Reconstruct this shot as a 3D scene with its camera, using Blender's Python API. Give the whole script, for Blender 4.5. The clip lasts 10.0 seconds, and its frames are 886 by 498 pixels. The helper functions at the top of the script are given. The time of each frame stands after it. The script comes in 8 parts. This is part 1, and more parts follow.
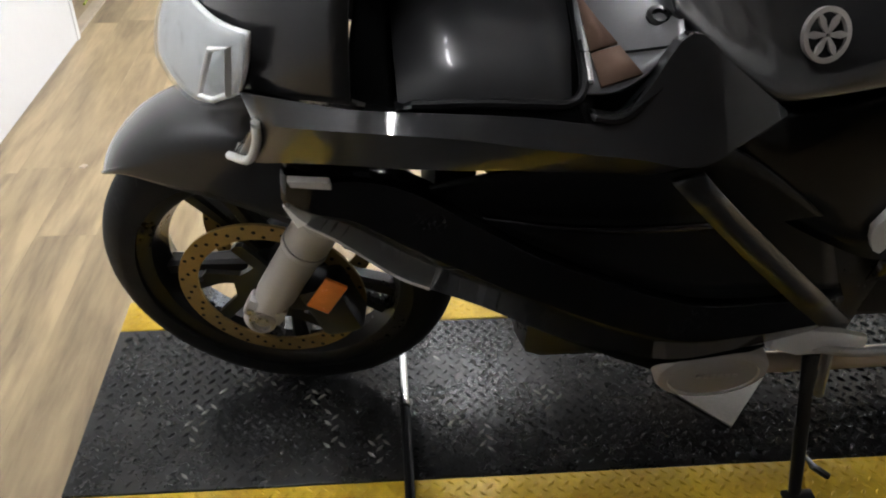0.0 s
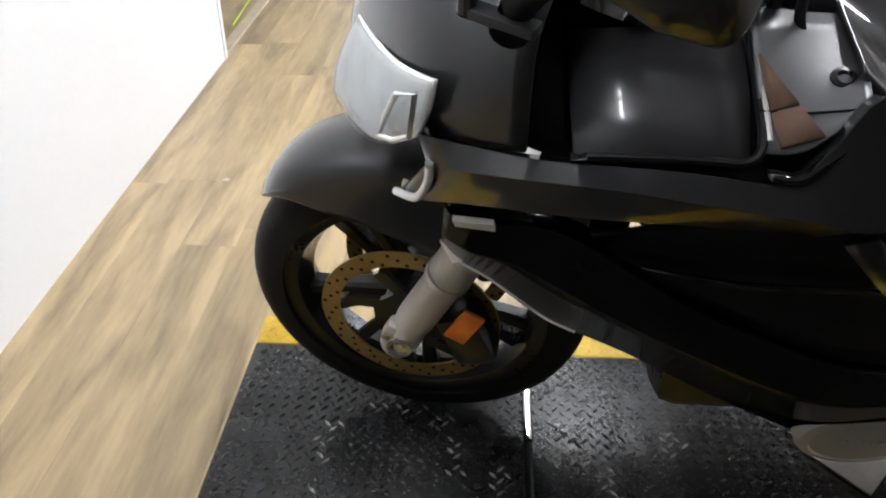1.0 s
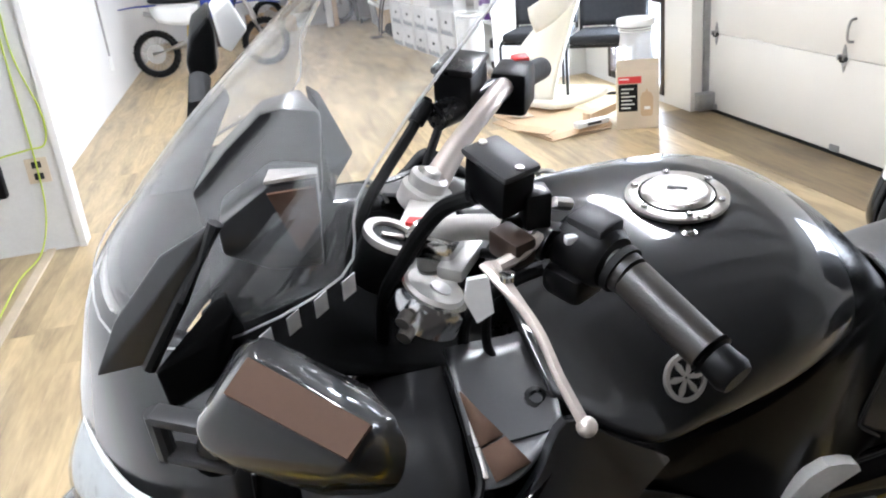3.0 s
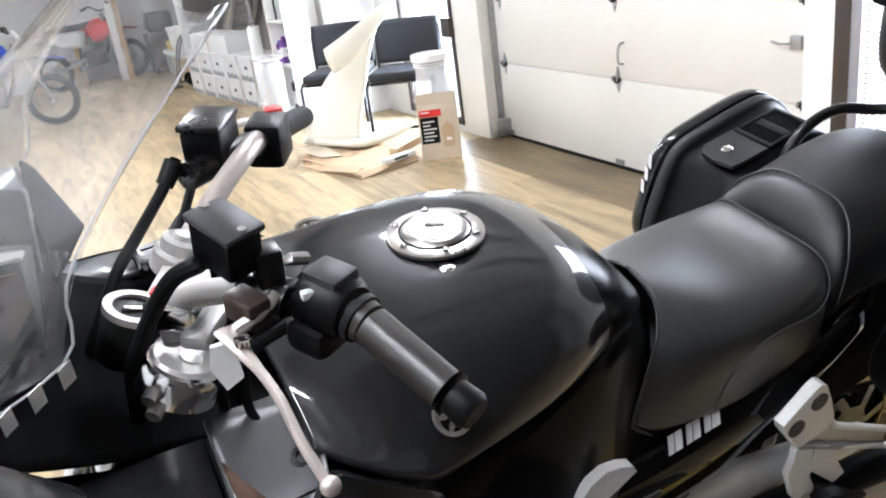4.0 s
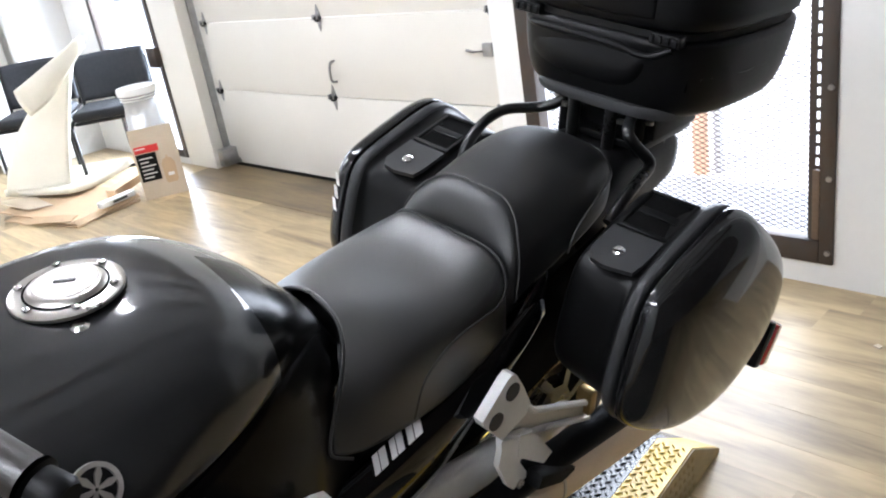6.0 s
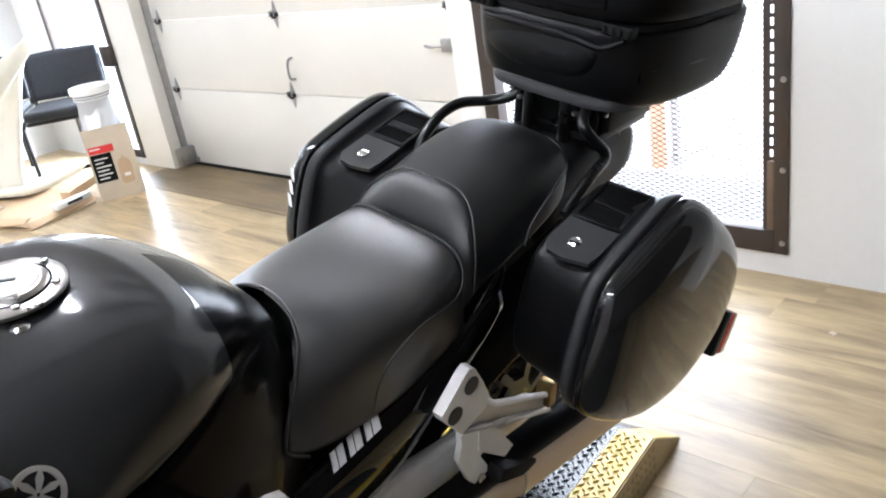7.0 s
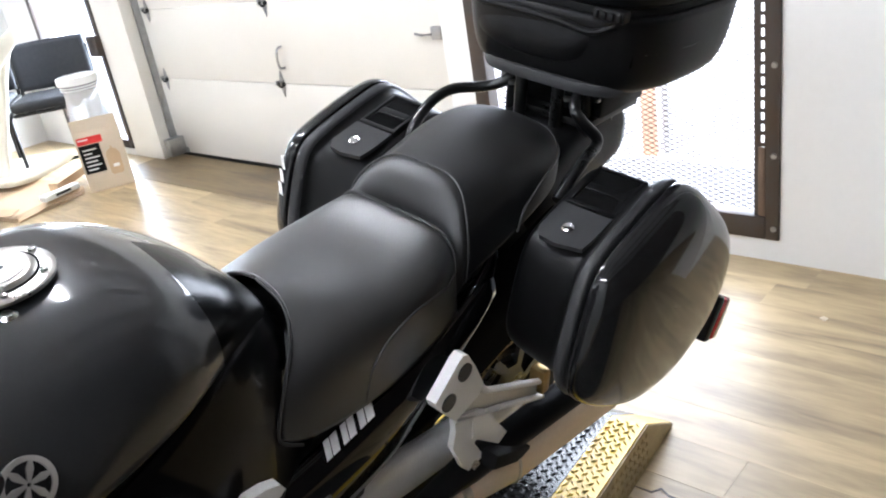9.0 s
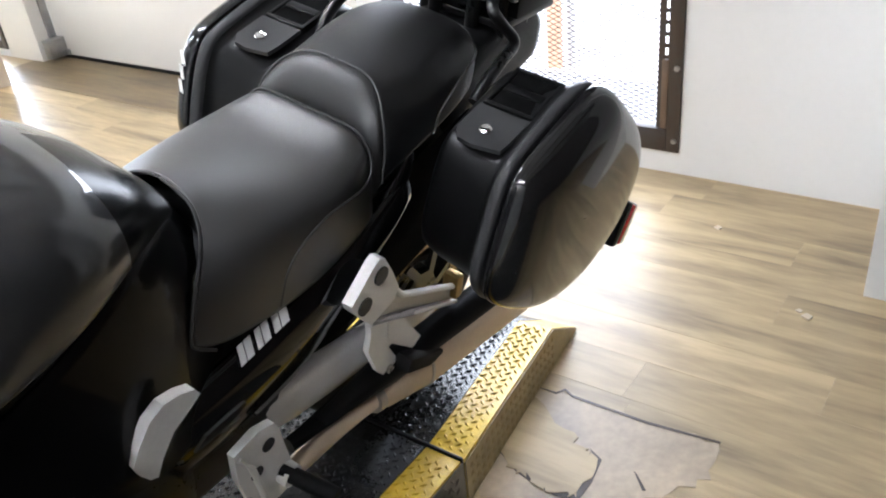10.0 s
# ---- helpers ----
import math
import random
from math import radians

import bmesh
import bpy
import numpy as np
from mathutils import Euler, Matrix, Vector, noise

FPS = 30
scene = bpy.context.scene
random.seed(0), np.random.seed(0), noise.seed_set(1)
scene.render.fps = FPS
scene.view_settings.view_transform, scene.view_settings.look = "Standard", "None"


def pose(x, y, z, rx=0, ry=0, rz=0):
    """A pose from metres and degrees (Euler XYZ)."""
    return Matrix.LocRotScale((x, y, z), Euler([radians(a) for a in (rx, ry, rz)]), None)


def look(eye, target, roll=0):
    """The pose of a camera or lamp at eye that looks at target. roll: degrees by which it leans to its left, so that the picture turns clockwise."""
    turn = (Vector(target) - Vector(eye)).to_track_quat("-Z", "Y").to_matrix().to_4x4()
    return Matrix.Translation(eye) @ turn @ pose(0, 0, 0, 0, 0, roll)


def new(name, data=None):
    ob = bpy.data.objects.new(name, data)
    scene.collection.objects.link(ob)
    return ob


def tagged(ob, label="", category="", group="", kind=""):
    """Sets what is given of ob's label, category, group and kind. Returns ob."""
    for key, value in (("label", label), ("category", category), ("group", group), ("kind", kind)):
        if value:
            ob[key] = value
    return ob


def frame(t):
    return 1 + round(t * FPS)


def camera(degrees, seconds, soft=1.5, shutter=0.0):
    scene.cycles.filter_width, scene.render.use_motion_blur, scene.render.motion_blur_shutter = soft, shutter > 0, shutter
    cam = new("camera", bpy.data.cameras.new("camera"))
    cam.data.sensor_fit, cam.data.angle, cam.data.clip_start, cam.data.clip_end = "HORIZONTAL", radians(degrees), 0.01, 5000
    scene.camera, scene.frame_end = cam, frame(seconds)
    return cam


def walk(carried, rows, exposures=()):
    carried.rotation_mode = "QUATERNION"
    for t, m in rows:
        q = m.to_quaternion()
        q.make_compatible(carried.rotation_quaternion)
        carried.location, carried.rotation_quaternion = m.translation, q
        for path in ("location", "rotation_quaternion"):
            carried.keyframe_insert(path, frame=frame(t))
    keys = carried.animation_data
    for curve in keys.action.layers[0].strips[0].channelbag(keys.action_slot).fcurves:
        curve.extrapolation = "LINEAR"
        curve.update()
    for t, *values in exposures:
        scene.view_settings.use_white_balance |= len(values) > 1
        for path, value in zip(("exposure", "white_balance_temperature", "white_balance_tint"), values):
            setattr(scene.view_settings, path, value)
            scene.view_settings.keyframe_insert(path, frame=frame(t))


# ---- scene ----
cam = camera(57.0, 10.0, soft=2.0)
PATH = [
    (0, (0.194, -1.071, 1.227), (0.354, 0.547, 0.062), 1.6),
    (0.5, (0.155, -1.071, 1.23), (0.18, 0.563, 0.077), 2.1),
    (1, (0.139, -1.073, 1.251), (0.045, 0.58, 0.129), 0.4),
    (1.5, (0.16, -1.077, 1.303), (0.123, 0.64, 0.278), -2.4),
    (2, (0.194, -1.071, 1.365), (0.281, 0.729, 0.497), -6.0),
    (2.2, (0.205, -1.066, 1.378), (0.334, 0.759, 0.571), -6.2),
    (3.3, (0.261, -1.033, 1.429), (0.721, 0.764, 0.681), -6.6),
    (3.5, (0.277, -1.041, 1.43), (0.805, 0.737, 0.68), -7.3),
    (4, (0.324, -1.055, 1.424), (1.086, 0.651, 0.712), -7.8),
    (4.5, (0.38, -1.067, 1.418), (1.378, 0.522, 0.727), -8.6),
    (5, (0.415, -1.082, 1.414), (1.541, 0.414, 0.71), -9.1),
    (5.5, (0.437, -1.089, 1.409), (1.64, 0.351, 0.717), -9.2),
    (6, (0.453, -1.089, 1.399), (1.691, 0.291, 0.65), -9.4),
    (7.5, (0.468, -1.095, 1.386), (1.774, 0.212, 0.621), -9.3),
    (8, (0.469, -1.093, 1.386), (1.77, 0.214, 0.612), -9.4),
    (8.5, (0.469, -1.089, 1.383), (1.763, 0.218, 0.598), -9.3),
    (9, (0.468, -1.088, 1.38), (1.767, 0.21, 0.587), -9.6),
    (9.5, (0.471, -1.076, 1.377), (1.853, 0.121, 0.566), -9.0),
    (10, (0.46, -1.055, 1.352), (1.822, 0.012, 0.347), -6.4),
]
walk(cam, [(t, look(eye, target, roll)) for t, eye, target, roll in PATH],
     exposures=[(0, 0.4, 6150, 12), (1, 0.57, 6000, 12), (2, 0.75, 5800, 12), (3.5, 1.0, 5800, 12), (4.5, 0.9, 5800, 12), (5.5, 0.82, 5800, 12), (6.5, 0.95, 5800, 12), (8, 1.02, 5800, 12), (9.5, 1.06, 5800, 12), (10, 1.05, 5850, 12)])

# ---- world and light ----
world = bpy.data.worlds.new("world")
scene.world = world
world.use_nodes = True
wn = world.node_tree.nodes
sky = wn.new("ShaderNodeTexSky")
sky.sky_type = "NISHITA"
sky.sun_disc = False
sky.sun_elevation = radians(76)
sky.sun_rotation = radians(270)
world.node_tree.links.new(sky.outputs[0], wn["Background"].inputs[0])
wn["Background"].inputs[1].default_value = 0.15

sun_data = bpy.data.lights.new("sun", "SUN")
sun_data.energy = 3.0
sun_data.angle = radians(0.5)
sun_data.color = (1.0, 0.95, 0.87)
sun = new("sun", sun_data)
sun.matrix_world = look((-3, 1, 12), (0, 1, 0))


def window_light(name, eye, target, sx, sy, watts, colour=(1, 1, 1)):
    d = bpy.data.lights.new(name, "AREA")
    d.shape, d.size, d.size_y, d.energy, d.color = "RECTANGLE", sx, sy, watts, colour
    ob = new(name, d)
    ob.matrix_world = look(eye, target)
    return ob


window_light("daylight_mesh_window", (3.34, 0.5, 1.15), (0, 0.5, 0.9), 1.0, 2.0, 28, (0.95, 0.98, 1.0))
window_light("daylight_side_door", (3.34, 4.95, 1.1), (0, 4.95, 0.9), 1.0, 2.0, 120, (0.95, 0.98, 1.0))

# ---- materials ----
def mat(name, base, rough=0.5, metal=0.0, var=0.12, scale=6.0, fine=90.0, bump=0.0, bscale=300.0, coat=0.0, tint=None, rvar=0.08,
        spec=0.5, per_object=0.0):
    """A surface with grain at two scales, uneven gloss and fine relief."""
    m = bpy.data.materials.new(name)
    m.use_nodes = True
    n, l = m.node_tree.nodes, m.node_tree.links
    p = n["Principled BSDF"]
    co = n.new("ShaderNodeTexCoord")
    big, small = n.new("ShaderNodeTexNoise"), n.new("ShaderNodeTexNoise")
    big.inputs["Scale"].default_value, small.inputs["Scale"].default_value = scale, fine
    big.inputs["Detail"].default_value, small.inputs["Detail"].default_value = 6, 4
    for t in (big, small):
        l.new(co.outputs["Object"], t.inputs["Vector"])
    add = n.new("ShaderNodeMath")
    add.operation = "ADD"
    l.new(big.outputs[0], add.inputs[0])
    half = n.new("ShaderNodeMath")
    half.operation = "MULTIPLY"
    half.inputs[1].default_value = 0.5
    l.new(small.outputs[0], half.inputs[0])
    l.new(half.outputs[0], add.inputs[1])
    span = n.new("ShaderNodeMapRange")
    span.inputs[1].default_value, span.inputs[2].default_value = 0.45, 1.05
    l.new(add.outputs[0], span.inputs[0])
    mix = n.new("ShaderNodeMix")
    mix.data_type = "RGBA"
    dark = tint or tuple(c * (1 - var) for c in base)
    light = tuple(min(c * (1 + var * 0.6), 0.92) for c in base)
    mix.inputs[6].default_value, mix.inputs[7].default_value = (*dark, 1), (*light, 1)
    l.new(span.outputs[0], mix.inputs[0])
    out = mix.outputs[2]
    if per_object:
        info, hsv, rng = n.new("ShaderNodeObjectInfo"), n.new("ShaderNodeHueSaturation"), n.new("ShaderNodeMapRange")
        rng.inputs[3].default_value, rng.inputs[4].default_value = 1 - per_object, 1 + per_object
        l.new(info.outputs["Random"], rng.inputs[0])
        l.new(rng.outputs[0], hsv.inputs["Value"])
        l.new(out, hsv.inputs["Color"])
        out = hsv.outputs[0]
    l.new(out, p.inputs["Base Color"])
    rr = n.new("ShaderNodeMapRange")
    rr.inputs[1].default_value, rr.inputs[2].default_value = 0.45, 1.05
    rr.inputs[3].default_value, rr.inputs[4].default_value = max(rough - rvar * rough * 2, 0.02), min(rough + rvar * rough * 2, 1)
    l.new(add.outputs[0], rr.inputs[0])
    l.new(rr.outputs[0], p.inputs["Roughness"])
    p.inputs["Metallic"].default_value = metal
    p.inputs["Specular IOR Level"].default_value = spec
    if coat:
        p.inputs["Coat Weight"].default_value = coat
        p.inputs["Coat Roughness"].default_value = 0.03
    if bump:
        b, t = n.new("ShaderNodeBump"), n.new("ShaderNodeTexNoise")
        t.inputs["Scale"].default_value, t.inputs["Detail"].default_value = bscale, 5
        l.new(co.outputs["Object"], t.inputs["Vector"])
        b.inputs["Strength"].default_value, b.inputs["Distance"].default_value = bump, 0.004
        l.new(t.outputs[0], b.inputs["Height"])
        l.new(b.outputs[0], p.inputs["Normal"])
    return m


def thin_glass(name, colour, gloss=0.05, haze=0.0, edge=False):
    """A thin clear sheet: mostly straight through, with some mirror gloss."""
    m = bpy.data.materials.new(name)
    m.use_nodes = True
    n, l = m.node_tree.nodes, m.node_tree.links
    n.remove(n["Principled BSDF"])
    tr, gl, mx = (n.new(k) for k in ("ShaderNodeBsdfTransparent", "ShaderNodeBsdfGlossy", "ShaderNodeMixShader"))
    tr.inputs[0].default_value = (*colour, 1)
    gl.inputs["Roughness"].default_value = 0.03
    mx.inputs[0].default_value = gloss
    if edge:
        lw, pw, ad = n.new("ShaderNodeLayerWeight"), n.new("ShaderNodeMath"), n.new("ShaderNodeMath")
        lw.inputs["Blend"].default_value = 0.5
        pw.operation, ad.operation = "POWER", "MULTIPLY_ADD"
        pw.inputs[1].default_value = 5.0
        ad.inputs[1].default_value, ad.inputs[2].default_value = 0.75, 0.06
        l.new(lw.outputs["Facing"], pw.inputs[0])
        l.new(pw.outputs[0], ad.inputs[0])
        l.new(ad.outputs[0], mx.inputs[0])
    l.new(tr.outputs[0], mx.inputs[1])
    l.new(gl.outputs[0], mx.inputs[2])
    last = mx
    if haze:
        df, m2 = n.new("ShaderNodeBsdfDiffuse"), n.new("ShaderNodeMixShader")
        df.inputs[0].default_value = (0.75, 0.75, 0.75, 1)
        m2.inputs[0].default_value = haze
        l.new(mx.outputs[0], m2.inputs[1])
        l.new(df.outputs[0], m2.inputs[2])
        last = m2
    l.new(last.outputs[0], n["Material Output"].inputs[0])
    return m


def glow(name, colour, strength):
    m = bpy.data.materials.new(name)
    m.use_nodes = True
    n, l = m.node_tree.nodes, m.node_tree.links
    p = n["Principled BSDF"]
    p.inputs["Base Color"].default_value = (*colour, 1)
    p.inputs["Emission Color"].default_value = (*colour, 1)
    p.inputs["Emission Strength"].default_value = strength
    return m


PAINT = mat("dark_grey_metallic_paint", (0.018, 0.0182, 0.0191), 0.3, 0.3, 0.1, 3, 150, coat=1.0, spec=0.05, rvar=0.02)
PAINT_BLACK = mat("gloss_black_paint", (0.0012, 0.0012, 0.0013), 0.25, 0.0, 0.1, 3, 400, coat=0.8, spec=0.03, rvar=0.02)
# The dark grey paint again, blackened for the shade on down-facing lower panels.
FAIRING_SHADED = mat("shaded_lower_fairing_paint", (0.0012, 0.0012, 0.0013), 0.25, 0.0, 0.1, 3, 400, coat=0.3, spec=0.03)
PLASTIC = mat("matt_black_plastic", (0.002, 0.002, 0.0022), 0.42, 0.0, 0.2, 5, 200, bump=0.06, bscale=900, spec=0.17)
PLASTIC_GREY = mat("dark_grey_plastic", (0.03, 0.03, 0.031), 0.4, 0.0, 0.12, 5, 200, bump=0.05, bscale=900, spec=0.17)
RUBBER = mat("tyre_rubber", (0.0035, 0.0035, 0.0035), 0.62, 0.0, 0.2, 9, 120, bump=0.15, bscale=400, spec=0.17)
VINYL = mat("black_seat_vinyl", (0.0035, 0.0035, 0.0037), 0.4, 0.0, 0.2, 4, 260, bump=0.14, bscale=1400, spec=0.42)
# Rider seat vinyl, a little lighter and shinier than the pillion's.
VINYL_RIDER = mat("rider_seat_vinyl", (0.007, 0.007, 0.0072), 0.4, 0.0, 0.2, 4, 260, bump=0.14, bscale=1400, spec=1.0)
GRIP = mat("worn_grip_rubber", (0.02, 0.017, 0.014), 0.36, 0.0, 0.3, 20, 200, bump=0.12, bscale=500, spec=0.5)
PIPING = mat("seat_seam", (0.03, 0.03, 0.03), 0.5, 0.0)
ALU = mat("cast_aluminium", (0.48, 0.47, 0.45), 0.38, 0.6, 0.12, 8, 160, bump=0.05, bscale=600)
SILVER = mat("silver_painted_metal", (0.42, 0.4, 0.375), 0.42, 0.35, 0.12, 8, 200, bump=0.03, bscale=700)
RAMP_WORN = mat("worn_tan_ramp_edge", (0.42, 0.33, 0.17), 0.5, 0.2, 0.35, 14, 140, bump=0.08, bscale=200)
LEVER = mat("worn_bright_lever", (0.54, 0.48, 0.435), 0.32, 0.5, 0.12, 9, 200)
CHROME = mat("polished_metal", (0.62, 0.62, 0.62), 0.14, 1.0, 0.1, 9, 200)
STEEL = mat("brushed_steel", (0.45, 0.43, 0.4), 0.3, 1.0, 0.12, 9, 200)
BRONZE = mat("bronze_brake_disc", (0.33, 0.23, 0.09), 0.4, 0.8, 0.2, 30, 200)
BLACK_METAL = mat("black_coated_metal", (0.004, 0.004, 0.004), 0.3, 0.2, 0.2, 7, 160)
RED = mat("red_plastic", (0.6, 0.03, 0.03), 0.35)
ORANGE = mat("amber_reflector", (0.75, 0.19, 0.02), 0.25, 0.0, 0.1, 60, 300, coat=0.6)
RED_LENS = mat("red_reflector", (0.5, 0.015, 0.02), 0.2, 0.0, 0.1, 60, 300, coat=0.7)
WHITE_MARK = mat("white_lettering_film", (0.75, 0.75, 0.74), 0.4)
SATIN = mat("satin_grey_panel", (0.055, 0.055, 0.057), 0.32, 0.0, 0.12, 5, 300, bump=0.04, bscale=900)
# Brown put into the colour for the warm reflection these facets show.
BROWN_REFLECTION = mat("painted_brown_reflection", (0.08, 0.05, 0.036), 0.6, 0.0, 0.1, 5, 200, spec=0.04)
LENS_CLEAR = thin_glass("clear_lens", (0.93, 0.95, 0.97))
SCREEN = thin_glass("clear_windscreen", (0.97, 0.975, 0.98), 0.045, haze=0.03, edge=True)
REFLECTOR = mat("headlamp_reflector", (0.84, 0.84, 0.83), 0.3, 0.0, 0.15, 25, 90)
LAMP_LENS = thin_glass("headlamp_lens", (0.9, 0.92, 0.93), 0.22)
CORNER_BLACK = mat("black_tank_corner", (0.0025, 0.0025, 0.0025), 0.22, 0.0, 0.1, 5, 300, spec=0.08)
LID = mat("satin_dark_lid", (0.02, 0.02, 0.021), 0.32, 0.0, 0.12, 5, 300, coat=0.35, spec=0.3, rvar=0.03)
CASE_PAINT = mat("satin_dark_case_paint", (0.0075, 0.0075, 0.0078), 0.22, 0.0, 0.15, 3, 40, coat=0.6, spec=0.12)

WALL = mat("white_wall_paint", (0.69, 0.69, 0.68), 0.55, 0.0, 0.04, 1.5, 40, bump=0.05, bscale=120)
WALL_GREY = mat("worn_white_wall", (0.62, 0.62, 0.61), 0.6, 0.0, 0.1, 3, 60, bump=0.06, bscale=90)
CEIL = mat("ceiling_board", (0.62, 0.62, 0.62), 0.8, 0.0, 0.05, 2, 60)
DOOR_PAINT = mat("cream_garage_door_paint", (0.63, 0.61, 0.56), 0.42, 0.0, 0.05, 2, 120, bump=0.05, bscale=160)
ZINC = mat("galvanised_steel", (0.36, 0.36, 0.36), 0.38, 0.9, 0.25, 14, 120)
DARK_STEEL = mat("dark_steel_frame", (0.045, 0.043, 0.042), 0.45, 0.5, 0.35, 12, 90, tint=(0.06, 0.04, 0.03))
BRONZE_DARK = mat("dark_bronze_casting", (0.035, 0.023, 0.017), 0.35, 0.2, 0.2, 9, 150)
WOOD_WORN = mat("worn_dark_wood", (0.13, 0.085, 0.055), 0.6, 0.0, 0.3, 14, 90)
WOOD_TRIM = mat("raw_wood_trim", (0.45, 0.38, 0.28), 0.55, 0.0, 0.2, 10, 90)
CARD = mat("brown_cardboard", (0.5, 0.36, 0.22), 0.75, 0.0, 0.12, 7, 120, bump=0.05, bscale=100)
CARD_PALE = mat("pale_cardboard", (0.55, 0.47, 0.36), 0.7, 0.0, 0.1, 7, 120)
FOAM = mat("cream_foam_sheet", (0.7, 0.67, 0.57), 0.85, 0.0, 0.08, 5, 120, bump=0.15, bscale=180)
WHITE_PLASTIC = mat("white_plastic", (0.75, 0.75, 0.73), 0.35, 0.0, 0.05, 5, 90)
CLOUDY = thin_glass("cloudy_plastic", (0.92, 0.92, 0.92), haze=0.35)
BLACK_FABRIC = mat("black_chair_fabric", (0.01, 0.011, 0.014), 0.8, 0.0, 0.25, 40, 400, bump=0.2, bscale=900)
BLUE = mat("blue_plastic", (0.02, 0.05, 0.32), 0.3, 0.0, 0.1, coat=0.4)
CORD = mat("yellow_green_cord", (0.45, 0.55, 0.06), 0.5)
YELLOW = mat("yellow_safety_paint", (0.62, 0.42, 0.02), 0.42, 0.1, 0.3, 9, 120, tint=(0.4, 0.25, 0.015), bump=0.08, bscale=200)
PLATE = mat("black_tread_plate", (0.02, 0.02, 0.0195), 0.27, 0.45, 0.3, 7, 160, bump=0.12, bscale=260)
PLATE_BARE = mat("bare_tread_plate", (0.24, 0.23, 0.21), 0.38, 0.8, 0.3, 9, 160)
# Steel with the wood floor's tan reflection put into its colour.
FLOOR_TINTED_STEEL = mat("floor_tinted_steel", (0.6, 0.49, 0.36), 0.4, 0.5, 0.12, 8, 160)
COVER = mat("black_frame_cover", (0.0016, 0.0016, 0.0018), 0.3, 0.0, 0.1, 3, 400, coat=0.2, spec=0.03, rvar=0.02)
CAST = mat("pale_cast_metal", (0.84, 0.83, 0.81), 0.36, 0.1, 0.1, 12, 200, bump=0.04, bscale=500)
# Near-black without gloss: for black parts and for shade painted into gaps.
BLACK_AND_SHADE = mat("black_and_shade", (0.002, 0.002, 0.002), 0.95, spec=0.05)
GREEN_GREY = mat("grey_green_cloth", (0.35, 0.4, 0.42), 0.8)
PURPLE = mat("purple_plastic", (0.12, 0.04, 0.22), 0.4)


def wood_floor(name, light, dark, per_object=0.12):
    """Printed plank vinyl: long streaks along y."""
    m = bpy.data.materials.new(name)
    m.use_nodes = True
    n, l = m.node_tree.nodes, m.node_tree.links
    p = n["Principled BSDF"]
    co, mp, info = n.new("ShaderNodeTexCoord"), n.new("ShaderNodeMapping"), n.new("ShaderNodeObjectInfo")
    geo = n.new("ShaderNodeNewGeometry")
    off = n.new("ShaderNodeVectorMath")
    off.operation = "MULTIPLY_ADD"
    l.new(info.outputs["Random"], off.inputs[0])
    off.inputs[1].default_value = (37.0, 19.0, 3.0)
    l.new(geo.outputs["Position"], off.inputs[2])
    mp.inputs["Scale"].default_value = (8.0, 1.1, 1.0)
    l.new(off.outputs[0], mp.inputs["Vector"])
    a, b, c = (n.new("ShaderNodeTexNoise") for _ in range(3))
    a.inputs["Scale"].default_value, a.inputs["Detail"].default_value = 1.3, 7
    a.inputs["Distortion"].default_value = 0.8
    b.inputs["Scale"].default_value, b.inputs["Detail"].default_value = 9, 8
    c.inputs["Scale"].default_value, c.inputs["Detail"].default_value = 1.1, 4
    l.new(mp.outputs[0], a.inputs["Vector"])
    l.new(mp.outputs[0], b.inputs["Vector"])
    l.new(geo.outputs["Position"], c.inputs["Vector"])
    ramp = n.new("ShaderNodeValToRGB")
    e = ramp.color_ramp.elements
    e[0].position, e[0].color = 0.3, (*dark, 1)
    e[1].position, e[1].color = 0.6, (*light, 1)
    mid = ramp.color_ramp.elements.new(0.45)
    mid.color = (*[(u * 0.55 + v * 0.45) for u, v in zip(light, dark)], 1)
    s = n.new("ShaderNodeMath")
    s.operation = "MULTIPLY_ADD"
    s.inputs[1].default_value = 0.24
    l.new(b.outputs[0], s.inputs[0])
    k = n.new("ShaderNodeMath")
    k.operation = "MULTIPLY"
    k.inputs[1].default_value = 0.74
    l.new(a.outputs[0], k.inputs[0])
    l.new(k.outputs[0], s.inputs[2])
    l.new(s.outputs[0], ramp.inputs[0])
    hsv, rng = n.new("ShaderNodeHueSaturation"), n.new("ShaderNodeMapRange")
    rng.inputs[3].default_value, rng.inputs[4].default_value = 1 - per_object, 1 + per_object
    l.new(info.outputs["Random"], rng.inputs[0])
    l.new(rng.outputs[0], hsv.inputs["Value"])
    l.new(ramp.outputs[0], hsv.inputs["Color"])
    l.new(hsv.outputs[0], p.inputs["Base Color"])
    rr = n.new("ShaderNodeMapRange")
    rr.inputs[3].default_value, rr.inputs[4].default_value = 0.28, 0.5
    l.new(c.outputs[0], rr.inputs[0])
    l.new(rr.outputs[0], p.inputs["Roughness"])
    p.inputs["Specular IOR Level"].default_value = 0.4
    bp = n.new("ShaderNodeBump")
    bp.inputs["Strength"].default_value, bp.inputs["Distance"].default_value = 0.12, 0.002
    l.new(b.outputs[0], bp.inputs["Height"])
    l.new(bp.outputs[0], p.inputs["Normal"])
    return m


FLOOR = wood_floor("pale_plank_vinyl", (0.48, 0.37, 0.21), (0.2, 0.152, 0.092), 0.13)
FLOOR_OLD = wood_floor("stained_threshold_board", (0.2, 0.145, 0.075), (0.09, 0.065, 0.038))


# ---- shape tools ----
def B():
    return bmesh.new()


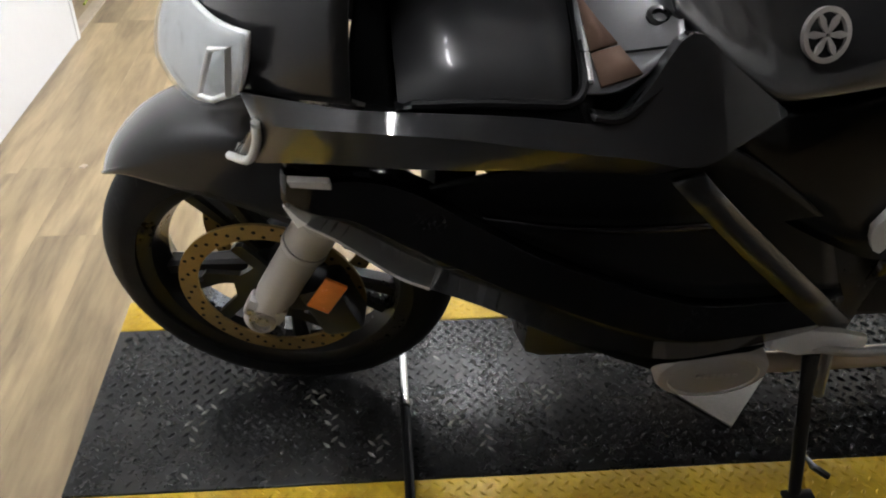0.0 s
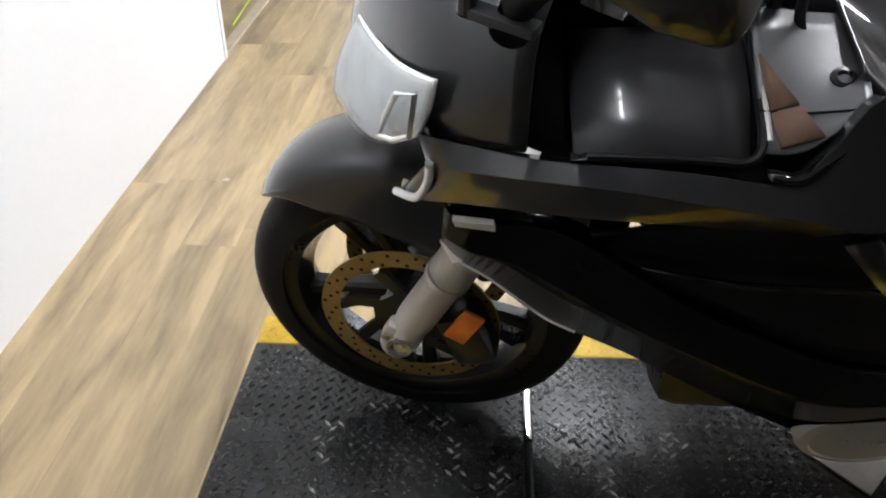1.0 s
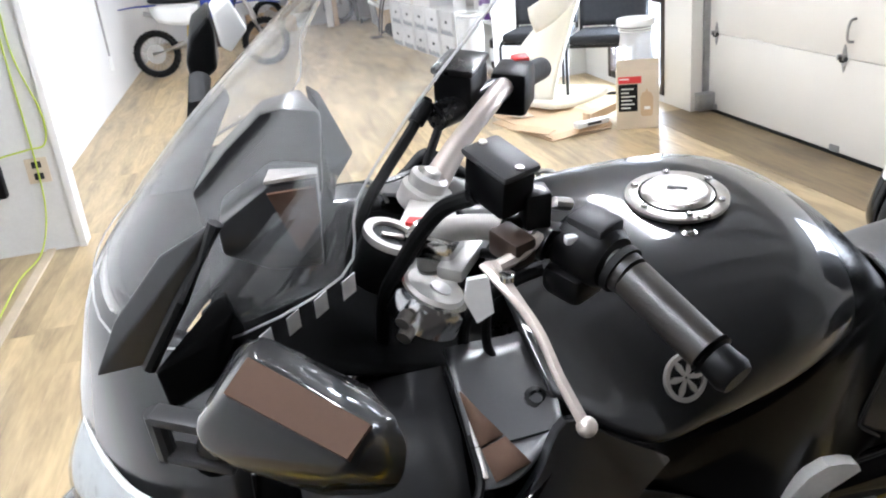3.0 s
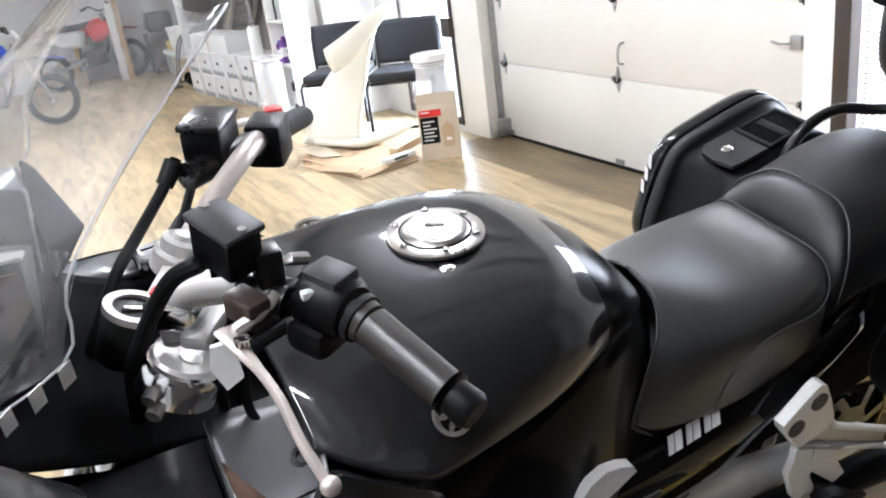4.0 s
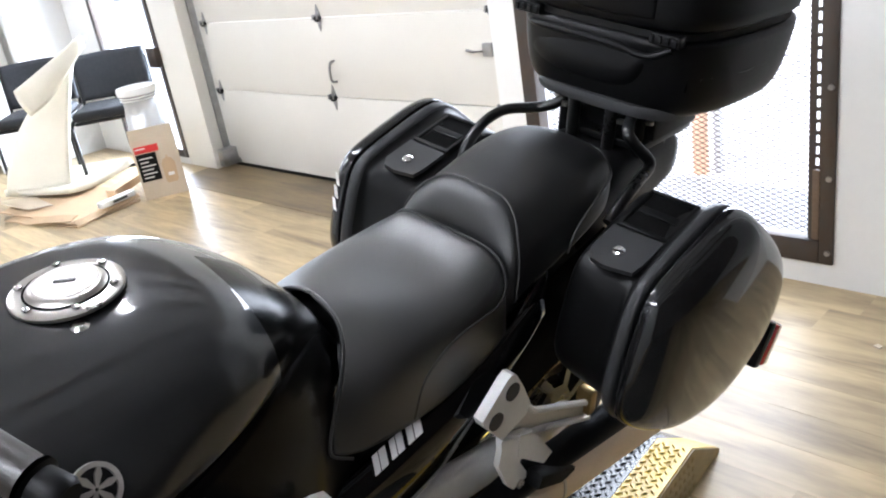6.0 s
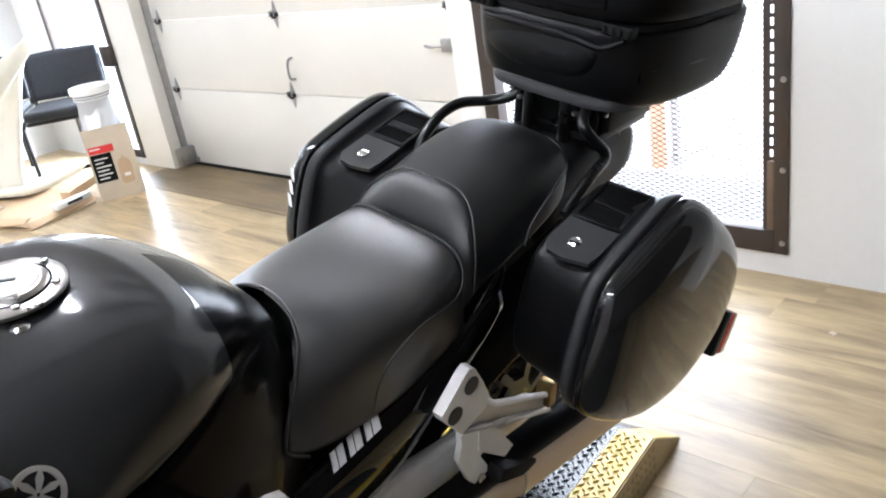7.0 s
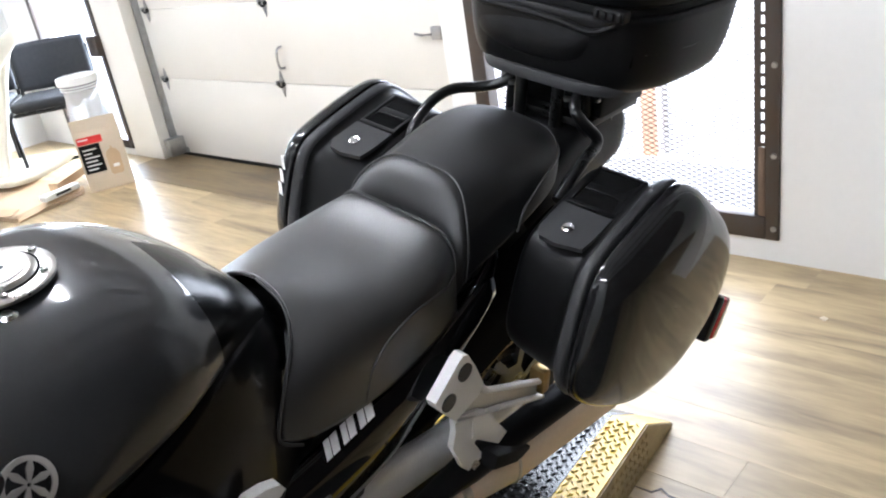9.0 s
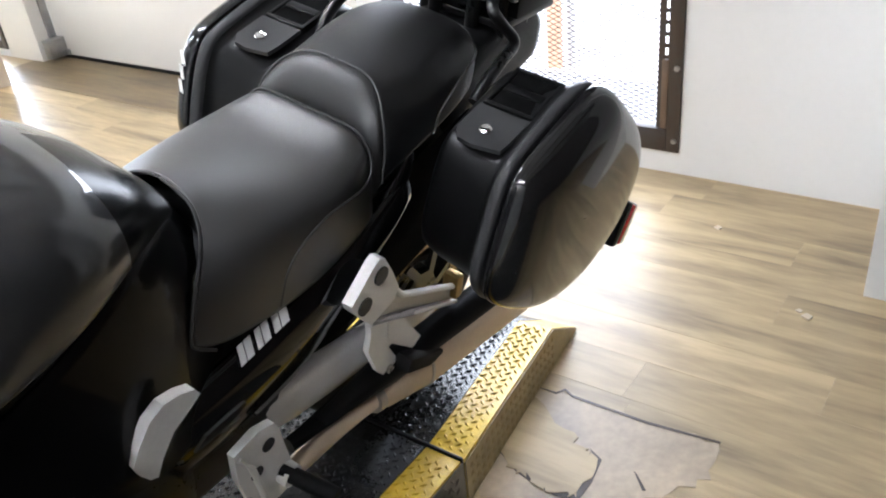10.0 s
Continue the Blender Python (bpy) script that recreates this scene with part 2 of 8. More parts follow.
def part(name, bm, material, parent=None, label="", sub=0, solid=0.0, sharp=35, offset=0.0, smooth=True):
    """Links a bmesh as one mesh object under a thing or a part."""
    bmesh.ops.recalc_face_normals(bm, faces=bm.faces)
    me = bpy.data.meshes.new(name)
    bm.to_mesh(me)
    bm.free()
    me.materials.append(material)
    if smooth:
        me.polygons.foreach_set("use_smooth", [True] * len(me.polygons))
        if not sub:
            me.set_sharp_from_angle(angle=radians(sharp))
    ob = new(name, me)
    if parent is not None:
        ob.parent = parent
    if sub:
        s = ob.modifiers.new("round", "SUBSURF")
        s.levels = s.render_levels = sub
        s.boundary_smooth = "PRESERVE_CORNERS"
    if solid:
        s = ob.modifiers.new("thickness", "SOLIDIFY")
        s.thickness, s.offset = solid, offset
    if label:
        ob["label"] = label
    return ob


def thing(name, bm, material, label, category, group="", kind="", **kw):
    return tagged(part(name, bm, material, **kw), label, category, group, kind)


def holder(name, label, category, m=None, group="", kind=""):
    ob = new(name)
    ob.empty_display_size = 0.1
    if m is not None:
        ob.matrix_world = m
    return tagged(ob, label, category, group, kind)


def box(bm, a, b, bevel=0.0, m=None, seg=2):
    """A box between two corners."""
    a, b = Vector(a), Vector(b)
    geo = bmesh.ops.create_cube(bm, size=1.0)
    vs = geo["verts"]
    bmesh.ops.scale(bm, vec=b - a, verts=vs)
    bmesh.ops.translate(bm, vec=(a + b) / 2, verts=vs)
    if bevel:
        es = list({e for v in vs for e in v.link_edges})
        r = bmesh.ops.bevel(bm, geom=es, offset=bevel, segments=seg, affect="EDGES", profile=0.5)
        vs = list({v for f in r["faces"] for v in f.verts} | {v for v in vs if v.is_valid})
    if m is not None:
        bmesh.ops.transform(bm, matrix=m, verts=[v for v in vs if v.is_valid])
    return bm


def ring_frame(d):
    d = Vector(d).normalized()
    u = d.cross(Vector((0, 0, 1)))
    if u.length < 1e-3:
        u = d.cross(Vector((0, 1, 0)))
    u.normalize()
    return u, u.cross(d).normalized()


def tube(bm, pts, r, n=12, caps=True, closed=False):
    """A round bar along points; r one radius or one for each point."""
    pts = [Vector(p) for p in pts]
    rs = r if isinstance(r, (list, tuple)) else [r] * len(pts)
    if len(pts) == 2 and not closed:
        pts = [pts[0].lerp(pts[1], k) for k in (0, 0.03, 0.97, 1)]
        rs = [rs[0], rs[0] * 0.97 + rs[1] * 0.03, rs[0] * 0.03 + rs[1] * 0.97, rs[1]]
    rings, u0 = [], None
    for i, p in enumerate(pts):
        a, c = pts[i - 1] if i or closed else p, pts[(i + 1) % len(pts)] if i + 1 < len(pts) or closed else p
        d = (c - a).normalized()
        if u0 is None:
            u, v = ring_frame(d)
        else:
            u = (u0 - d * u0.dot(d)).normalized()
            v = d.cross(u)
        u0 = u
        rings.append([bm.verts.new(p + (u * math.cos(k) + v * math.sin(k)) * rs[i]) for k in (2 * math.pi * j / n for j in range(n))])
    for s, t in list(zip(rings, rings[1:])) + ([(rings[-1], rings[0])] if closed else []):
        for j in range(n):
            bm.faces.new((s[j], s[(j + 1) % n], t[(j + 1) % n], t[j]))
    if caps and not closed:
        bm.faces.new(rings[0][::-1])
        bm.faces.new(rings[-1])
    return bm


def curve_pts(pts, n=8):
    """Smooth points through the given ones (Catmull-Rom)."""
    p = [Vector(q) for q in pts]
    p = [2 * p[0] - p[1]] + p + [2 * p[-1] - p[-2]]
    out = []
    for i in range(1, len(p) - 2):
        for k in range(n):
            t = k / n
            a, b, c, d = p[i - 1 : i + 3]
            out.append(0.5 * (2 * b + (c - a) * t + (2 * a - 5 * b + 4 * c - d) * t * t + (3 * b - a - 3 * c + d) * t**3))
    return out + [p[-2]]


def loft(bm, rings, closed=True, caps=True):
    rs = [[bm.verts.new(p) for p in ring] for ring in rings]
    n = len(rs[0])
    for s, t in zip(rs, rs[1:]):
        for j in range(n if closed else n - 1):
            bm.faces.new((s[j], s[(j + 1) % n], t[(j + 1) % n], t[j]))
    if caps and closed:
        bm.faces.new(rs[0][::-1])
        bm.faces.new(rs[-1])
    return bm


def sheet(rows, flip=1):
    """An open grid of points; flip -1 mirrors it to the other side."""
    return loft(B(), [[(x, y * flip, z) for x, y, z in row] for row in rows], closed=False)


def lathe(bm, prof, m=None, n=48, arc=None):
    """Turns (radius, height) pairs round z; m places it."""
    m = m or Matrix()
    rs = [[bm.verts.new(m @ Vector((r * math.cos(a), r * math.sin(a), h))) for a in (2 * math.pi * k / n for k in range(n))] for r, h in prof]
    for s, t in zip(rs, rs[1:]):
        for j in range(n):
            bm.faces.new((s[j], s[(j + 1) % n], t[(j + 1) % n], t[j]))
    return rs


def disc(bm, prof, m=None, n=48):
    rs = lathe(bm, prof, m, n)
    bm.faces.new(rs[0][::-1])
    bm.faces.new(rs[-1])
    return bm


def prism(bm, poly, depth, m=None):
    """A flat outline in xy, depth along z from 0."""
    m = m or Matrix()
    lo = [bm.verts.new(m @ Vector((x, y, 0))) for x, y in poly]
    hi = [bm.verts.new(m @ Vector((x, y, depth))) for x, y in poly]
    bm.faces.new(lo[::-1])
    bm.faces.new(hi)
    for j in range(len(poly)):
        k = (j + 1) % len(poly)
        bm.faces.new((lo[j], lo[k], hi[k], hi[j]))
    return bm


def frame_at(origin, xdir, ydir):
    x = Vector(xdir).normalized()
    z = x.cross(Vector(ydir)).normalized()
    y = z.cross(x)
    m = Matrix((x, y, z)).transposed().to_4x4()
    m.translation = origin
    return m


def soften(bm, w, seg=2, angle=30):
    es = [e for e in bm.edges if len(e.link_faces) == 2 and e.calc_face_angle(0) > radians(angle)]
    bmesh.ops.bevel(bm, geom=es, offset=w, segments=seg, affect="EDGES", profile=0.5, clamp_overlap=True)
    return bm


def superring(x, cy, cz, hy, hz, n=20, e=2.6, tilt=0.0):
    """A rounded rectangle in the yz plane at x."""
    out = []
    for k in range(n):
        a = 2 * math.pi * (k + 0.5) / n
        c, s = math.cos(a), math.sin(a)
        y = math.copysign(abs(c) ** (2 / e), c) * hy
        z = math.copysign(abs(s) ** (2 / e), s) * hz
        out.append((x + tilt * z, cy + y, cz + z))
    return out

# ---- the room ----
XE, XW = 3.12, -0.95          # east wall with the garage door; west wall
CEIL_Z = 2.75
Y0, Y1 = -2.3, 13.0
CHARCOAL = mat("unseen_dark_wall", (0.05, 0.042, 0.036), 0.8, 0.0, 0.1, 2, 40)


def slab(name, a, b, material, label, category="wall", parent=None):
    return tagged(part(name, box(B(), a, b), material, parent), label, category, kind="structure")


# Unseen base, darkened so that bare floor beside the lift reflects little.
UNSEEN_BASE = mat("unseen_dark_base", (0.03, 0.028, 0.026), 0.7, 0.0, 0.2, 4, 60, bump=0.1, bscale=60)
under = slab("floor", (-3.4, Y0 - 0.2, -0.12), (XE + 0.3, Y1 + 0.2, -0.004), UNSEEN_BASE, "pale wood-look plank floor of the workshop", "floor")
slab("ceiling", (-3.4, Y0 - 0.2, CEIL_Z), (XE + 0.3, Y1 + 0.2, CEIL_Z + 0.12), CEIL, "plain white workshop ceiling", "ceiling")

# west wall: near part, the recess with the thermostat, far part
slab("wall_west", (XW - 0.14, Y0, 0), (XW, 2.10, CEIL_Z), WALL, "smooth bright white wall beside the lift")
slab("wall_recess", (-2.2, 3.36, 0), (-0.80, 3.48, CEIL_Z), WALL_GREY, "scuffed white cross wall with thermostat and outlets")
slab("wall_recess_back", (-2.3, 2.0, 0), (-2.2, 3.48, CEIL_Z), WALL_GREY, "plain wall closing the side recess")
slab("wall_recess_side", (-2.2, 2.0, 0), (XW - 0.14, 2.10, CEIL_Z), WALL_GREY, "plain wall closing the side recess")
slab("wall_far_west", (-1.34, 3.48, 0), (-1.2, Y1, CEIL_Z), WALL, "white panelled wall with outlets behind the dirt bikes")
slab("wall_north", (-1.34, Y1, 0), (XE + 0.2, Y1 + 0.14, CEIL_Z), WALL, "white end wall of the workshop")
# Unseen wall; its dark colour keeps light and reflections off the bike's near side.
slab("wall_south", (-1.2, Y0 - 0.14, 0), (XE + 0.2, Y0, CEIL_Z), CHARCOAL, "unseen closing wall, darkened to keep the bike's reflections dark")
slab("trim_recess", (-1.0, 2.11, -0.003), (-0.955, 3.355, 0.012), WOOD_TRIM, "thin pale wooden threshold strip on the floor", "trim")
slab("trim_wall_end", (-0.83, 3.345, 0), (-0.797, 3.36, CEIL_Z), WALL, "white painted end trim of the cross wall", "trim")
slab("trim_wall_corner", (-0.985, 2.10, 0), (-0.945, 2.13, CEIL_Z), WALL, "white painted corner trim of the wall", "trim")

# east wall: piers and headers round the openings
T = 0.2
WIN = (-0.10, 1.20, 0.085, 2.10)
GAR = (1.35, 4.09, 0.0, 2.15)
SID = (4.47, 5.45, 0.05, 2.10)
LBL = "white painted masonry wall around the openings"
slab("wall_east_1", (XE, Y0, 0), (XE + T, WIN[0], CEIL_Z), WALL, LBL)
slab("wall_east_2", (XE, WIN[0], 0), (XE + T, WIN[1], WIN[2]), WALL, LBL)
slab("wall_east_3", (XE, WIN[0], WIN[3]), (XE + T, WIN[1], CEIL_Z), WALL, LBL)
slab("wall_east_4", (XE, WIN[1], 0), (XE + T, GAR[0], CEIL_Z), WALL, LBL)
slab("wall_east_5", (XE, GAR[0], GAR[3]), (XE + T, GAR[1], CEIL_Z), WALL, LBL)
slab("wall_east_6", (XE, GAR[1], 0), (XE + T, SID[0], CEIL_Z), DOOR_PAINT, LBL)
slab("wall_east_7", (XE, SID[0], SID[3]), (XE + T, SID[1], CEIL_Z), WALL, LBL)
slab("wall_east_8", (XE, SID[0], 0), (XE + T, SID[1], SID[2]), WALL, LBL)
slab("wall_east_9", (XE, SID[1], 0), (XE + T, Y1, CEIL_Z), WALL, LBL)
slab("wall_stub", (2.59, -1.05, 0), (XE, -0.83, CEIL_Z), WALL, "white stub wall beside the mesh window")
YARD = mat("pale_yard_concrete", (0.7, 0.69, 0.66), 0.8, 0.0, 0.1, 1, 30, bump=0.1, bscale=40)
slab("ground", (XE + 0.3, -30, -0.16), (60, 40, -0.06), YARD, "sunlit pale concrete yard outside", "ground")


def garage_door():
    root = holder("garage_door", "cream panelled overhead garage door with steel hinges", "garage door", kind="structure")
    rise = (0.022, 0.537, 0.985, 1.433, 1.881, 2.15)
    for lo, hi in zip(rise, rise[1:]):
        b = box(B(), (3.25, GAR[0] + 0.02, lo), (3.29, GAR[1] - 0.02, hi - 0.005), 0.0015)
        part("panel", b, DOOR_PAINT, root)
    part("bottom_seal", box(B(), (3.245, GAR[0] + 0.02, 0.0), (3.292, GAR[1] - 0.02, 0.021), 0.003), RUBBER, root, "dark rubber bottom seal")
    for y0 in (GAR[0] - 0.005, GAR[1] - 0.035):
        tr = box(B(), (3.2, y0 + 0.01, 0.13), (3.245, y0 + 0.03, 2.15), 0.003)
        part("track", tr, ZINC, root, "grey galvanised door track")
    # hinges: pointed plates with a knuckle and bolts
    def hinge():
        b = B()
        prism(b, [(-0.022, 0.008), (-0.008, 0.06), (0, 0.075), (0.008, 0.06), (0.022, 0.008), (0.022, -0.008), (0.008, -0.06), (0, -0.075), (-0.008, -0.06), (-0.022, -0.008)], 0.004)
        box(b, (-0.024, -0.006, 0.004), (-0.016, 0.02, 0.03), 0.002)
        box(b, (0.016, -0.006, 0.004), (0.024, 0.02, 0.03), 0.002)
        for s in (-0.045, 0.045):
            disc(b, [(0.006, 0.004), (0.006, 0.009)], Matrix.Translation((0, s, 0)), 8)
        return b
    first = None
    for k in (1, 2, 3):
        for y in (1.44, 2.735, 3.99):
            m = frame_at((3.249, y, rise[k] - 0.003), (0, -1, 0), (0, 0, 1))
            if first is None:
                first = part("hinge", hinge(), ZINC, root, "pointed galvanised hinge")
                first.matrix_basis = m
            else:
                o = new("hinge", first.data)
                o.parent, o.matrix_basis = root, m
                o["label"] = "pointed galvanised hinge"
            o = part("knuckle", box(tube(B(), [(-0.03, 0, 0.014), (0.03, 0, 0.014)], 0.012, 10), (-0.013, -0.02, 0.005), (0.013, 0.012, 0.024), 0.003), BLACK_METAL, root, "dark hinge knuckle and roller")
            o.matrix_basis = m
    part("pull_handle", tube(B(), curve_pts([(3.248, 2.67, 0.745), (3.215, 2.67, 0.735), (3.205, 2.675, 0.685), (3.215, 2.68, 0.635), (3.248, 2.68, 0.625)], 6), 0.007, 8), ZINC, root, "bent steel pull handle")
    lk = B()
    box(lk, (3.225, 1.455, 0.775), (3.25, 1.515, 0.835), 0.004)
    tube(lk, [(3.23, 1.51, 0.80), (3.21, 1.56, 0.80), (3.21, 1.60, 0.808)], 0.007, 8)
    part("slide_lock", lk, ZINC, root, "steel slide lock")
    for y in (3.995, 2.75):
        part("bottom_bracket", box(B(), (3.235, y - 0.035, 0.024), (3.25, y + 0.035, 0.06), 0.004), ZINC, root)
    corner = B()
    box(corner, (3.13, 3.99, 0.02), (3.25, 4.055, 0.14), 0.004)
    part("corner_bracket", corner, ZINC, root, "galvanised corner bracket with roller")
    return root


garage_door()
slab("threshold", (2.811, 1.30, -0.006), (3.31, 4.2, 0.002), FLOOR_OLD, "stained brown threshold board before the garage door", "threshold")


def mesh_panel(bm, y0, y1, z0, z1, x, w=0.042, h=0.02, r=0.0017):
    """Expanded metal: crossing zigzag strands."""
    ny, nz = int((y1 - y0) / w), int((z1 - z0) / h)
    for i in range(nz):
        for s in (0, 1):
            za = z0 + (i + (s == 0)) * h
            zb = z0 + (i + (s == 1)) * h
            pts = []
            for j in range(ny + 1):
                pts.append((x + 0.001 * s, y0 + (y1 - y0) * j / ny, za if j % 2 == 0 else zb))
            n = len(pts)
            lo = [bm.verts.new((p[0], p[1], p[2] - r)) for p in pts]
            hi = [bm.verts.new((p[0] + 0.0015, p[1], p[2] + r)) for p in pts]
            for j in range(n - 1):
                bm.faces.new((lo[j], lo[j + 1], hi[j + 1], hi[j]))


def mesh_window():
    root = holder("window_1", "dark steel security mesh door with bright daylight behind", "security door", kind="structure")
    y0, y1, z0, z1 = WIN
    w = 0.075
    for a, b in (((y0, z0), (y0 + 0.048, z1)), ((y1 - w, z0), (y1, z1)), ((y0 + 0.048, z0), (y1 - w, z0 + 0.085)), ((y0 + 0.048, z1 - 0.08), (y1 - w, z1))):
        part("frame_bar", box(B(), (XE - 0.012, a[0], a[1]), (XE + 0.05, b[0], b[1]), 0.004), DARK_STEEL, root, "dark steel frame bar")
    m = B()
    mesh_panel(m, y0 + 0.09, y1 - w, z0 + 0.08, 1.6, XE + 0.06)
    part("mesh", m, DARK_STEEL, root, "expanded metal mesh", smooth=False)
    # a pierced inner upright with open slots
    up = B()
    for a, b in ((0.049, 0.0575), (0.07, 0.092)):
        box(up, (XE + 0.004, y0 + a, z0 + 0.08), (XE + 0.012, y0 + b, z1 - 0.08))
    for k in range(44):
        z = z0 + 0.30 + k * 0.04
        if z < z1 - 0.1:
            box(up, (XE + 0.004, y0 + 0.0575, z), (XE + 0.012, y0 + 0.07, z + 0.014))
    box(up, (XE + 0.004, y0 + 0.0575, z0 + 0.08), (XE + 0.012, y0 + 0.07, z0 + 0.30))
    part("pierced_upright", up, DARK_STEEL, root, "pierced steel strip with open slots", smooth=False)
    part("wood_block", box(B(), (XE - 0.008, y0 + 0.05, z0 + 0.086), (XE + 0.003, y0 + 0.075, z0 + 0.34), 0.003), WOOD_WORN, root, "worn wooden jamb strip")
    for z in (0.13, 0.40, 0.71, 1.02):
        part("bolt_head", disc(B(), [(0.011, 0), (0.009, 0.007)], frame_at((XE - 0.012, y0 + 0.018, z), (0, 1, 0), (0, 0, -1)), 8), ZINC, root)
    return root


mesh_window()


def side_door():
    root = holder("door_1", "dark framed glazed side door, bright daylight behind", "glazed door", kind="structure")
    y0, y1, z0, z1 = SID
    w = 0.05
    for a, b in (((y0, z0), (y0 + w, z1)), ((y1 - w, z0), (y1, z1)), ((y0 + w, z0), (y1 - w, z0 + 0.06)), ((y0 + w, z1 - 0.06), (y1 - w, z1))):
        part("frame_bar", box(B(), (XE - 0.01, a[0], a[1]), (XE + 0.06, b[0], b[1]), 0.004), DARK_STEEL, root, "dark steel frame bar")
    part("latch_box", box(B(), (XE - 0.05, y0 - 0.01, 0.72), (XE - 0.01, y0 + 0.12, 0.86), 0.006), DARK_STEEL, root, "black lock box")
    pane = part("pane", box(B(), (XE + 0.02, y0 + w, z0 + 0.06), (XE + 0.026, y1 - w, z1 - 0.06)), LENS_CLEAR, root)
    pane.visible_shadow = False
    return root


side_door()

# bright overcast distance outside the openings
SKYGLOW = glow("bright_outdoor_haze", (0.97, 0.985, 1.0), 5.0)
slab("backdrop", (14.0, -14, -1), (14.1, 22, 9), SKYGLOW, "white hazy daylight outside", "backdrop")
rail = holder("orange_fence", "faded orange mesh fence post seen through the door", "fence")
part("post", box(B(), (4.2, 0.955, -0.06), (4.24, 1.03, 1.3), 0.004), mat("faded_orange", (0.85, 0.5, 0.33), 0.7), rail)

steel_post = holder("yard_post", "pale grey steel post outside the mesh door", "post")
part("post", box(B(), (4.25, 0.90, -0.06), (4.28, 0.935, 1.2), 0.003), mat("pale_post_steel", (0.6, 0.6, 0.6), 0.6), steel_post)

# ceiling light fittings, out of view, placed for the highlights on the bike
for k, (x, y) in enumerate(((-0.3, -0.7), (1.3, 0.9), (0.5, 2.6), (0.5, 4.6), (0.5, 7.6), (0.5, 10.6))):
    lamp = holder("ceiling_light", "white fluorescent batten on the ceiling", "ceiling light", Matrix.Translation((x, y, CEIL_Z - 0.14)), "ceiling lights")
    part("housing", box(B(), (-0.09, -0.62, -0.05), (0.09, 0.62, -0.001), 0.006), WHITE_PLASTIC, lamp)
    part("diffuser", box(B(), (-0.026, -0.6, -0.09), (0.026, 0.6, -0.052), 0.012), glow("lit_diffuser", (1.0, 0.98, 0.95), 100.0), lamp, "lit diffuser")

JOIST = mat("unseen_dark_joist", (0.09, 0.07, 0.055), 0.7, 0.0, 0.2, 8, 90)
# unseen joists under the ceiling, guessed from stripes reflected in the tank
for k in range(24):
    y = -1.6 + k * 0.61
    slab("ceiling_joist", (-0.949 if y < 2.1 else -0.79 if y < 3.5 else -1.199, y - 0.045, CEIL_Z - 0.14), (XE - 0.001, y + 0.045, CEIL_Z - 0.001), JOIST, "unseen joist guessed from dark stripes in the tank", "joist")


# ---- lift ----
LZ = 0.127          # deck height
LX0, LX1, LY0, LY1 = -0.325, 1.425, -0.285, 0.30


def lug(verts, faces, cx, cy, z, ang, m):
    """One pressed lozenge of the tread."""
    c, s = math.cos(ang), math.sin(ang)
    base = len(verts)
    L, W, Hh = 0.0102, 0.0033, 0.0032
    for u, v, w in ((-L, 0, 0), (0, -W, 0), (L, 0, 0), (0, W, 0), (-L * 0.5, 0, Hh), (L * 0.5, 0, Hh)):
        verts.append(m @ Vector((cx + u * c - v * s, cy + u * s + v * c, z + w)))
    faces += [tuple(base + i for i in f) for f in ((0, 1, 5, 4), (1, 2, 5), (2, 3, 4, 5), (3, 0, 4))]


def tread(name, x0, x1, y0, y1, z, material, parent, label, m=None, skip=None, keep=False):
    m = m or Matrix()
    verts, faces = [], []
    p = 0.0182
    h = math.sqrt(0.5)
    n = int((x1 - x0 + y1 - y0) / (p * h)) + 2
    for i in range(-n, n):
        for j in range(-n, n):
            cx, cy = x0 + (i - j) * p * h, y0 + (i + j) * p * h
            if not (x0 + 0.006 < cx < x1 - 0.006 and y0 + 0.006 < cy < y1 - 0.006) or skip and skip(cx, cy) != keep:
                continue
            lug(verts, faces, cx, cy, z, radians(45 if (i + j) % 2 else -45), m)
    me = bpy.data.meshes.new(name)
    me.from_pydata(verts, [], faces)
    me.materials.append(material)
    me.polygons.foreach_set("use_smooth", [True] * len(me.polygons))
    ob = new(name, me)
    ob.parent = parent
    return tagged(ob, label, kind="stuff")


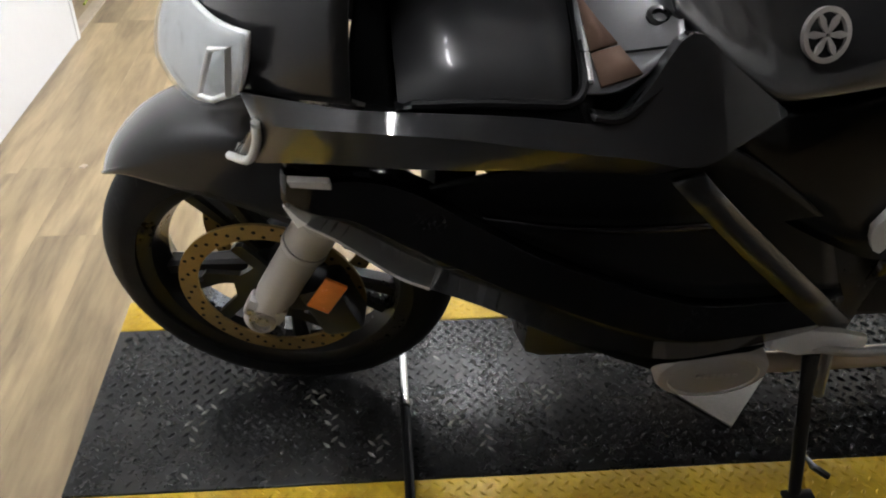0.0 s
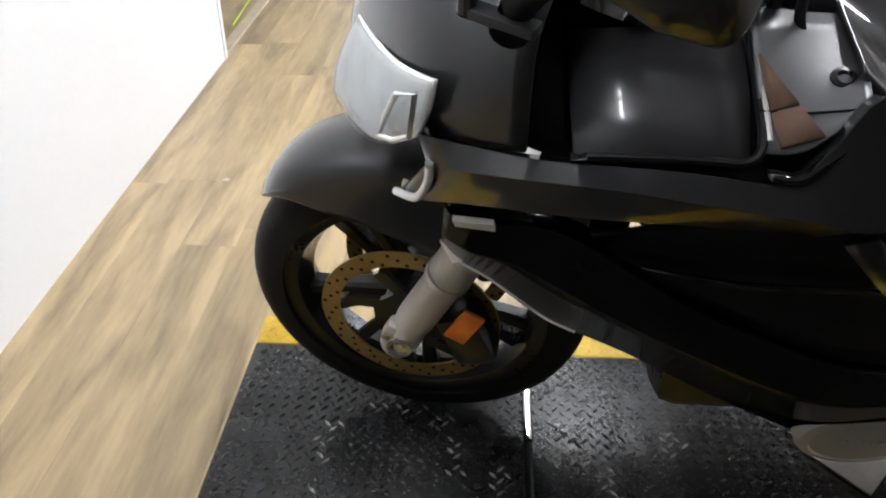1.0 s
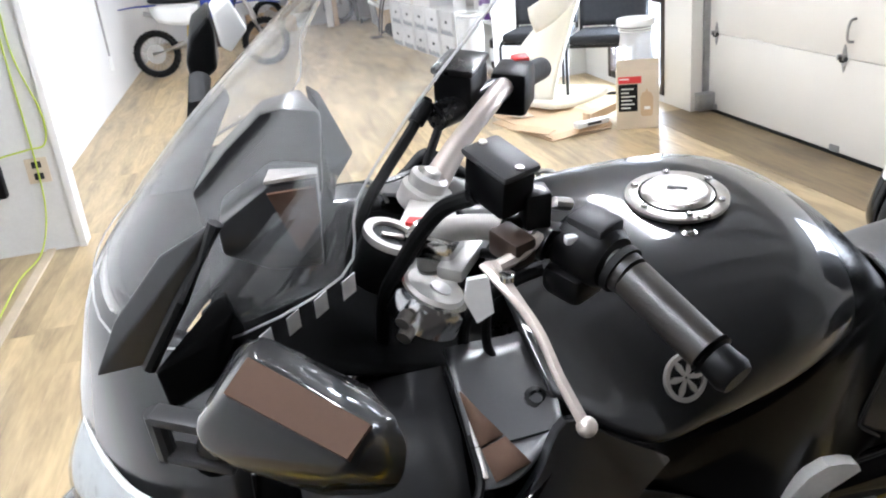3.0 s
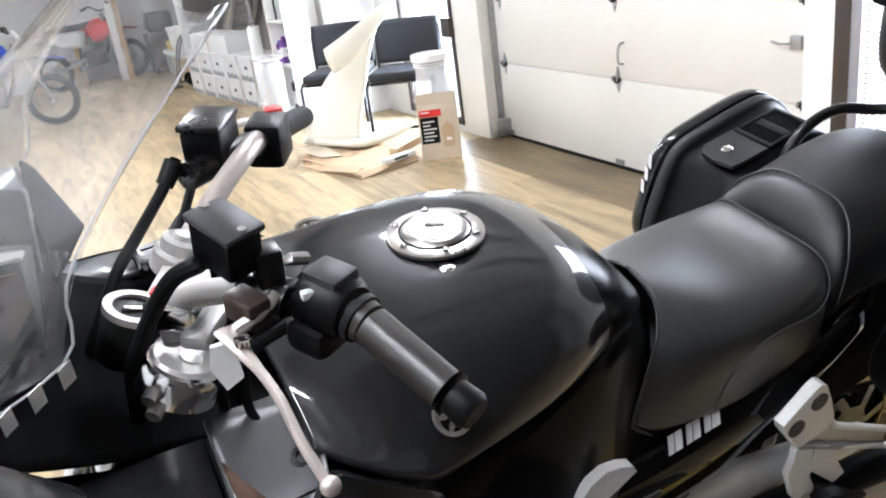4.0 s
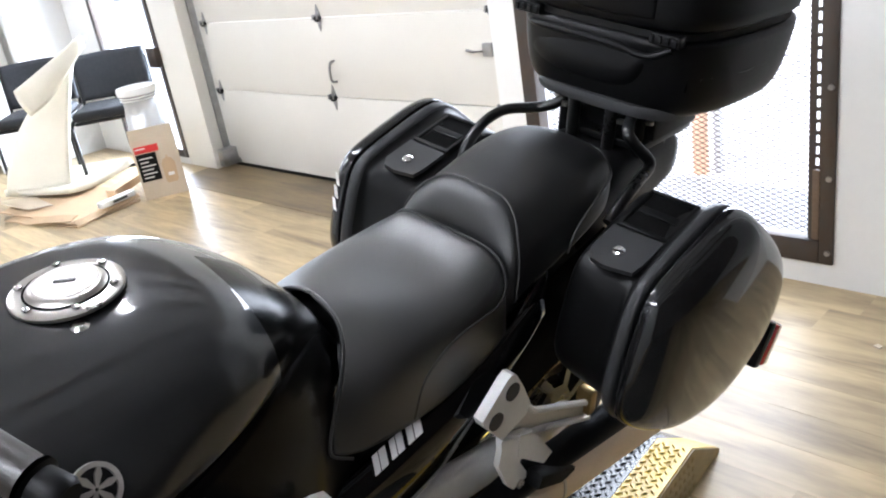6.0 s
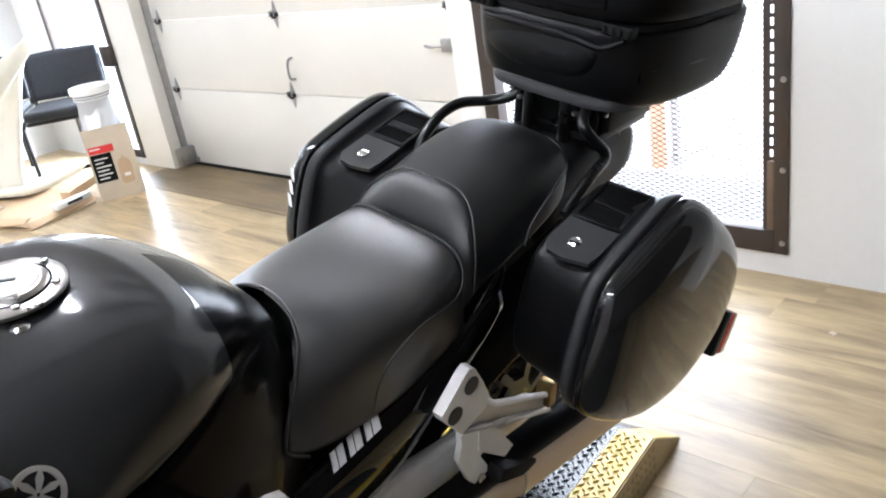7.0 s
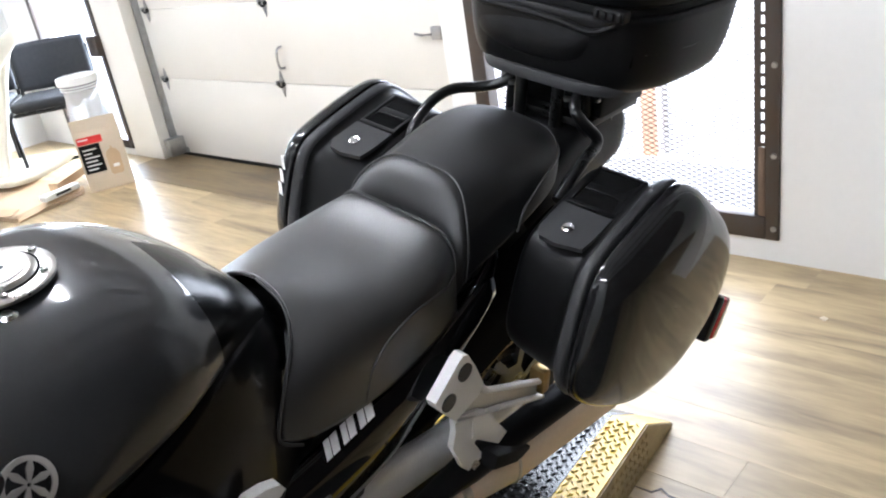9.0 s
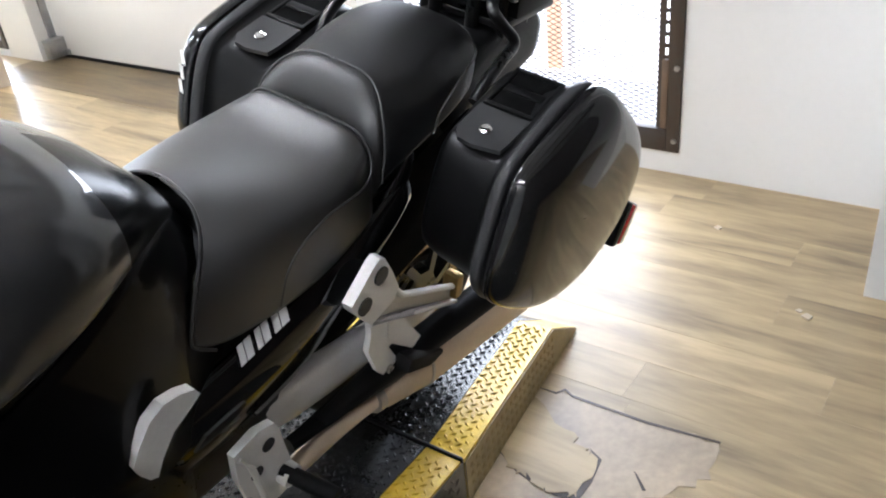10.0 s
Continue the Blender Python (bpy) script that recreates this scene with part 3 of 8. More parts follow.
def lift():
    root = holder("lift_platform", "black diamond-plate motorcycle lift with yellow painted edges", "lift")
    part("deck", box(B(), (LX0, LY0 + 0.092, 0.0), (LX1, LY1 - 0.092, LZ), 0.003), PLATE, root, "black tread-plate deck")
    for y0, y1 in ((LY0, LY0 + 0.09), (LY1 - 0.09, LY1)):
        part("edge_strip", box(B(), (LX0, y0, 0.0), (LX1, y1, LZ), 0.004), YELLOW, root, "yellow painted edge strip")
    rnd = random.Random(11)
    chance = {}

    def worn(x, y):
        """Bright lozenges: rubbed streaks, strays, and an arc coloured like a thin reflection."""
        k = (round(x, 3), round(y, 3))
        if k not in chance:
            chance[k] = rnd.random()
        arc = abs(math.hypot(x + 0.015, y + 0.075) - 0.125) < 0.02 and y > -0.12
        streak = any(math.hypot(x - a, (y - b) * 0.6) < 0.022 for a, b in ((0.325, -0.05), (0.38, -0.11), (0.19, -0.135), (0.19, -0.16), (0.5, -0.02)))
        return chance[k] < (0.6 if arc else 0.85 if streak else 0.004)

    for keep, mat_ in ((False, PLATE), (True, PLATE_BARE)):
        tread("worn_tread" if keep else "deck_tread", LX0 + 0.01, LX1 - 0.01, LY0 + 0.095, LY1 - 0.095, LZ, mat_, root, "bright lozenges: rubbed streaks and a painted reflection arc" if keep else "raised tread lozenges", None, worn, keep)
    tread("strip_tread", LX0 + 0.01, LX1 - 0.01, LY0 + 0.004, LY0 + 0.088, LZ, YELLOW, root, "raised tread lozenges")
    tread("strip_tread", LX0 + 0.01, LX1 - 0.01, LY1 - 0.088, LY1 - 0.004, LZ, YELLOW, root, "raised tread lozenges")
    side = part("side_plate", box(B(), (LX0, LY0 - 0.004, 0.0), (LX1, LY0 - 0.001, LZ - 0.004)), PLATE_BARE, root, "bare metal tread-plate side")
    tread("side_tread", LX0 + 0.01, LX1 - 0.01, 0.004, LZ - 0.006, 0.0, PLATE_BARE, root, "raised tread lozenges",
          frame_at((0, LY0 - 0.004, 0), (1, 0, 0), (0, 0, 1)))
    part("joint_strip", box(B(), (LX1, LY0, 0.02), (LX1 + 0.008, LY1, LZ + 0.004), 0.002), BLACK_METAL, root, "black joint strip")

    # ramp, hinged on at a slight angle
    m = Matrix.Translation((LX1 + 0.008, LY0, 0)) @ Matrix.Rotation(radians(7), 4, "Z")
    L0, L1, W = 0.50, 0.66, 0.54
    def wedge(y0, y1):
        b = B()
        lo = [b.verts.new(m @ Vector(p)) for p in ((0, y0, 0), (L1, y0, 0), (L1, y0, 0.012), (L0, y0, LZ - 0.01), (0, y0, LZ - 0.004))]
        hi = [b.verts.new(m @ Vector(p)) for p in ((0, y1, 0), (L1, y1, 0), (L1, y1, 0.012), (L0, y1, LZ - 0.01), (0, y1, LZ - 0.004))]
        b.faces.new(lo)
        b.faces.new(hi[::-1])
        for j in range(5):
            b.faces.new((lo[j], hi[j], hi[(j + 1) % 5], lo[(j + 1) % 5]))
        return soften(b, 0.003)
    part("ramp_deck", wedge(0.092, W - 0.092), PLATE, root, "black tread-plate ramp")
    part("ramp_edge", wedge(0.0, 0.09), YELLOW, root, "yellow painted ramp edge")
    part("ramp_edge", wedge(W - 0.09, W), YELLOW, root, "yellow painted ramp edge")
    tilt = m @ Matrix.Translation((0, 0, LZ - 0.004)) @ Matrix.Rotation(math.atan2(0.006, L0), 4, "Y")
    tread("ramp_tread", 0.01, L0, 0.095, W - 0.095, 0.0, PLATE, root, "raised tread lozenges", tilt)
    tread("ramp_edge_tread", 0.01, L0, 0.004, 0.088, 0.0, YELLOW, root, "raised tread lozenges", tilt)
    b = B()
    prism(b, [(0, 0.002), (L1, 0.002), (L1, 0.01), (L0, LZ - 0.014), (0, LZ - 0.01)], 0.003, m @ frame_at((0, -0.001, 0), (1, 0, 0), (0, 0, 1)))
    part("ramp_side", b, RAMP_WORN, root, "worn tan tread-plate side")
    tread("ramp_side_tread", 0.01, L0, 0.004, LZ - 0.016, 0.0, RAMP_WORN, root, "raised tread lozenges", m @ frame_at((0, -0.004, 0), (1, 0, 0), (0, 0, 1)))
    return root


lift()
loose = B()
prism(loose, [(0.727, -0.02), (0.815, -0.118), (0.95, 0.03), (0.83, 0.12)], 0.004, Matrix.Translation((0, 0, LZ + 0.0015)))
scrap = thing("loose_plate", loose, PLATE_BARE, "bare diamond-plate offcut under the side stand", "metal plate")


# ---- the motorcycle ----
# built upright in its own axes: x to the rear from the front axle, y to its right, z up from the tyre's contact
LEAN_M = Matrix.Translation((0, 0.05, LZ + 0.001)) @ Matrix.Rotation(radians(13.0), 4, "X")
bike = holder("motorcycle", "dark grey sport touring motorcycle with luggage on its side stand", "motorcycle", LEAN_M)
AXLE = Vector((0.037, 0.0465, 0.2914))
RAKE = Vector((math.sin(radians(26)), 0, math.cos(radians(26))))
STEER = Matrix.Translation(AXLE) @ Matrix.Rotation(radians(-9.4), 4, RAKE) @ Matrix.Rotation(radians(1.8), 4, "X") @ Matrix.Translation(-AXLE)


def turned(bm, m=STEER):
    bmesh.ops.transform(bm, matrix=m, verts=bm.verts)
    return bm


def wheel(name, centre, radius, half, m, parent, discs):
    ax = m @ Matrix.Translation(centre) @ Matrix.Rotation(radians(90), 4, "X")
    rim_r = 0.2165
    k = radius - rim_r
    hub = B()
    disc(hub, [(0.045, -0.06), (0.05, -0.05), (0.05, 0.05), (0.045, 0.06)], ax, 24)
    w = part(name, hub, BLACK_METAL, parent, "black cast wheel with five split spokes")
    for s in range(5):
        a = 2 * math.pi * s / 5 + 0.908
        for da in (-0.13, 0.13):
            p0 = Vector((math.cos(a + da * 1.6) * 0.045, math.sin(a + da * 1.6) * 0.045, 0))
            p1 = Vector((math.cos(a + da) * 0.205, math.sin(a + da) * 0.205, 0))
            u = (p1 - p0).normalized()
            v = Vector((-u.y, u.x, 0))
            rings = []
            for p, wd, t in ((p0, 0.016, 0.02), (p0.lerp(p1, 0.5), 0.011, 0.014), (p1, 0.016, 0.018)):
                rings.append([ax @ (p + v * wd * cc + Vector((0, 0, t * ss))) for cc, ss in ((1, 0.6), (0.6, 1), (-0.6, 1), (-1, 0.6), (-1, -0.6), (-0.6, -1), (0.6, -1), (1, -0.6))])
            part("spoke", loft(B(), rings), BLACK_METAL, w)
    rim = B()
    lathe(rim, [(0.2, -0.04), (0.206, -half * 0.82), (0.2235, -half * 0.86), (0.2235, -half * 0.78), (0.212, -half * 0.7), (0.198, 0), (0.212, half * 0.7), (0.2235, half * 0.78), (0.2235, half * 0.86), (0.206, half * 0.82), (0.2, 0.04), (0.186, 0), (0.2, -0.04)], ax, 64)
    part("rim", rim, BLACK_METAL, w, "black rim with a bronze line")
    edge = B()
    for s in (-1, 1):
        lathe(edge, [(0.2237, s * half * 0.87), (0.2265, s * half * 0.85), (0.2237, s * half * 0.83)], ax, 64)
    part("rim_line", edge, BRONZE, w, "thin bronze rim line")
    ty = B()
    prof = []
    for d in range(-100, 101, 10):
        a = radians(d)
        prof.append((rim_r + 0.012 + (k - 0.012) * max(math.cos(a), 0) ** 0.75 if abs(d) < 90 else rim_r + 0.006, half * math.sin(max(min(a, math.pi / 2), -math.pi / 2)) if abs(d) < 95 else half * 0.8 * math.copysign(1, d)))
    lathe(ty, prof, ax, 96)
    tyre = part("tyre", ty, RUBBER, w, "worn black road tyre")
    # tread grooves: thin sunken-looking slashes across the crown
    gr = B()
    for j in range(26):
        for s in (-1, 1):
            a0 = 2 * math.pi * (j + 0.25 * s) / 26
            pts = []
            for u in range(5):
                bb = radians(12 + u * 13)
                rr = rim_r + 0.012 + (k - 0.012) * math.cos(bb) ** 0.75 + 0.0006
                aa = a0 + u * 0.028 * s
                pts.append((rr, aa, s * half * math.sin(bb)))
            for p, q in zip(pts, pts[1:]):
                vs = []
                for r_, a_, h_, o in ((*p, -0.006), (*q, -0.005), (*q, 0.005), (*p, 0.006)):
                    vs.append(gr.verts.new(ax @ Vector((r_ * math.cos(a_ + o), r_ * math.sin(a_ + o), h_))))
                gr.faces.new(vs)
    tagged(part("tread_groove", gr, mat("tyre_groove_shade", (0.004, 0.004, 0.004), 0.9), w), "worn tread grooves", kind="stuff")
    for s in discs:
        d = B()
        off = Matrix.Translation((0, 0, s))
        lathe(d, [(0.119, -0.0025), (0.149, -0.0025), (0.149, 0.0025), (0.119, 0.0025), (0.119, -0.0025)], ax @ off, 64)
        dd = part("brake_disc", d, BRONZE, w, "drilled bronze-coloured brake disc")
        hl = B()
        for j in range(60):
            a = 2 * math.pi * j / 60
            r = (0.125, 0.134, 0.143)[j % 3]
            for zz in (-0.0031, 0.0031):
                disc(hl, [(0.0034, zz - 0.0002), (0.0034, zz + 0.0002)], ax @ off @ Matrix.Translation((r * math.cos(a), r * math.sin(a), 0)), 8)
        tagged(part("disc_hole", hl, PLASTIC, w), "drilled holes of the brake disc", kind="stuff")
        ca = B()
        star = []
        for j in range(7):
            a = 2 * math.pi * j / 7
            star += [(r_ * math.cos(a + o), r_ * math.sin(a + o)) for r_, o in ((0.06, -0.22), (0.108, 0.1), (0.112, 0.2), (0.108, 0.3), (0.062, 0.16), (0.058, 0.45))]
        prism(ca, star, 0.01, ax @ off @ Matrix.Translation((0, 0, -0.005)))
        part("disc_carrier", ca, BLACK_METAL, w)
    return w


wheel("front_wheel", AXLE, 0.287, 0.054, STEER, bike, (-0.069, 0.069))
wheel("rear_wheel", Vector((1.55, 0, 0.315)), 0.315, 0.09, Matrix(), bike, (0.1,))


def front_end():
    for s in (-1, 1):
        foot = AXLE + Vector((-0.003, s * 0.105, 0))
        lo = B()
        tube(lo, [foot - RAKE * 0.035, foot - RAKE * 0.03, foot + RAKE * 0.03, foot + RAKE * 0.05, foot + RAKE * 0.17, foot + RAKE * 0.175, foot + RAKE * 0.36], [0.02, 0.027, 0.028, 0.031, 0.031, 0.034, 0.034], 20)
        leg = part("fork_leg", turned(lo), SILVER, bike, "silver cast fork lower leg")
        for u, r in ((0.168, 0.0355), (0.235, 0.0365), (0.345, 0.0365)):
            part("fork_collar", turned(tube(B(), [foot + RAKE * (u - 0.005), foot + RAKE * (u + 0.005)], r, 20)), ALU, leg, "raised collar")
        side_ = Vector((0, s * 0.022, 0))
        pinch = box(B(), (-0.032, -0.014, -0.02), (0.03, 0.014, 0.02), 0.006, Matrix.Translation(foot + Vector((0.004, s * 0.008, 0.012))) @ Matrix.Rotation(radians(24), 4, "Y"))
        part("axle_clamp", turned(pinch), SILVER, leg, "cast axle pinch clamp")
        for u in (-0.018, 0.02):
            part("pinch_bolt", turned(tube(B(), [foot + side_ * 0.8 + Vector((u, 0, 0.018)), foot + side_ * 1.15 + Vector((u, 0, 0.018))], 0.0055, 8)), STEEL, leg)
        bolt = B()
        disc(bolt, [(0.021, 0), (0.021, 0.006), (0.014, 0.008), (0.013, 0.003), (0.004, 0.003)], frame_at(foot + Vector((0, s * 0.024, 0)), (1, 0, 0), (0, 0, -s)), 16)
        part("axle_bolt", turned(bolt), STEEL, leg, "steel axle bolt")
        up = B()
        tube(up, [foot + RAKE * 0.36, foot + RAKE * 0.66], 0.0235, 20)
        part("fork_tube", turned(up), CHROME, bike, "chrome fork tube")
        cal = B()
        c = foot + Vector((0.105, s * -0.012, 0.02))
        box(cal, (-0.035, -0.03, -0.055), (0.035, 0.03, 0.055), 0.014, Matrix.Translation(c) @ Matrix.Rotation(radians(-22), 4, "Y"))
        box(cal, (-0.05, -0.012, -0.02), (0.0, 0.012, 0.03), 0.006, Matrix.Translation(c + Vector((-0.02, 0, 0))))
        part("brake_caliper", turned(cal), BLACK_METAL, bike, "black brake caliper")
    rf = B()
    box(rf, (-0.018, -0.003, -0.036), (0.018, 0.003, 0.036), 0.002, Matrix.Translation(AXLE + Vector((0.1, -0.125, 0.066))) @ Matrix.Rotation(radians(27), 4, "Y"))
    part("side_reflector", turned(rf), ORANGE, bike, "amber rectangular side reflector")
    # mudguard
    rows = []
    for deg, r0, edge, w in ((143, 0.309, 0.305, 0.02), (137, 0.319, 0.307, 0.052), (128, 0.33, 0.299, 0.072), (119, 0.334, 0.252, 0.079), (110, 0.334, 0.226, 0.081), (100, 0.332, 0.203, 0.081), (88, 0.329, 0.184, 0.081), (76, 0.325, 0.172, 0.08), (66, 0.318, 0.172, 0.078)):
        a, ring = radians(deg), []
        drop = r0 - edge
        half = [(-w, drop), (-w * 1.0, drop * 0.6), (-w * 0.97, min(drop, 0.03)), (-w * 0.8, min(drop, 0.01)), (-w * 0.4, 0.002)]
        for y, dr in half + [(0, 0)] + [(-y, dr) for y, dr in half[::-1]]:
            rr = r0 - dr
            ring.append((AXLE.x + rr * math.cos(a), AXLE.y + y, AXLE.z + rr * math.sin(a)))
        rows.append(ring)
    part("mudguard", turned(loft(B(), rows, closed=False)), PAINT, bike, "painted front mudguard", sub=2, solid=0.004)


front_end()


def creased(lines, f=1, n=4):
    """A panel between long lines with the same number of points; the lines stay as edges."""
    return loft(B(), [[(p.x, p.y * f, p.z) for p in curve_pts(line, n)] for line in lines], closed=False)


def side_body(s):
    """Fairing panels of one side; s is -1 for the left side."""
    f = -s
    top = [(0.077, -0.255, 0.867), (0.135, -0.28, 0.873), (0.185, -0.30, 0.879), (0.274, -0.312, 0.883), (0.332, -0.315, 0.88), (0.38, -0.315, 0.873), (0.403, -0.313, 0.876), (0.428, -0.303, 0.902), (0.460, -0.283, 0.942), (0.505, -0.283, 0.909), (0.571, -0.28, 0.857)]
    crease = [(0.085, -0.25, 0.83), (0.124, -0.285, 0.852), (0.175, -0.311, 0.868), (0.26, -0.328, 0.873), (0.32, -0.332, 0.866), (0.375, -0.332, 0.857), (0.40, -0.331, 0.853), (0.43, -0.329, 0.846), (0.487, -0.322, 0.83), (0.537, -0.30, 0.845), (0.573, -0.281, 0.854)]
    low = [(0.05, -0.205, 0.75), (0.078, -0.235, 0.768), (0.118, -0.265, 0.794), (0.172, -0.29, 0.812), (0.238, -0.305, 0.819), (0.314, -0.31, 0.82), (0.35, -0.31, 0.818), (0.393, -0.31, 0.816), (0.464, -0.308, 0.81), (0.515, -0.295, 0.826), (0.572, -0.279, 0.85)]
    fold = [(x, y + 0.014, z - 0.007) for x, y, z in top]
    under_ = [(x, y + 0.03, z - 0.012) for x, y, z in low]
    part("upper_fairing", creased([fold, top, crease, low, under_], f), PAINT, bike, "glossy dark grey side fairing", sharp=16, solid=0.004)
    # lower panel with a ridge along its middle
    lt = [(0.10, -0.24, 0.755), (0.137, -0.265, 0.766), (0.19, -0.28, 0.778), (0.236, -0.29, 0.768), (0.298, -0.292, 0.722), (0.379, -0.288, 0.66), (0.472, -0.278, 0.601), (0.53, -0.272, 0.567), (0.60, -0.262, 0.535), (0.70, -0.248, 0.52), (0.80, -0.23, 0.50)]
    lb_ = [(0.094, -0.205, 0.675), (0.115, -0.215, 0.655), (0.151, -0.225, 0.637), (0.214, -0.235, 0.586), (0.254, -0.24, 0.565), (0.32, -0.243, 0.53), (0.40, -0.243, 0.475), (0.49, -0.238, 0.42), (0.60, -0.228, 0.372), (0.69, -0.226, 0.388), (0.79, -0.222, 0.42)]
    mid = [((a[0] * 0.55 + b[0] * 0.45), (a[1] * 0.55 + b[1] * 0.45) - 0.014, (a[2] * 0.55 + b[2] * 0.45)) for a, b in zip(lt, lb_)]
    edge_ = [(x, y + 0.02, z + 0.006) for x, y, z in lt]
    part("lower_fairing", creased([edge_, lt, mid, lb_], f), FAIRING_SHADED, bike, "glossy dark grey lower fairing", sharp=14, solid=0.004)
    belly_low = [(0.254, -0.215, 0.545), (0.289, -0.215, 0.523), (0.363, -0.208, 0.461), (0.452, -0.20, 0.389), (0.55, -0.19, 0.317), (0.626, -0.185, 0.273), (0.70, -0.175, 0.262)]
    belly_top = [(0.254, -0.238, 0.567), (0.32, -0.241, 0.532), (0.40, -0.241, 0.477), (0.49, -0.236, 0.422), (0.60, -0.226, 0.374), (0.66, -0.222, 0.37), (0.74, -0.218, 0.38)]
    belly_in = [(x, y + 0.1, z - 0.03) for x, y, z in belly_low]
    part("belly_pan", creased([belly_top, belly_low, belly_in], f), BLACK_AND_SHADE, bike, "black belly pan", sharp=20, solid=0.004)
    part("belly_seam", tube(B(), curve_pts([(0.335, f * -0.248, 0.532), (0.394, f * -0.248, 0.512), (0.461, f * -0.246, 0.478), (0.52, f * -0.242, 0.44)], 5), 0.003, 8), PAINT, bike, "raised edge on the belly pan")
    # Pale tube draws the light line along the panel's reflecting lip.
    part("panel_edge", tube(B(), curve_pts([(x, f * (y - 0.002), z) for x, y, z in lb_[:5]], 5), 0.0028, 8), CAST, bike, "pale tube for the lower panel's reflecting edge")
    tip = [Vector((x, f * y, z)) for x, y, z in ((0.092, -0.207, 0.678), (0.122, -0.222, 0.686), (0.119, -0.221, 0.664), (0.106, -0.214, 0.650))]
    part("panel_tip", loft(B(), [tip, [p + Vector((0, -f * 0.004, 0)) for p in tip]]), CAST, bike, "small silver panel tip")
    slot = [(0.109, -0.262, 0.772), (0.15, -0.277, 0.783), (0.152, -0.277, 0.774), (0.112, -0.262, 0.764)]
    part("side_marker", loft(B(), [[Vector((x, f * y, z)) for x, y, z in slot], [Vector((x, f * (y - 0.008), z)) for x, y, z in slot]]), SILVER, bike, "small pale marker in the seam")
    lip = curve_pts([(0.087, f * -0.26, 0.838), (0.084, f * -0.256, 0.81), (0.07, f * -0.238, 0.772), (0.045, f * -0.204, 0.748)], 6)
    # Pale tube draws the white reflective edge of the intake slot.
    part("intake_edge", tube(B(), lip, 0.0045, 10), CAST, bike, "pale tube for the intake's reflective edge")
    vent = [
        [(0.245, -0.285, 0.775), (0.25, -0.28, 0.765), (0.25, -0.285, 0.755)],
        [(0.36, -0.278, 0.80), (0.36, -0.262, 0.74), (0.36, -0.28, 0.68)],
        [(0.47, -0.278, 0.805), (0.48, -0.255, 0.70), (0.46, -0.270, 0.61)],
        [(0.53, -0.27, 0.815), (0.57, -0.245, 0.67), (0.57, -0.262, 0.55)],
        [(0.60, -0.25, 0.76), (0.65, -0.23, 0.65), (0.69, -0.24, 0.525)],
        [(0.72, -0.225, 0.65), (0.76, -0.215, 0.58), (0.8, -0.215, 0.50)],
    ]
    part("vent_panel", sheet(vent, f), PLASTIC, bike, "black vent panel in the fairing", sub=2, solid=0.004)
    blade = [[(0.30, -0.288, 0.735), (0.31, -0.286, 0.729)], [(0.40, -0.282, 0.705), (0.41, -0.28, 0.695)], [(0.50, -0.276, 0.70), (0.51, -0.272, 0.686)], [(0.57, -0.268, 0.695), (0.575, -0.264, 0.68)]]
    part("vent_blade", sheet(blade, f), PAINT_BLACK, bike, "gloss black vent blade", sub=1, solid=0.005)
    strip = [
        [(0.478, -0.298, 0.787), (0.508, -0.298, 0.796)],
        [(0.546, -0.286, 0.708), (0.573, -0.286, 0.724)],
        [(0.652, -0.265, 0.590), (0.686, -0.265, 0.606)],
        [(0.776, -0.242, 0.462), (0.818, -0.242, 0.468)],
    ]
    part("fairing_strip", sheet(strip, f), PAINT, bike, "slanting painted fairing strip", sub=1, solid=0.008)
    liner = [
        [(0.19, -0.296, 0.866), (0.2, -0.22, 0.872), (0.2, -0.16, 0.96)],
        [(0.27, -0.298, 0.855), (0.27, -0.22, 0.86), (0.27, -0.15, 0.92)],
        [(0.38, -0.296, 0.85), (0.38, -0.22, 0.855), (0.38, -0.14, 0.89)],
        [(0.45, -0.28, 0.855), (0.46, -0.2, 0.86), (0.48, -0.12, 0.87)],
    ]
    part("fairing_liner", sheet(liner, f), BLACK_AND_SHADE, bike, "black fairing liner", sub=1, solid=0.003)
    pocket = [[(0.165, -0.286, 0.888), (0.18, -0.25, 0.93), (0.19, -0.18, 1.0)], [(0.188, -0.293, 0.884), (0.192, -0.25, 0.912), (0.196, -0.175, 0.965)], [(0.211, -0.296, 0.880), (0.209, -0.25, 0.895), (0.209, -0.172, 0.925)]]
    part("pocket_side", sheet(pocket, f), BLACK_AND_SHADE, bike, "black pocket side panel", sub=2, solid=0.004)
    part("pocket_step", sheet([[(0.185, -0.299, 0.878), (0.19, -0.285, 0.883)], [(0.29, -0.309, 0.880), (0.29, -0.29, 0.886)], [(0.376, -0.311, 0.872), (0.37, -0.298, 0.882)]], f), BLACK_AND_SHADE, bike, "black step below the lid", solid=0.003)
    # grey panel beside the tank, behind the glovebox
    inner = [
        [(0.372, -0.295, 0.892), (0.376, -0.25, 0.905), (0.375, -0.16, 0.95)],
        [(0.405, -0.299, 0.893), (0.41, -0.25, 0.910), (0.41, -0.15, 0.943)],
        [(0.43, -0.287, 0.906), (0.435, -0.24, 0.914), (0.44, -0.145, 0.935)],
        [(0.462, -0.266, 0.928), (0.475, -0.215, 0.921), (0.5, -0.13, 0.93)],
    ]
    part("inner_panel", sheet(inner, f), SATIN, bike, "satin grey inner fairing panel", sub=2, solid=0.004)
    bez = [(0.376, -0.306, 0.884), (0.405, -0.308, 0.884), (0.432, -0.293, 0.903), (0.461, -0.274, 0.930)]
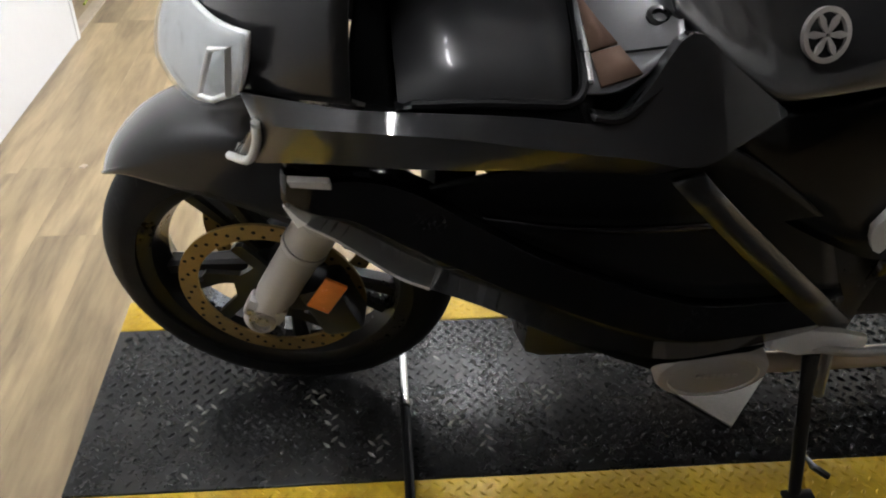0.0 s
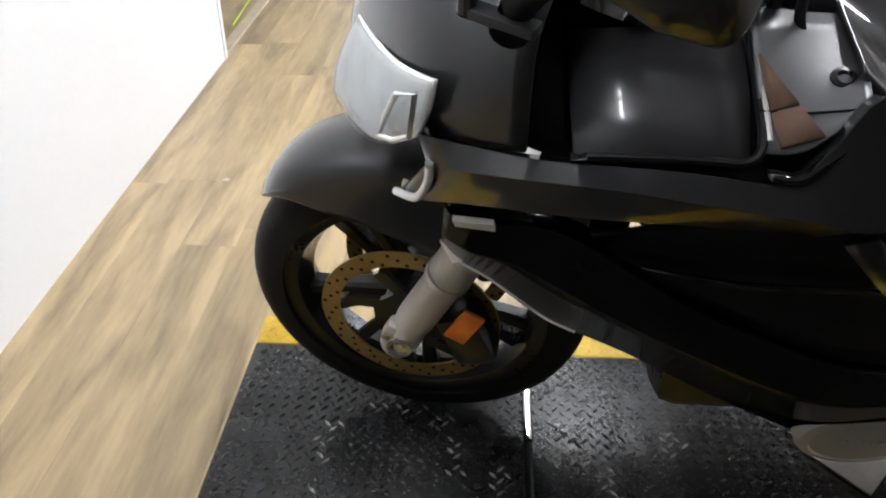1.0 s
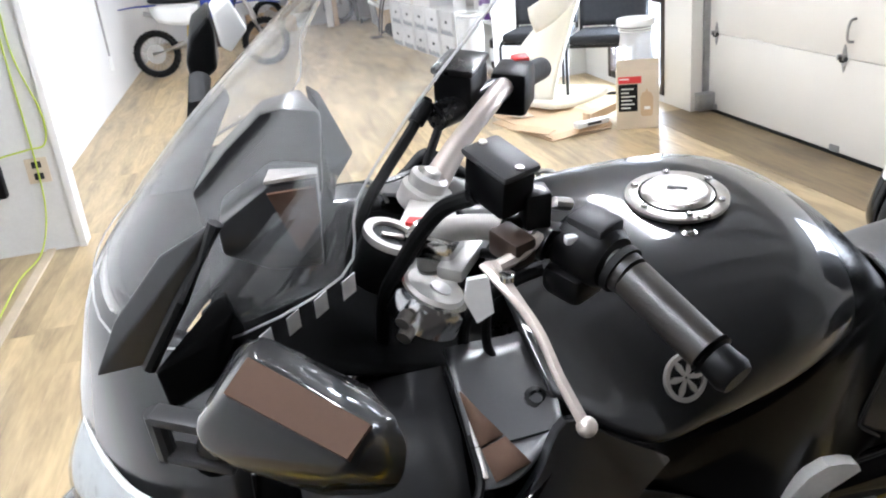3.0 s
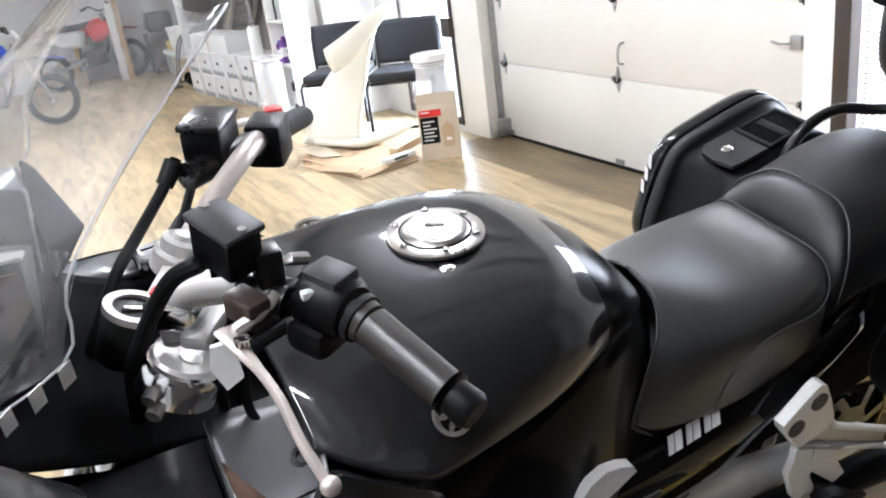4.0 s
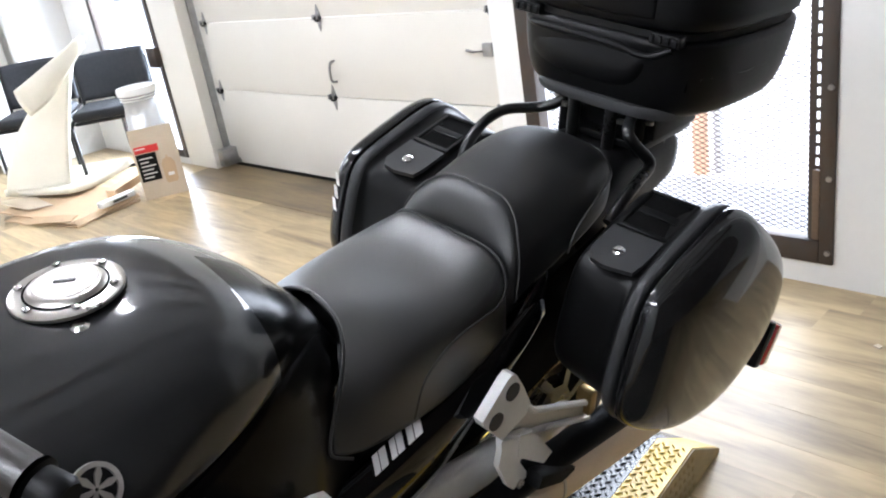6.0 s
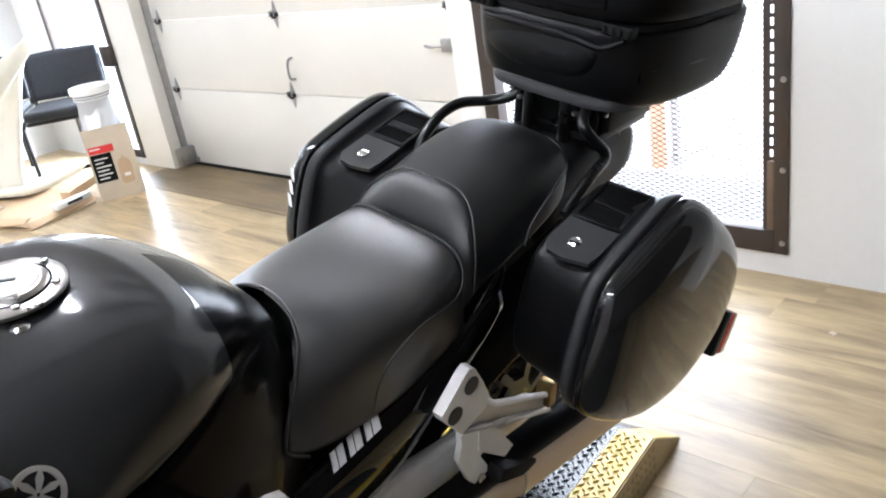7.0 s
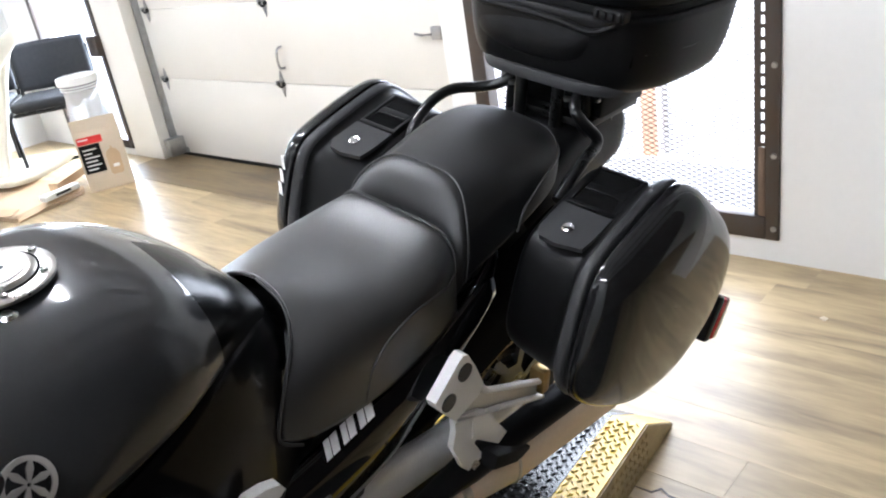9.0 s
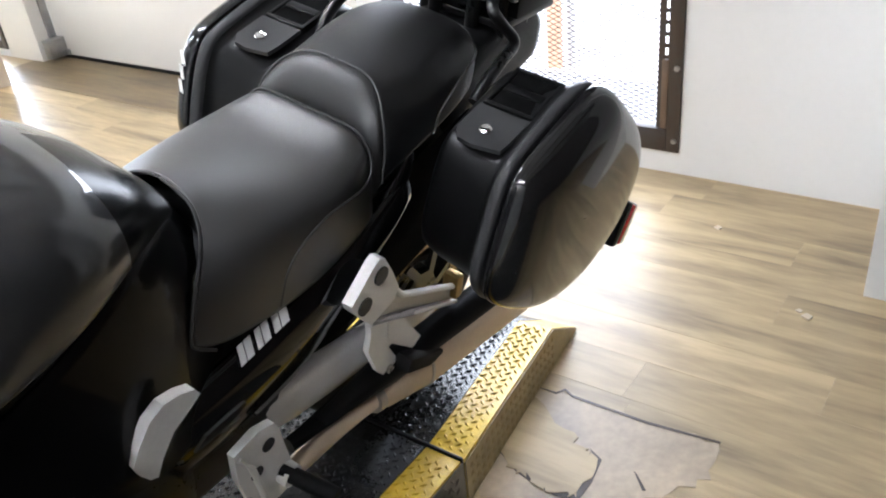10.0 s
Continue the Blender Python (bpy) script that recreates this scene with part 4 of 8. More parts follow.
    part("panel_bezel", creased([bez, [(x + 0.004, y - 0.012, z - 0.004) for x, y, z in bez]], f), PAINT_BLACK, bike, "gloss black bezel under the panel", solid=0.003)
    part("panel_split", tube(B(), curve_pts([(0.374, f * -0.258, 0.909), (0.41, f * -0.262, 0.9105), (0.452, f * -0.268, 0.9205)], 5), 0.0012, 6), BLACK_AND_SHADE, bike, "thin panel joint")
    door = [[(0.215, -0.300, 0.887), (0.212, -0.235, 0.906), (0.212, -0.175, 0.930)], [(0.285, -0.302, 0.889), (0.283, -0.235, 0.906), (0.285, -0.165, 0.929)], [(0.33, -0.303, 0.889), (0.33, -0.235, 0.907), (0.33, -0.165, 0.930)], [(0.362, -0.302, 0.888), (0.370, -0.235, 0.907), (0.370, -0.165, 0.930)]]
    part("glovebox_lid", sheet(door, f), LID, bike, "satin dark grey glovebox lid", solid=0.008)
    trim = curve_pts([(0.212, f * -0.303, 0.888), (0.280, f * -0.304, 0.890), (0.33, f * -0.306, 0.890), (0.360, f * -0.305, 0.889), (0.374, f * -0.290, 0.897), (0.377, f * -0.235, 0.910), (0.375, f * -0.168, 0.932)], 5)
    part("lid_trim", tube(B(), trim, 0.0045, 8), PLASTIC, bike, "black glovebox edge trim")
    part("lid_bezel", tube(B(), [(0.379, f * -0.165, 0.936), (0.382, f * -0.235, 0.914), (0.380, f * -0.288, 0.899)], 0.003, 8), SILVER, bike, "thin bright bezel beside the lid")
    if f > 0:
        upper = [[(0.378, -0.205, 0.931), (0.380, -0.205, 0.931)], [(0.380, -0.235, 0.9205), (0.393, -0.230, 0.9225)], [(0.3825, -0.262, 0.912), (0.407, -0.256, 0.9155)]]
        lower = [[(0.383, -0.2645, 0.911), (0.4085, -0.2585, 0.9145)], [(0.388, -0.295, 0.8985), (0.424, -0.288, 0.9065)]]
        part("trim_wedge", sheet(upper), BROWN_REFLECTION, bike, "trim wedge painted with a brown reflection", solid=0.003)
        part("trim_wedge", sheet(lower), BROWN_REFLECTION, bike, "trim wedge painted with a brown reflection", solid=0.003)
    sc = B()
    disc(sc, [(0.012, 0), (0.012, 0.004), (0.007, 0.005), (0.006, 0.001)], frame_at((0.451, f * -0.2235, 0.919), (1, 0, 0), (0, f * 1, 0.35)), 12)
    part("panel_screw", sc, BLACK_METAL, bike, "black panel screw")
    # tail side panel under the seats
    tail = [
        [(0.84, -0.150, 0.585), (0.845, -0.165, 0.583), (0.85, -0.186, 0.558), (0.86, -0.186, 0.52), (0.88, -0.165, 0.455)],
        [(0.955, -0.152, 0.595), (0.957, -0.168, 0.592), (0.965, -0.188, 0.566), (0.97, -0.187, 0.53), (0.98, -0.165, 0.452)],
        [(1.05, -0.152, 0.612), (1.05, -0.168, 0.609), (1.06, -0.188, 0.582), (1.065, -0.187, 0.545), (1.075, -0.165, 0.465)],
        [(1.12, -0.150, 0.627), (1.12, -0.166, 0.624), (1.13, -0.186, 0.592), (1.135, -0.184, 0.555), (1.15, -0.165, 0.485)],
        [(1.19, -0.148, 0.632), (1.19, -0.164, 0.629), (1.205, -0.184, 0.598), (1.21, -0.18, 0.572), (1.225, -0.16, 0.53)],
        [(1.26, -0.146, 0.645), (1.262, -0.161, 0.642), (1.275, -0.180, 0.616), (1.28, -0.176, 0.598), (1.285, -0.16, 0.57)],
        [(1.345, -0.142, 0.675), (1.347, -0.155, 0.672), (1.352, -0.172, 0.645), (1.353, -0.168, 0.63), (1.355, -0.155, 0.605)],
        [(1.41, -0.140, 0.70), (1.412, -0.15, 0.698), (1.405, -0.162, 0.675), (1.405, -0.16, 0.662), (1.40, -0.15, 0.635)],
    ]
    part("tail_panel", sheet(tail, f), PAINT_BLACK, bike, "gloss black tail side panel", sub=2, solid=0.004)
    fin = [[(1.352, -0.14, 0.681), (1.36, -0.158, 0.655)], [(1.40, -0.139, 0.715), (1.412, -0.152, 0.685)], [(1.425, -0.138, 0.752), (1.428, -0.146, 0.735)]]
    part("tail_fin", sheet(fin, f), PAINT_BLACK, bike, "gloss black rear tail piece", sub=1, solid=0.004)
    inner = sheet([[(1.06, -0.13, 0.60), (1.06, -0.13, 0.44)], [(1.25, -0.13, 0.66), (1.25, -0.12, 0.43)], [(1.45, -0.13, 0.70), (1.45, -0.12, 0.44)], [(1.62, -0.13, 0.74), (1.62, -0.12, 0.5)]], f)
    part("inner_mudguard", inner, BLACK_AND_SHADE, bike, "black inner rear mudguard", sub=1, solid=0.004)


for s_ in (-1, 1):
    side_body(s_)


def cowl():
    """Nose, lamps, screen and dash."""
    rows = []
    # each row runs from the left over the centre to the right, at growing height
    half_rows = [
        [(0.175, -0.29, 0.882), (0.105, -0.26, 0.868), (0.042, -0.2, 0.82), (-0.008, -0.11, 0.795), (-0.035, 0, 0.785)],
        [(0.175, -0.291, 0.915), (0.106, -0.266, 0.905), (0.044, -0.2, 0.87), (0.0, -0.11, 0.845), (-0.032, 0, 0.835)],
        [(0.175, -0.284, 0.95), (0.107, -0.260, 0.945), (0.052, -0.19, 0.918), (0.008, -0.1, 0.893), (-0.018, 0, 0.885)],
        [(0.178, -0.266, 0.985), (0.115, -0.242, 0.982), (0.06, -0.172, 0.965), (0.022, -0.09, 0.95), (0.006, 0, 0.94)],
        [(0.195, -0.235, 1.015), (0.13, -0.21, 1.015), (0.075, -0.155, 1.01), (0.035, -0.08, 1.0), (0.022, 0, 0.995)],
        [(0.2, -0.2, 1.04), (0.15, -0.18, 1.04), (0.105, -0.14, 1.04), (0.075, -0.075, 1.035), (0.065, 0, 1.03)],
    ]
    for h in half_rows:
        rows.append(h + [(x, -y, z) for x, y, z in h[-2::-1]])
    part("nose_cowl", sheet(rows), PAINT, bike, "painted dark grey nose cowl", sub=2, solid=0.005)
    for f in (1, -1):
        lens = [
            [(0.079, -0.249, 0.864), (0.092, -0.262, 0.90), (0.097, -0.262, 0.936)],
            [(0.055, -0.226, 0.838), (0.062, -0.24, 0.88), (0.074, -0.234, 0.925)],
            [(0.031, -0.203, 0.818), (0.036, -0.212, 0.865), (0.052, -0.196, 0.912)],
            [(0.0, -0.152, 0.80), (0.004, -0.16, 0.85), (0.024, -0.135, 0.898)],
            [(-0.028, -0.09, 0.797), (-0.022, -0.09, 0.84), (0.004, -0.075, 0.884)],
        ]
        # reflector body behind, clear lens in front
        part("headlamp", sheet([[(x - 0.002, y - 0.003, z) for x, y, z in r] for r in lens], f), REFLECTOR, bike, "pale reflective headlamp unit", sub=2, solid=0.004)
        part("headlamp_lens", sheet([[(x - 0.006, y - 0.007, z) for x, y, z in r] for r in lens], f), LAMP_LENS, bike, "clear headlamp lens", sub=2, solid=0.003)
        ridge = [(0.085, -0.262, 0.925), (0.078, -0.262, 0.878), (0.06, -0.244, 0.858), (0.045, -0.226, 0.85), (0.052, -0.226, 0.872), (0.066, -0.242, 0.91)]
        part("lamp_ridge", tube(B(), [(x - 0.008, f * (y - 0.009), z) for x, y, z in ridge], 0.003, 8, closed=True), WHITE_PLASTIC, bike, "pale inner lamp ridge")
    # windscreen: a curved clear sheet
    half = [
        [(0.04, 0, 1.02), (0.065, -0.12, 1.018), (0.16, -0.2, 1.045), (0.28, -0.205, 1.095)],
        [(0.10, 0, 1.095), (0.12, -0.11, 1.09), (0.20, -0.185, 1.105), (0.30, -0.205, 1.165)],
        [(0.20, 0, 1.19), (0.215, -0.1, 1.182), (0.27, -0.17, 1.187), (0.345, -0.2, 1.228)],
        [(0.30, 0, 1.278), (0.315, -0.1, 1.266), (0.352, -0.16, 1.25), (0.402, -0.195, 1.29)],
        [(0.41, 0, 1.368), (0.42, -0.09, 1.354), (0.435, -0.15, 1.325), (0.46, -0.18, 1.345)],
    ]
    rows = [[Vector((x, y, z)) for x, y, z in r[::-1]] + [Vector((x, -y, z)) for x, y, z in r[1:]] for r in half]
    ws = part("windscreen", loft(B(), rows, closed=False), SCREEN, bike, "clear curved touring windscreen", sub=2, solid=0.004)
    ws.visible_shadow = False
    edge = [r[0] for r in rows][::-1] + rows[0][1:] + [r[-1] for r in rows][1:]
    part("screen_edge", tube(B(), curve_pts(edge, 4), 0.0012, 8), CLOUDY, ws, "polished screen edge")


cowl()


def mirror_ring(half):
    """A left half from its outer bottom to the centre, closed by its mirror image."""
    return half + [(x, -y, z) for x, y, z in half[-2::-1]]


TANK = ((0.462, 0.13, 0.945, 0.236, 0.934), (0.5, 0.168, 0.958, 0.256, 0.904), (0.545, 0.187, 0.968, 0.265, 0.872), (0.582, 0.197, 0.973, 0.262, 0.850), (0.63, 0.205, 0.977, 0.246, 0.846), (0.72, 0.209, 0.981, 0.222, 0.838), (0.80, 0.195, 0.979, 0.199, 0.842), (0.865, 0.165, 0.955, 0.168, 0.850), (0.93, 0.13, 0.91, 0.132, 0.842), (0.985, 0.085, 0.848, 0.088, 0.818))


def tank_half(x, w, top, yb, zb):
    """Left half of one cross-section, from the lower edge to the middle of the top."""
    h = top - zb
    return [(x, -yb + 0.012, zb - 0.008), (x, -yb, zb), (x, -(yb * 0.55 + w * 0.45), zb + 0.26 * h), (x, -w * 0.97, zb + 0.5 * h), (x, -w * 0.76, zb + 0.79 * h), (x, -w * 0.4, zb + 0.955 * h), (x, 0, top)]


def tank():
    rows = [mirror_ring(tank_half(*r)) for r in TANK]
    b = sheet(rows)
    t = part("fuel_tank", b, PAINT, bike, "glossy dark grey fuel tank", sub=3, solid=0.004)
    # tank faces at the rear left corner take the black material
    t.data.materials.append(CORNER_BLACK)
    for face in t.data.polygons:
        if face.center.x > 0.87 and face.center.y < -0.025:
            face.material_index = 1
    cap_m = frame_at((0.708, -0.008, 0.979), (1, 0, 0.03), (0, 1, -0.04))
    c = B()
    disc(c, [(0.062, 0.0), (0.062, 0.004), (0.058, 0.006), (0.045, 0.006), (0.043, 0.008), (0.04, 0.011), (0.036, 0.012)], cap_m, 48)
    cap = part("fuel_cap", c, STEEL, bike, "silver round fuel cap with ring bolts")
    gv = B()
    lathe(gv, [(0.0425, 0.0072), (0.0465, 0.0072), (0.0465, 0.0066), (0.0425, 0.0066), (0.0425, 0.0072)], cap_m, 40)
    part("cap_groove", gv, BLACK_AND_SHADE, cap, "dark groove of the cap")
    cc = B()
    disc(cc, [(0.0355, 0.0122), (0.034, 0.0135)], cap_m, 40)
    part("cap_plate", cc, SILVER, cap, "pale cap plate")
    k = B()
    box(k, (-0.012, -0.003, 0.0135), (0.012, 0.003, 0.015), 0.001, cap_m @ Matrix.Rotation(radians(-35), 4, "Z"))
    part("keyhole", k, BLACK_METAL, cap, "dark keyhole cover")
    for j in range(6):
        a = 2 * math.pi * j / 6 + 0.3
        part("ring_bolt", disc(B(), [(0.0048, 0.005), (0.0048, 0.0095), (0.003, 0.0105)], cap_m @ Matrix.Translation((0.0525 * math.cos(a), 0.0525 * math.sin(a), 0)), 10), CHROME, cap)
    part("breather_stud", disc(B(), [(0.010, -0.006), (0.010, 0.003), (0.006, 0.006)], frame_at((0.69, -0.072, 0.971), (1, 0, 0), (0, 1, 0.1)), 16), CHROME, t, "small bright stud")
    # round badge: ring with six plain spokes
    for f in (1, -1):
        n = Vector((0.2, -f, 0.6)).normalized()
        x = (Vector((1, 0, 0)) - n * n.x).normalized()
        m = Matrix((x, n.cross(x), n)).transposed().to_4x4()
        m.translation = Vector((0.618, f * -0.2155, 0.895)) + n * 0.0045
        m = m @ Matrix.Scale(0.9, 4)
        ring = B()
        lathe(ring, [(0.0235, -0.003), (0.029, -0.003), (0.029, 0.003), (0.0235, 0.003), (0.0235, -0.003)], m, 40)
        badge = part("round_badge", ring, SILVER, bike, "silver round spoked badge")
        for j in range(6):
            a = 2 * math.pi * j / 6
            rm = m @ Matrix.Rotation(a, 4, "Z")
            sp = prism(B(), [(0.002, -0.0015), (0.016, -0.004), (0.0245, -0.0015), (0.0245, 0.0015), (0.016, 0.004), (0.002, 0.0015)], 0.0028, rm)
            part("badge_spoke", sp, SILVER, badge)
        cover = [
            [(0.555, -0.215, 0.83), (0.555, -0.24, 0.80), (0.56, -0.24, 0.74)],
            [(0.63, -0.205, 0.79), (0.64, -0.228, 0.745), (0.65, -0.235, 0.66)],
            [(0.72, -0.204, 0.81), (0.735, -0.222, 0.745), (0.75, -0.226, 0.60)],
            [(0.80, -0.190, 0.838), (0.815, -0.205, 0.765), (0.835, -0.212, 0.545)],
            [(0.87, -0.162, 0.856), (0.885, -0.178, 0.79), (0.91, -0.178, 0.54)],
            [(0.935, -0.126, 0.852), (0.94, -0.145, 0.80), (0.955, -0.158, 0.54)],
            [(0.985, -0.082, 0.828), (0.985, -0.112, 0.80), (1.0, -0.15, 0.58)],
            [(1.0, -0.02, 0.825), (1.025, -0.055, 0.78), (1.06, -0.13, 0.64)],
        ]
        part("frame_cover", sheet(cover, f), COVER, bike, "gloss black cover between tank and seat", sub=2, solid=0.004)


tank()


def half_rows(rows, slim=0.0):
    """Left rows, from the centre outwards, completed by their mirror image, which stands a little closer in."""
    return [[(x, y, z) for x, y, z in r[::-1]] + [(x, -y - slim * min(1, -y / 0.1), z) for x, y, z in r[1:]] for r in rows]


def seats():
    # rows run from the centre line out over the edge and down the skirt
    rider = [
        [(1.04, 0, 0.812), (1.038, -0.035, 0.808), (1.034, -0.068, 0.797), (1.012, -0.105, 0.774), (0.972, -0.138, 0.742), (0.942, -0.155, 0.70), (0.938, -0.16, 0.672)],
        [(1.075, 0, 0.806), (1.072, -0.052, 0.803), (1.064, -0.096, 0.79), (1.042, -0.134, 0.768), (1.008, -0.155, 0.735), (0.978, -0.162, 0.69), (0.968, -0.164, 0.646)],
        [(1.135, 0, 0.795), (1.135, -0.07, 0.794), (1.13, -0.122, 0.784), (1.115, -0.152, 0.765), (1.085, -0.165, 0.738), (1.06, -0.166, 0.69), (1.055, -0.166, 0.636)],
        [(1.20, 0, 0.788), (1.2, -0.085, 0.789), (1.2, -0.14, 0.781), (1.19, -0.162, 0.765), (1.175, -0.170, 0.745), (1.15, -0.168, 0.70), (1.14, -0.166, 0.634)],
        [(1.262, 0, 0.796), (1.262, -0.085, 0.797), (1.262, -0.135, 0.79), (1.26, -0.156, 0.772), (1.252, -0.163, 0.75), (1.24, -0.162, 0.71), (1.23, -0.16, 0.646)],
        [(1.306, 0, 0.815), (1.306, -0.08, 0.815), (1.306, -0.118, 0.808), (1.306, -0.138, 0.79), (1.305, -0.146, 0.762), (1.30, -0.15, 0.72), (1.30, -0.152, 0.664)],
        [(1.319, 0, 0.812), (1.319, -0.08, 0.812), (1.319, -0.115, 0.805), (1.318, -0.133, 0.787), (1.316, -0.142, 0.76), (1.314, -0.146, 0.72), (1.31, -0.149, 0.668)],
        [(1.324, 0, 0.775), (1.324, -0.075, 0.775), (1.323, -0.11, 0.768), (1.322, -0.126, 0.755), (1.321, -0.136, 0.735), (1.32, -0.142, 0.71), (1.318, -0.146, 0.67)],
    ]
    part("rider_seat", sheet(half_rows(rider, 0.024)), VINYL_RIDER, bike, "black vinyl rider seat", sub=3, solid=0.006)
    pill = [
        [(1.33, 0, 0.765), (1.33, -0.07, 0.765), (1.328, -0.105, 0.755), (1.325, -0.125, 0.742), (1.32, -0.138, 0.725), (1.316, -0.142, 0.70)],
        [(1.338, 0, 0.808), (1.338, -0.07, 0.806), (1.336, -0.106, 0.795), (1.333, -0.128, 0.772), (1.328, -0.14, 0.742), (1.322, -0.145, 0.705)],
        [(1.36, 0, 0.846), (1.36, -0.065, 0.843), (1.354, -0.1, 0.828), (1.346, -0.126, 0.80), (1.337, -0.141, 0.76), (1.33, -0.147, 0.712)],
        [(1.388, 0, 0.866), (1.387, -0.06, 0.862), (1.376, -0.096, 0.848), (1.356, -0.124, 0.818), (1.342, -0.142, 0.775), (1.334, -0.148, 0.72)],
        [(1.405, 0, 0.866), (1.404, -0.065, 0.862), (1.39, -0.102, 0.847), (1.372, -0.129, 0.815), (1.36, -0.143, 0.78), (1.352, -0.148, 0.73)],
        [(1.46, 0, 0.878), (1.46, -0.08, 0.873), (1.458, -0.117, 0.857), (1.452, -0.138, 0.825), (1.446, -0.146, 0.79), (1.44, -0.148, 0.75)],
        [(1.55, 0, 0.893), (1.55, -0.085, 0.889), (1.55, -0.122, 0.874), (1.55, -0.14, 0.845), (1.545, -0.146, 0.812), (1.53, -0.146, 0.775)],
        [(1.622, 0, 0.892), (1.622, -0.08, 0.888), (1.62, -0.112, 0.874), (1.618, -0.128, 0.846), (1.612, -0.134, 0.815), (1.605, -0.134, 0.79)],
        [(1.66, 0, 0.878), (1.658, -0.065, 0.873), (1.65, -0.096, 0.86), (1.644, -0.11, 0.838), (1.64, -0.115, 0.81), (1.635, -0.115, 0.79)],
        [(1.672, 0, 0.855), (1.669, -0.06, 0.85), (1.662, -0.09, 0.84), (1.656, -0.103, 0.825), (1.65, -0.108, 0.805), (1.646, -0.108, 0.785)],
    ]
    part("pillion_seat", sheet(half_rows(pill, 0.014)), VINYL, bike, "black vinyl pillion seat with a raised front bolster", sub=3, solid=0.006)
    # near-black sheet that paints the shade in the gap between the two seats
    part("seat_gap", loft(B(), half_rows([[(1.314, 0, 0.77), (1.314, -0.11, 0.755), (1.314, -0.135, 0.70)], [(1.34, 0, 0.775), (1.34, -0.105, 0.755), (1.34, -0.13, 0.70)]]), closed=False), BLACK_AND_SHADE, bike, "near-black sheet painting the shade under the bolster", solid=0.003)
    for f in (1, -1):
        def pipe(pts, r=0.0022, slim=0.024):
            part("seat_piping", tube(B(), curve_pts([(x, y if f > 0 else -y - slim * min(1, -y / 0.1), z) for x, y, z in pts], 6), r, 6), PIPING, bike, "thin seat seam piping")
        pipe([(1.316, -0.0, 0.8155), (1.316, -0.08, 0.8155), (1.316, -0.117, 0.809), (1.316, -0.139, 0.789), (1.312, -0.148, 0.758), (1.285, -0.157, 0.744), (1.24, -0.165, 0.747), (1.19, -0.170, 0.749), (1.14, -0.1705, 0.732), (1.104, -0.170, 0.70), (1.086, -0.169, 0.642)])
        pipe([(1.036, -0.0, 0.814), (1.033, -0.038, 0.81), (1.028, -0.074, 0.798), (1.005, -0.111, 0.776), (0.965, -0.143, 0.744), (0.937, -0.159, 0.70), (0.934, -0.163, 0.672), (0.966, -0.168, 0.646)], 0.0026)
        pipe([(1.396, -0.0, 0.868), (1.396, -0.062, 0.864), (1.382, -0.1, 0.85), (1.362, -0.128, 0.819), (1.348, -0.145, 0.775), (1.338, -0.15, 0.72)], 0.0022, 0.014)
        pipe([(1.668, -0.03, 0.868), (1.66, -0.075, 0.866), (1.648, -0.106, 0.85), (1.62, -0.129, 0.845), (1.58, -0.142, 0.838), (1.53, -0.149, 0.818), (1.49, -0.151, 0.79), (1.476, -0.151, 0.755)], 0.0022, 0.014)


seats()


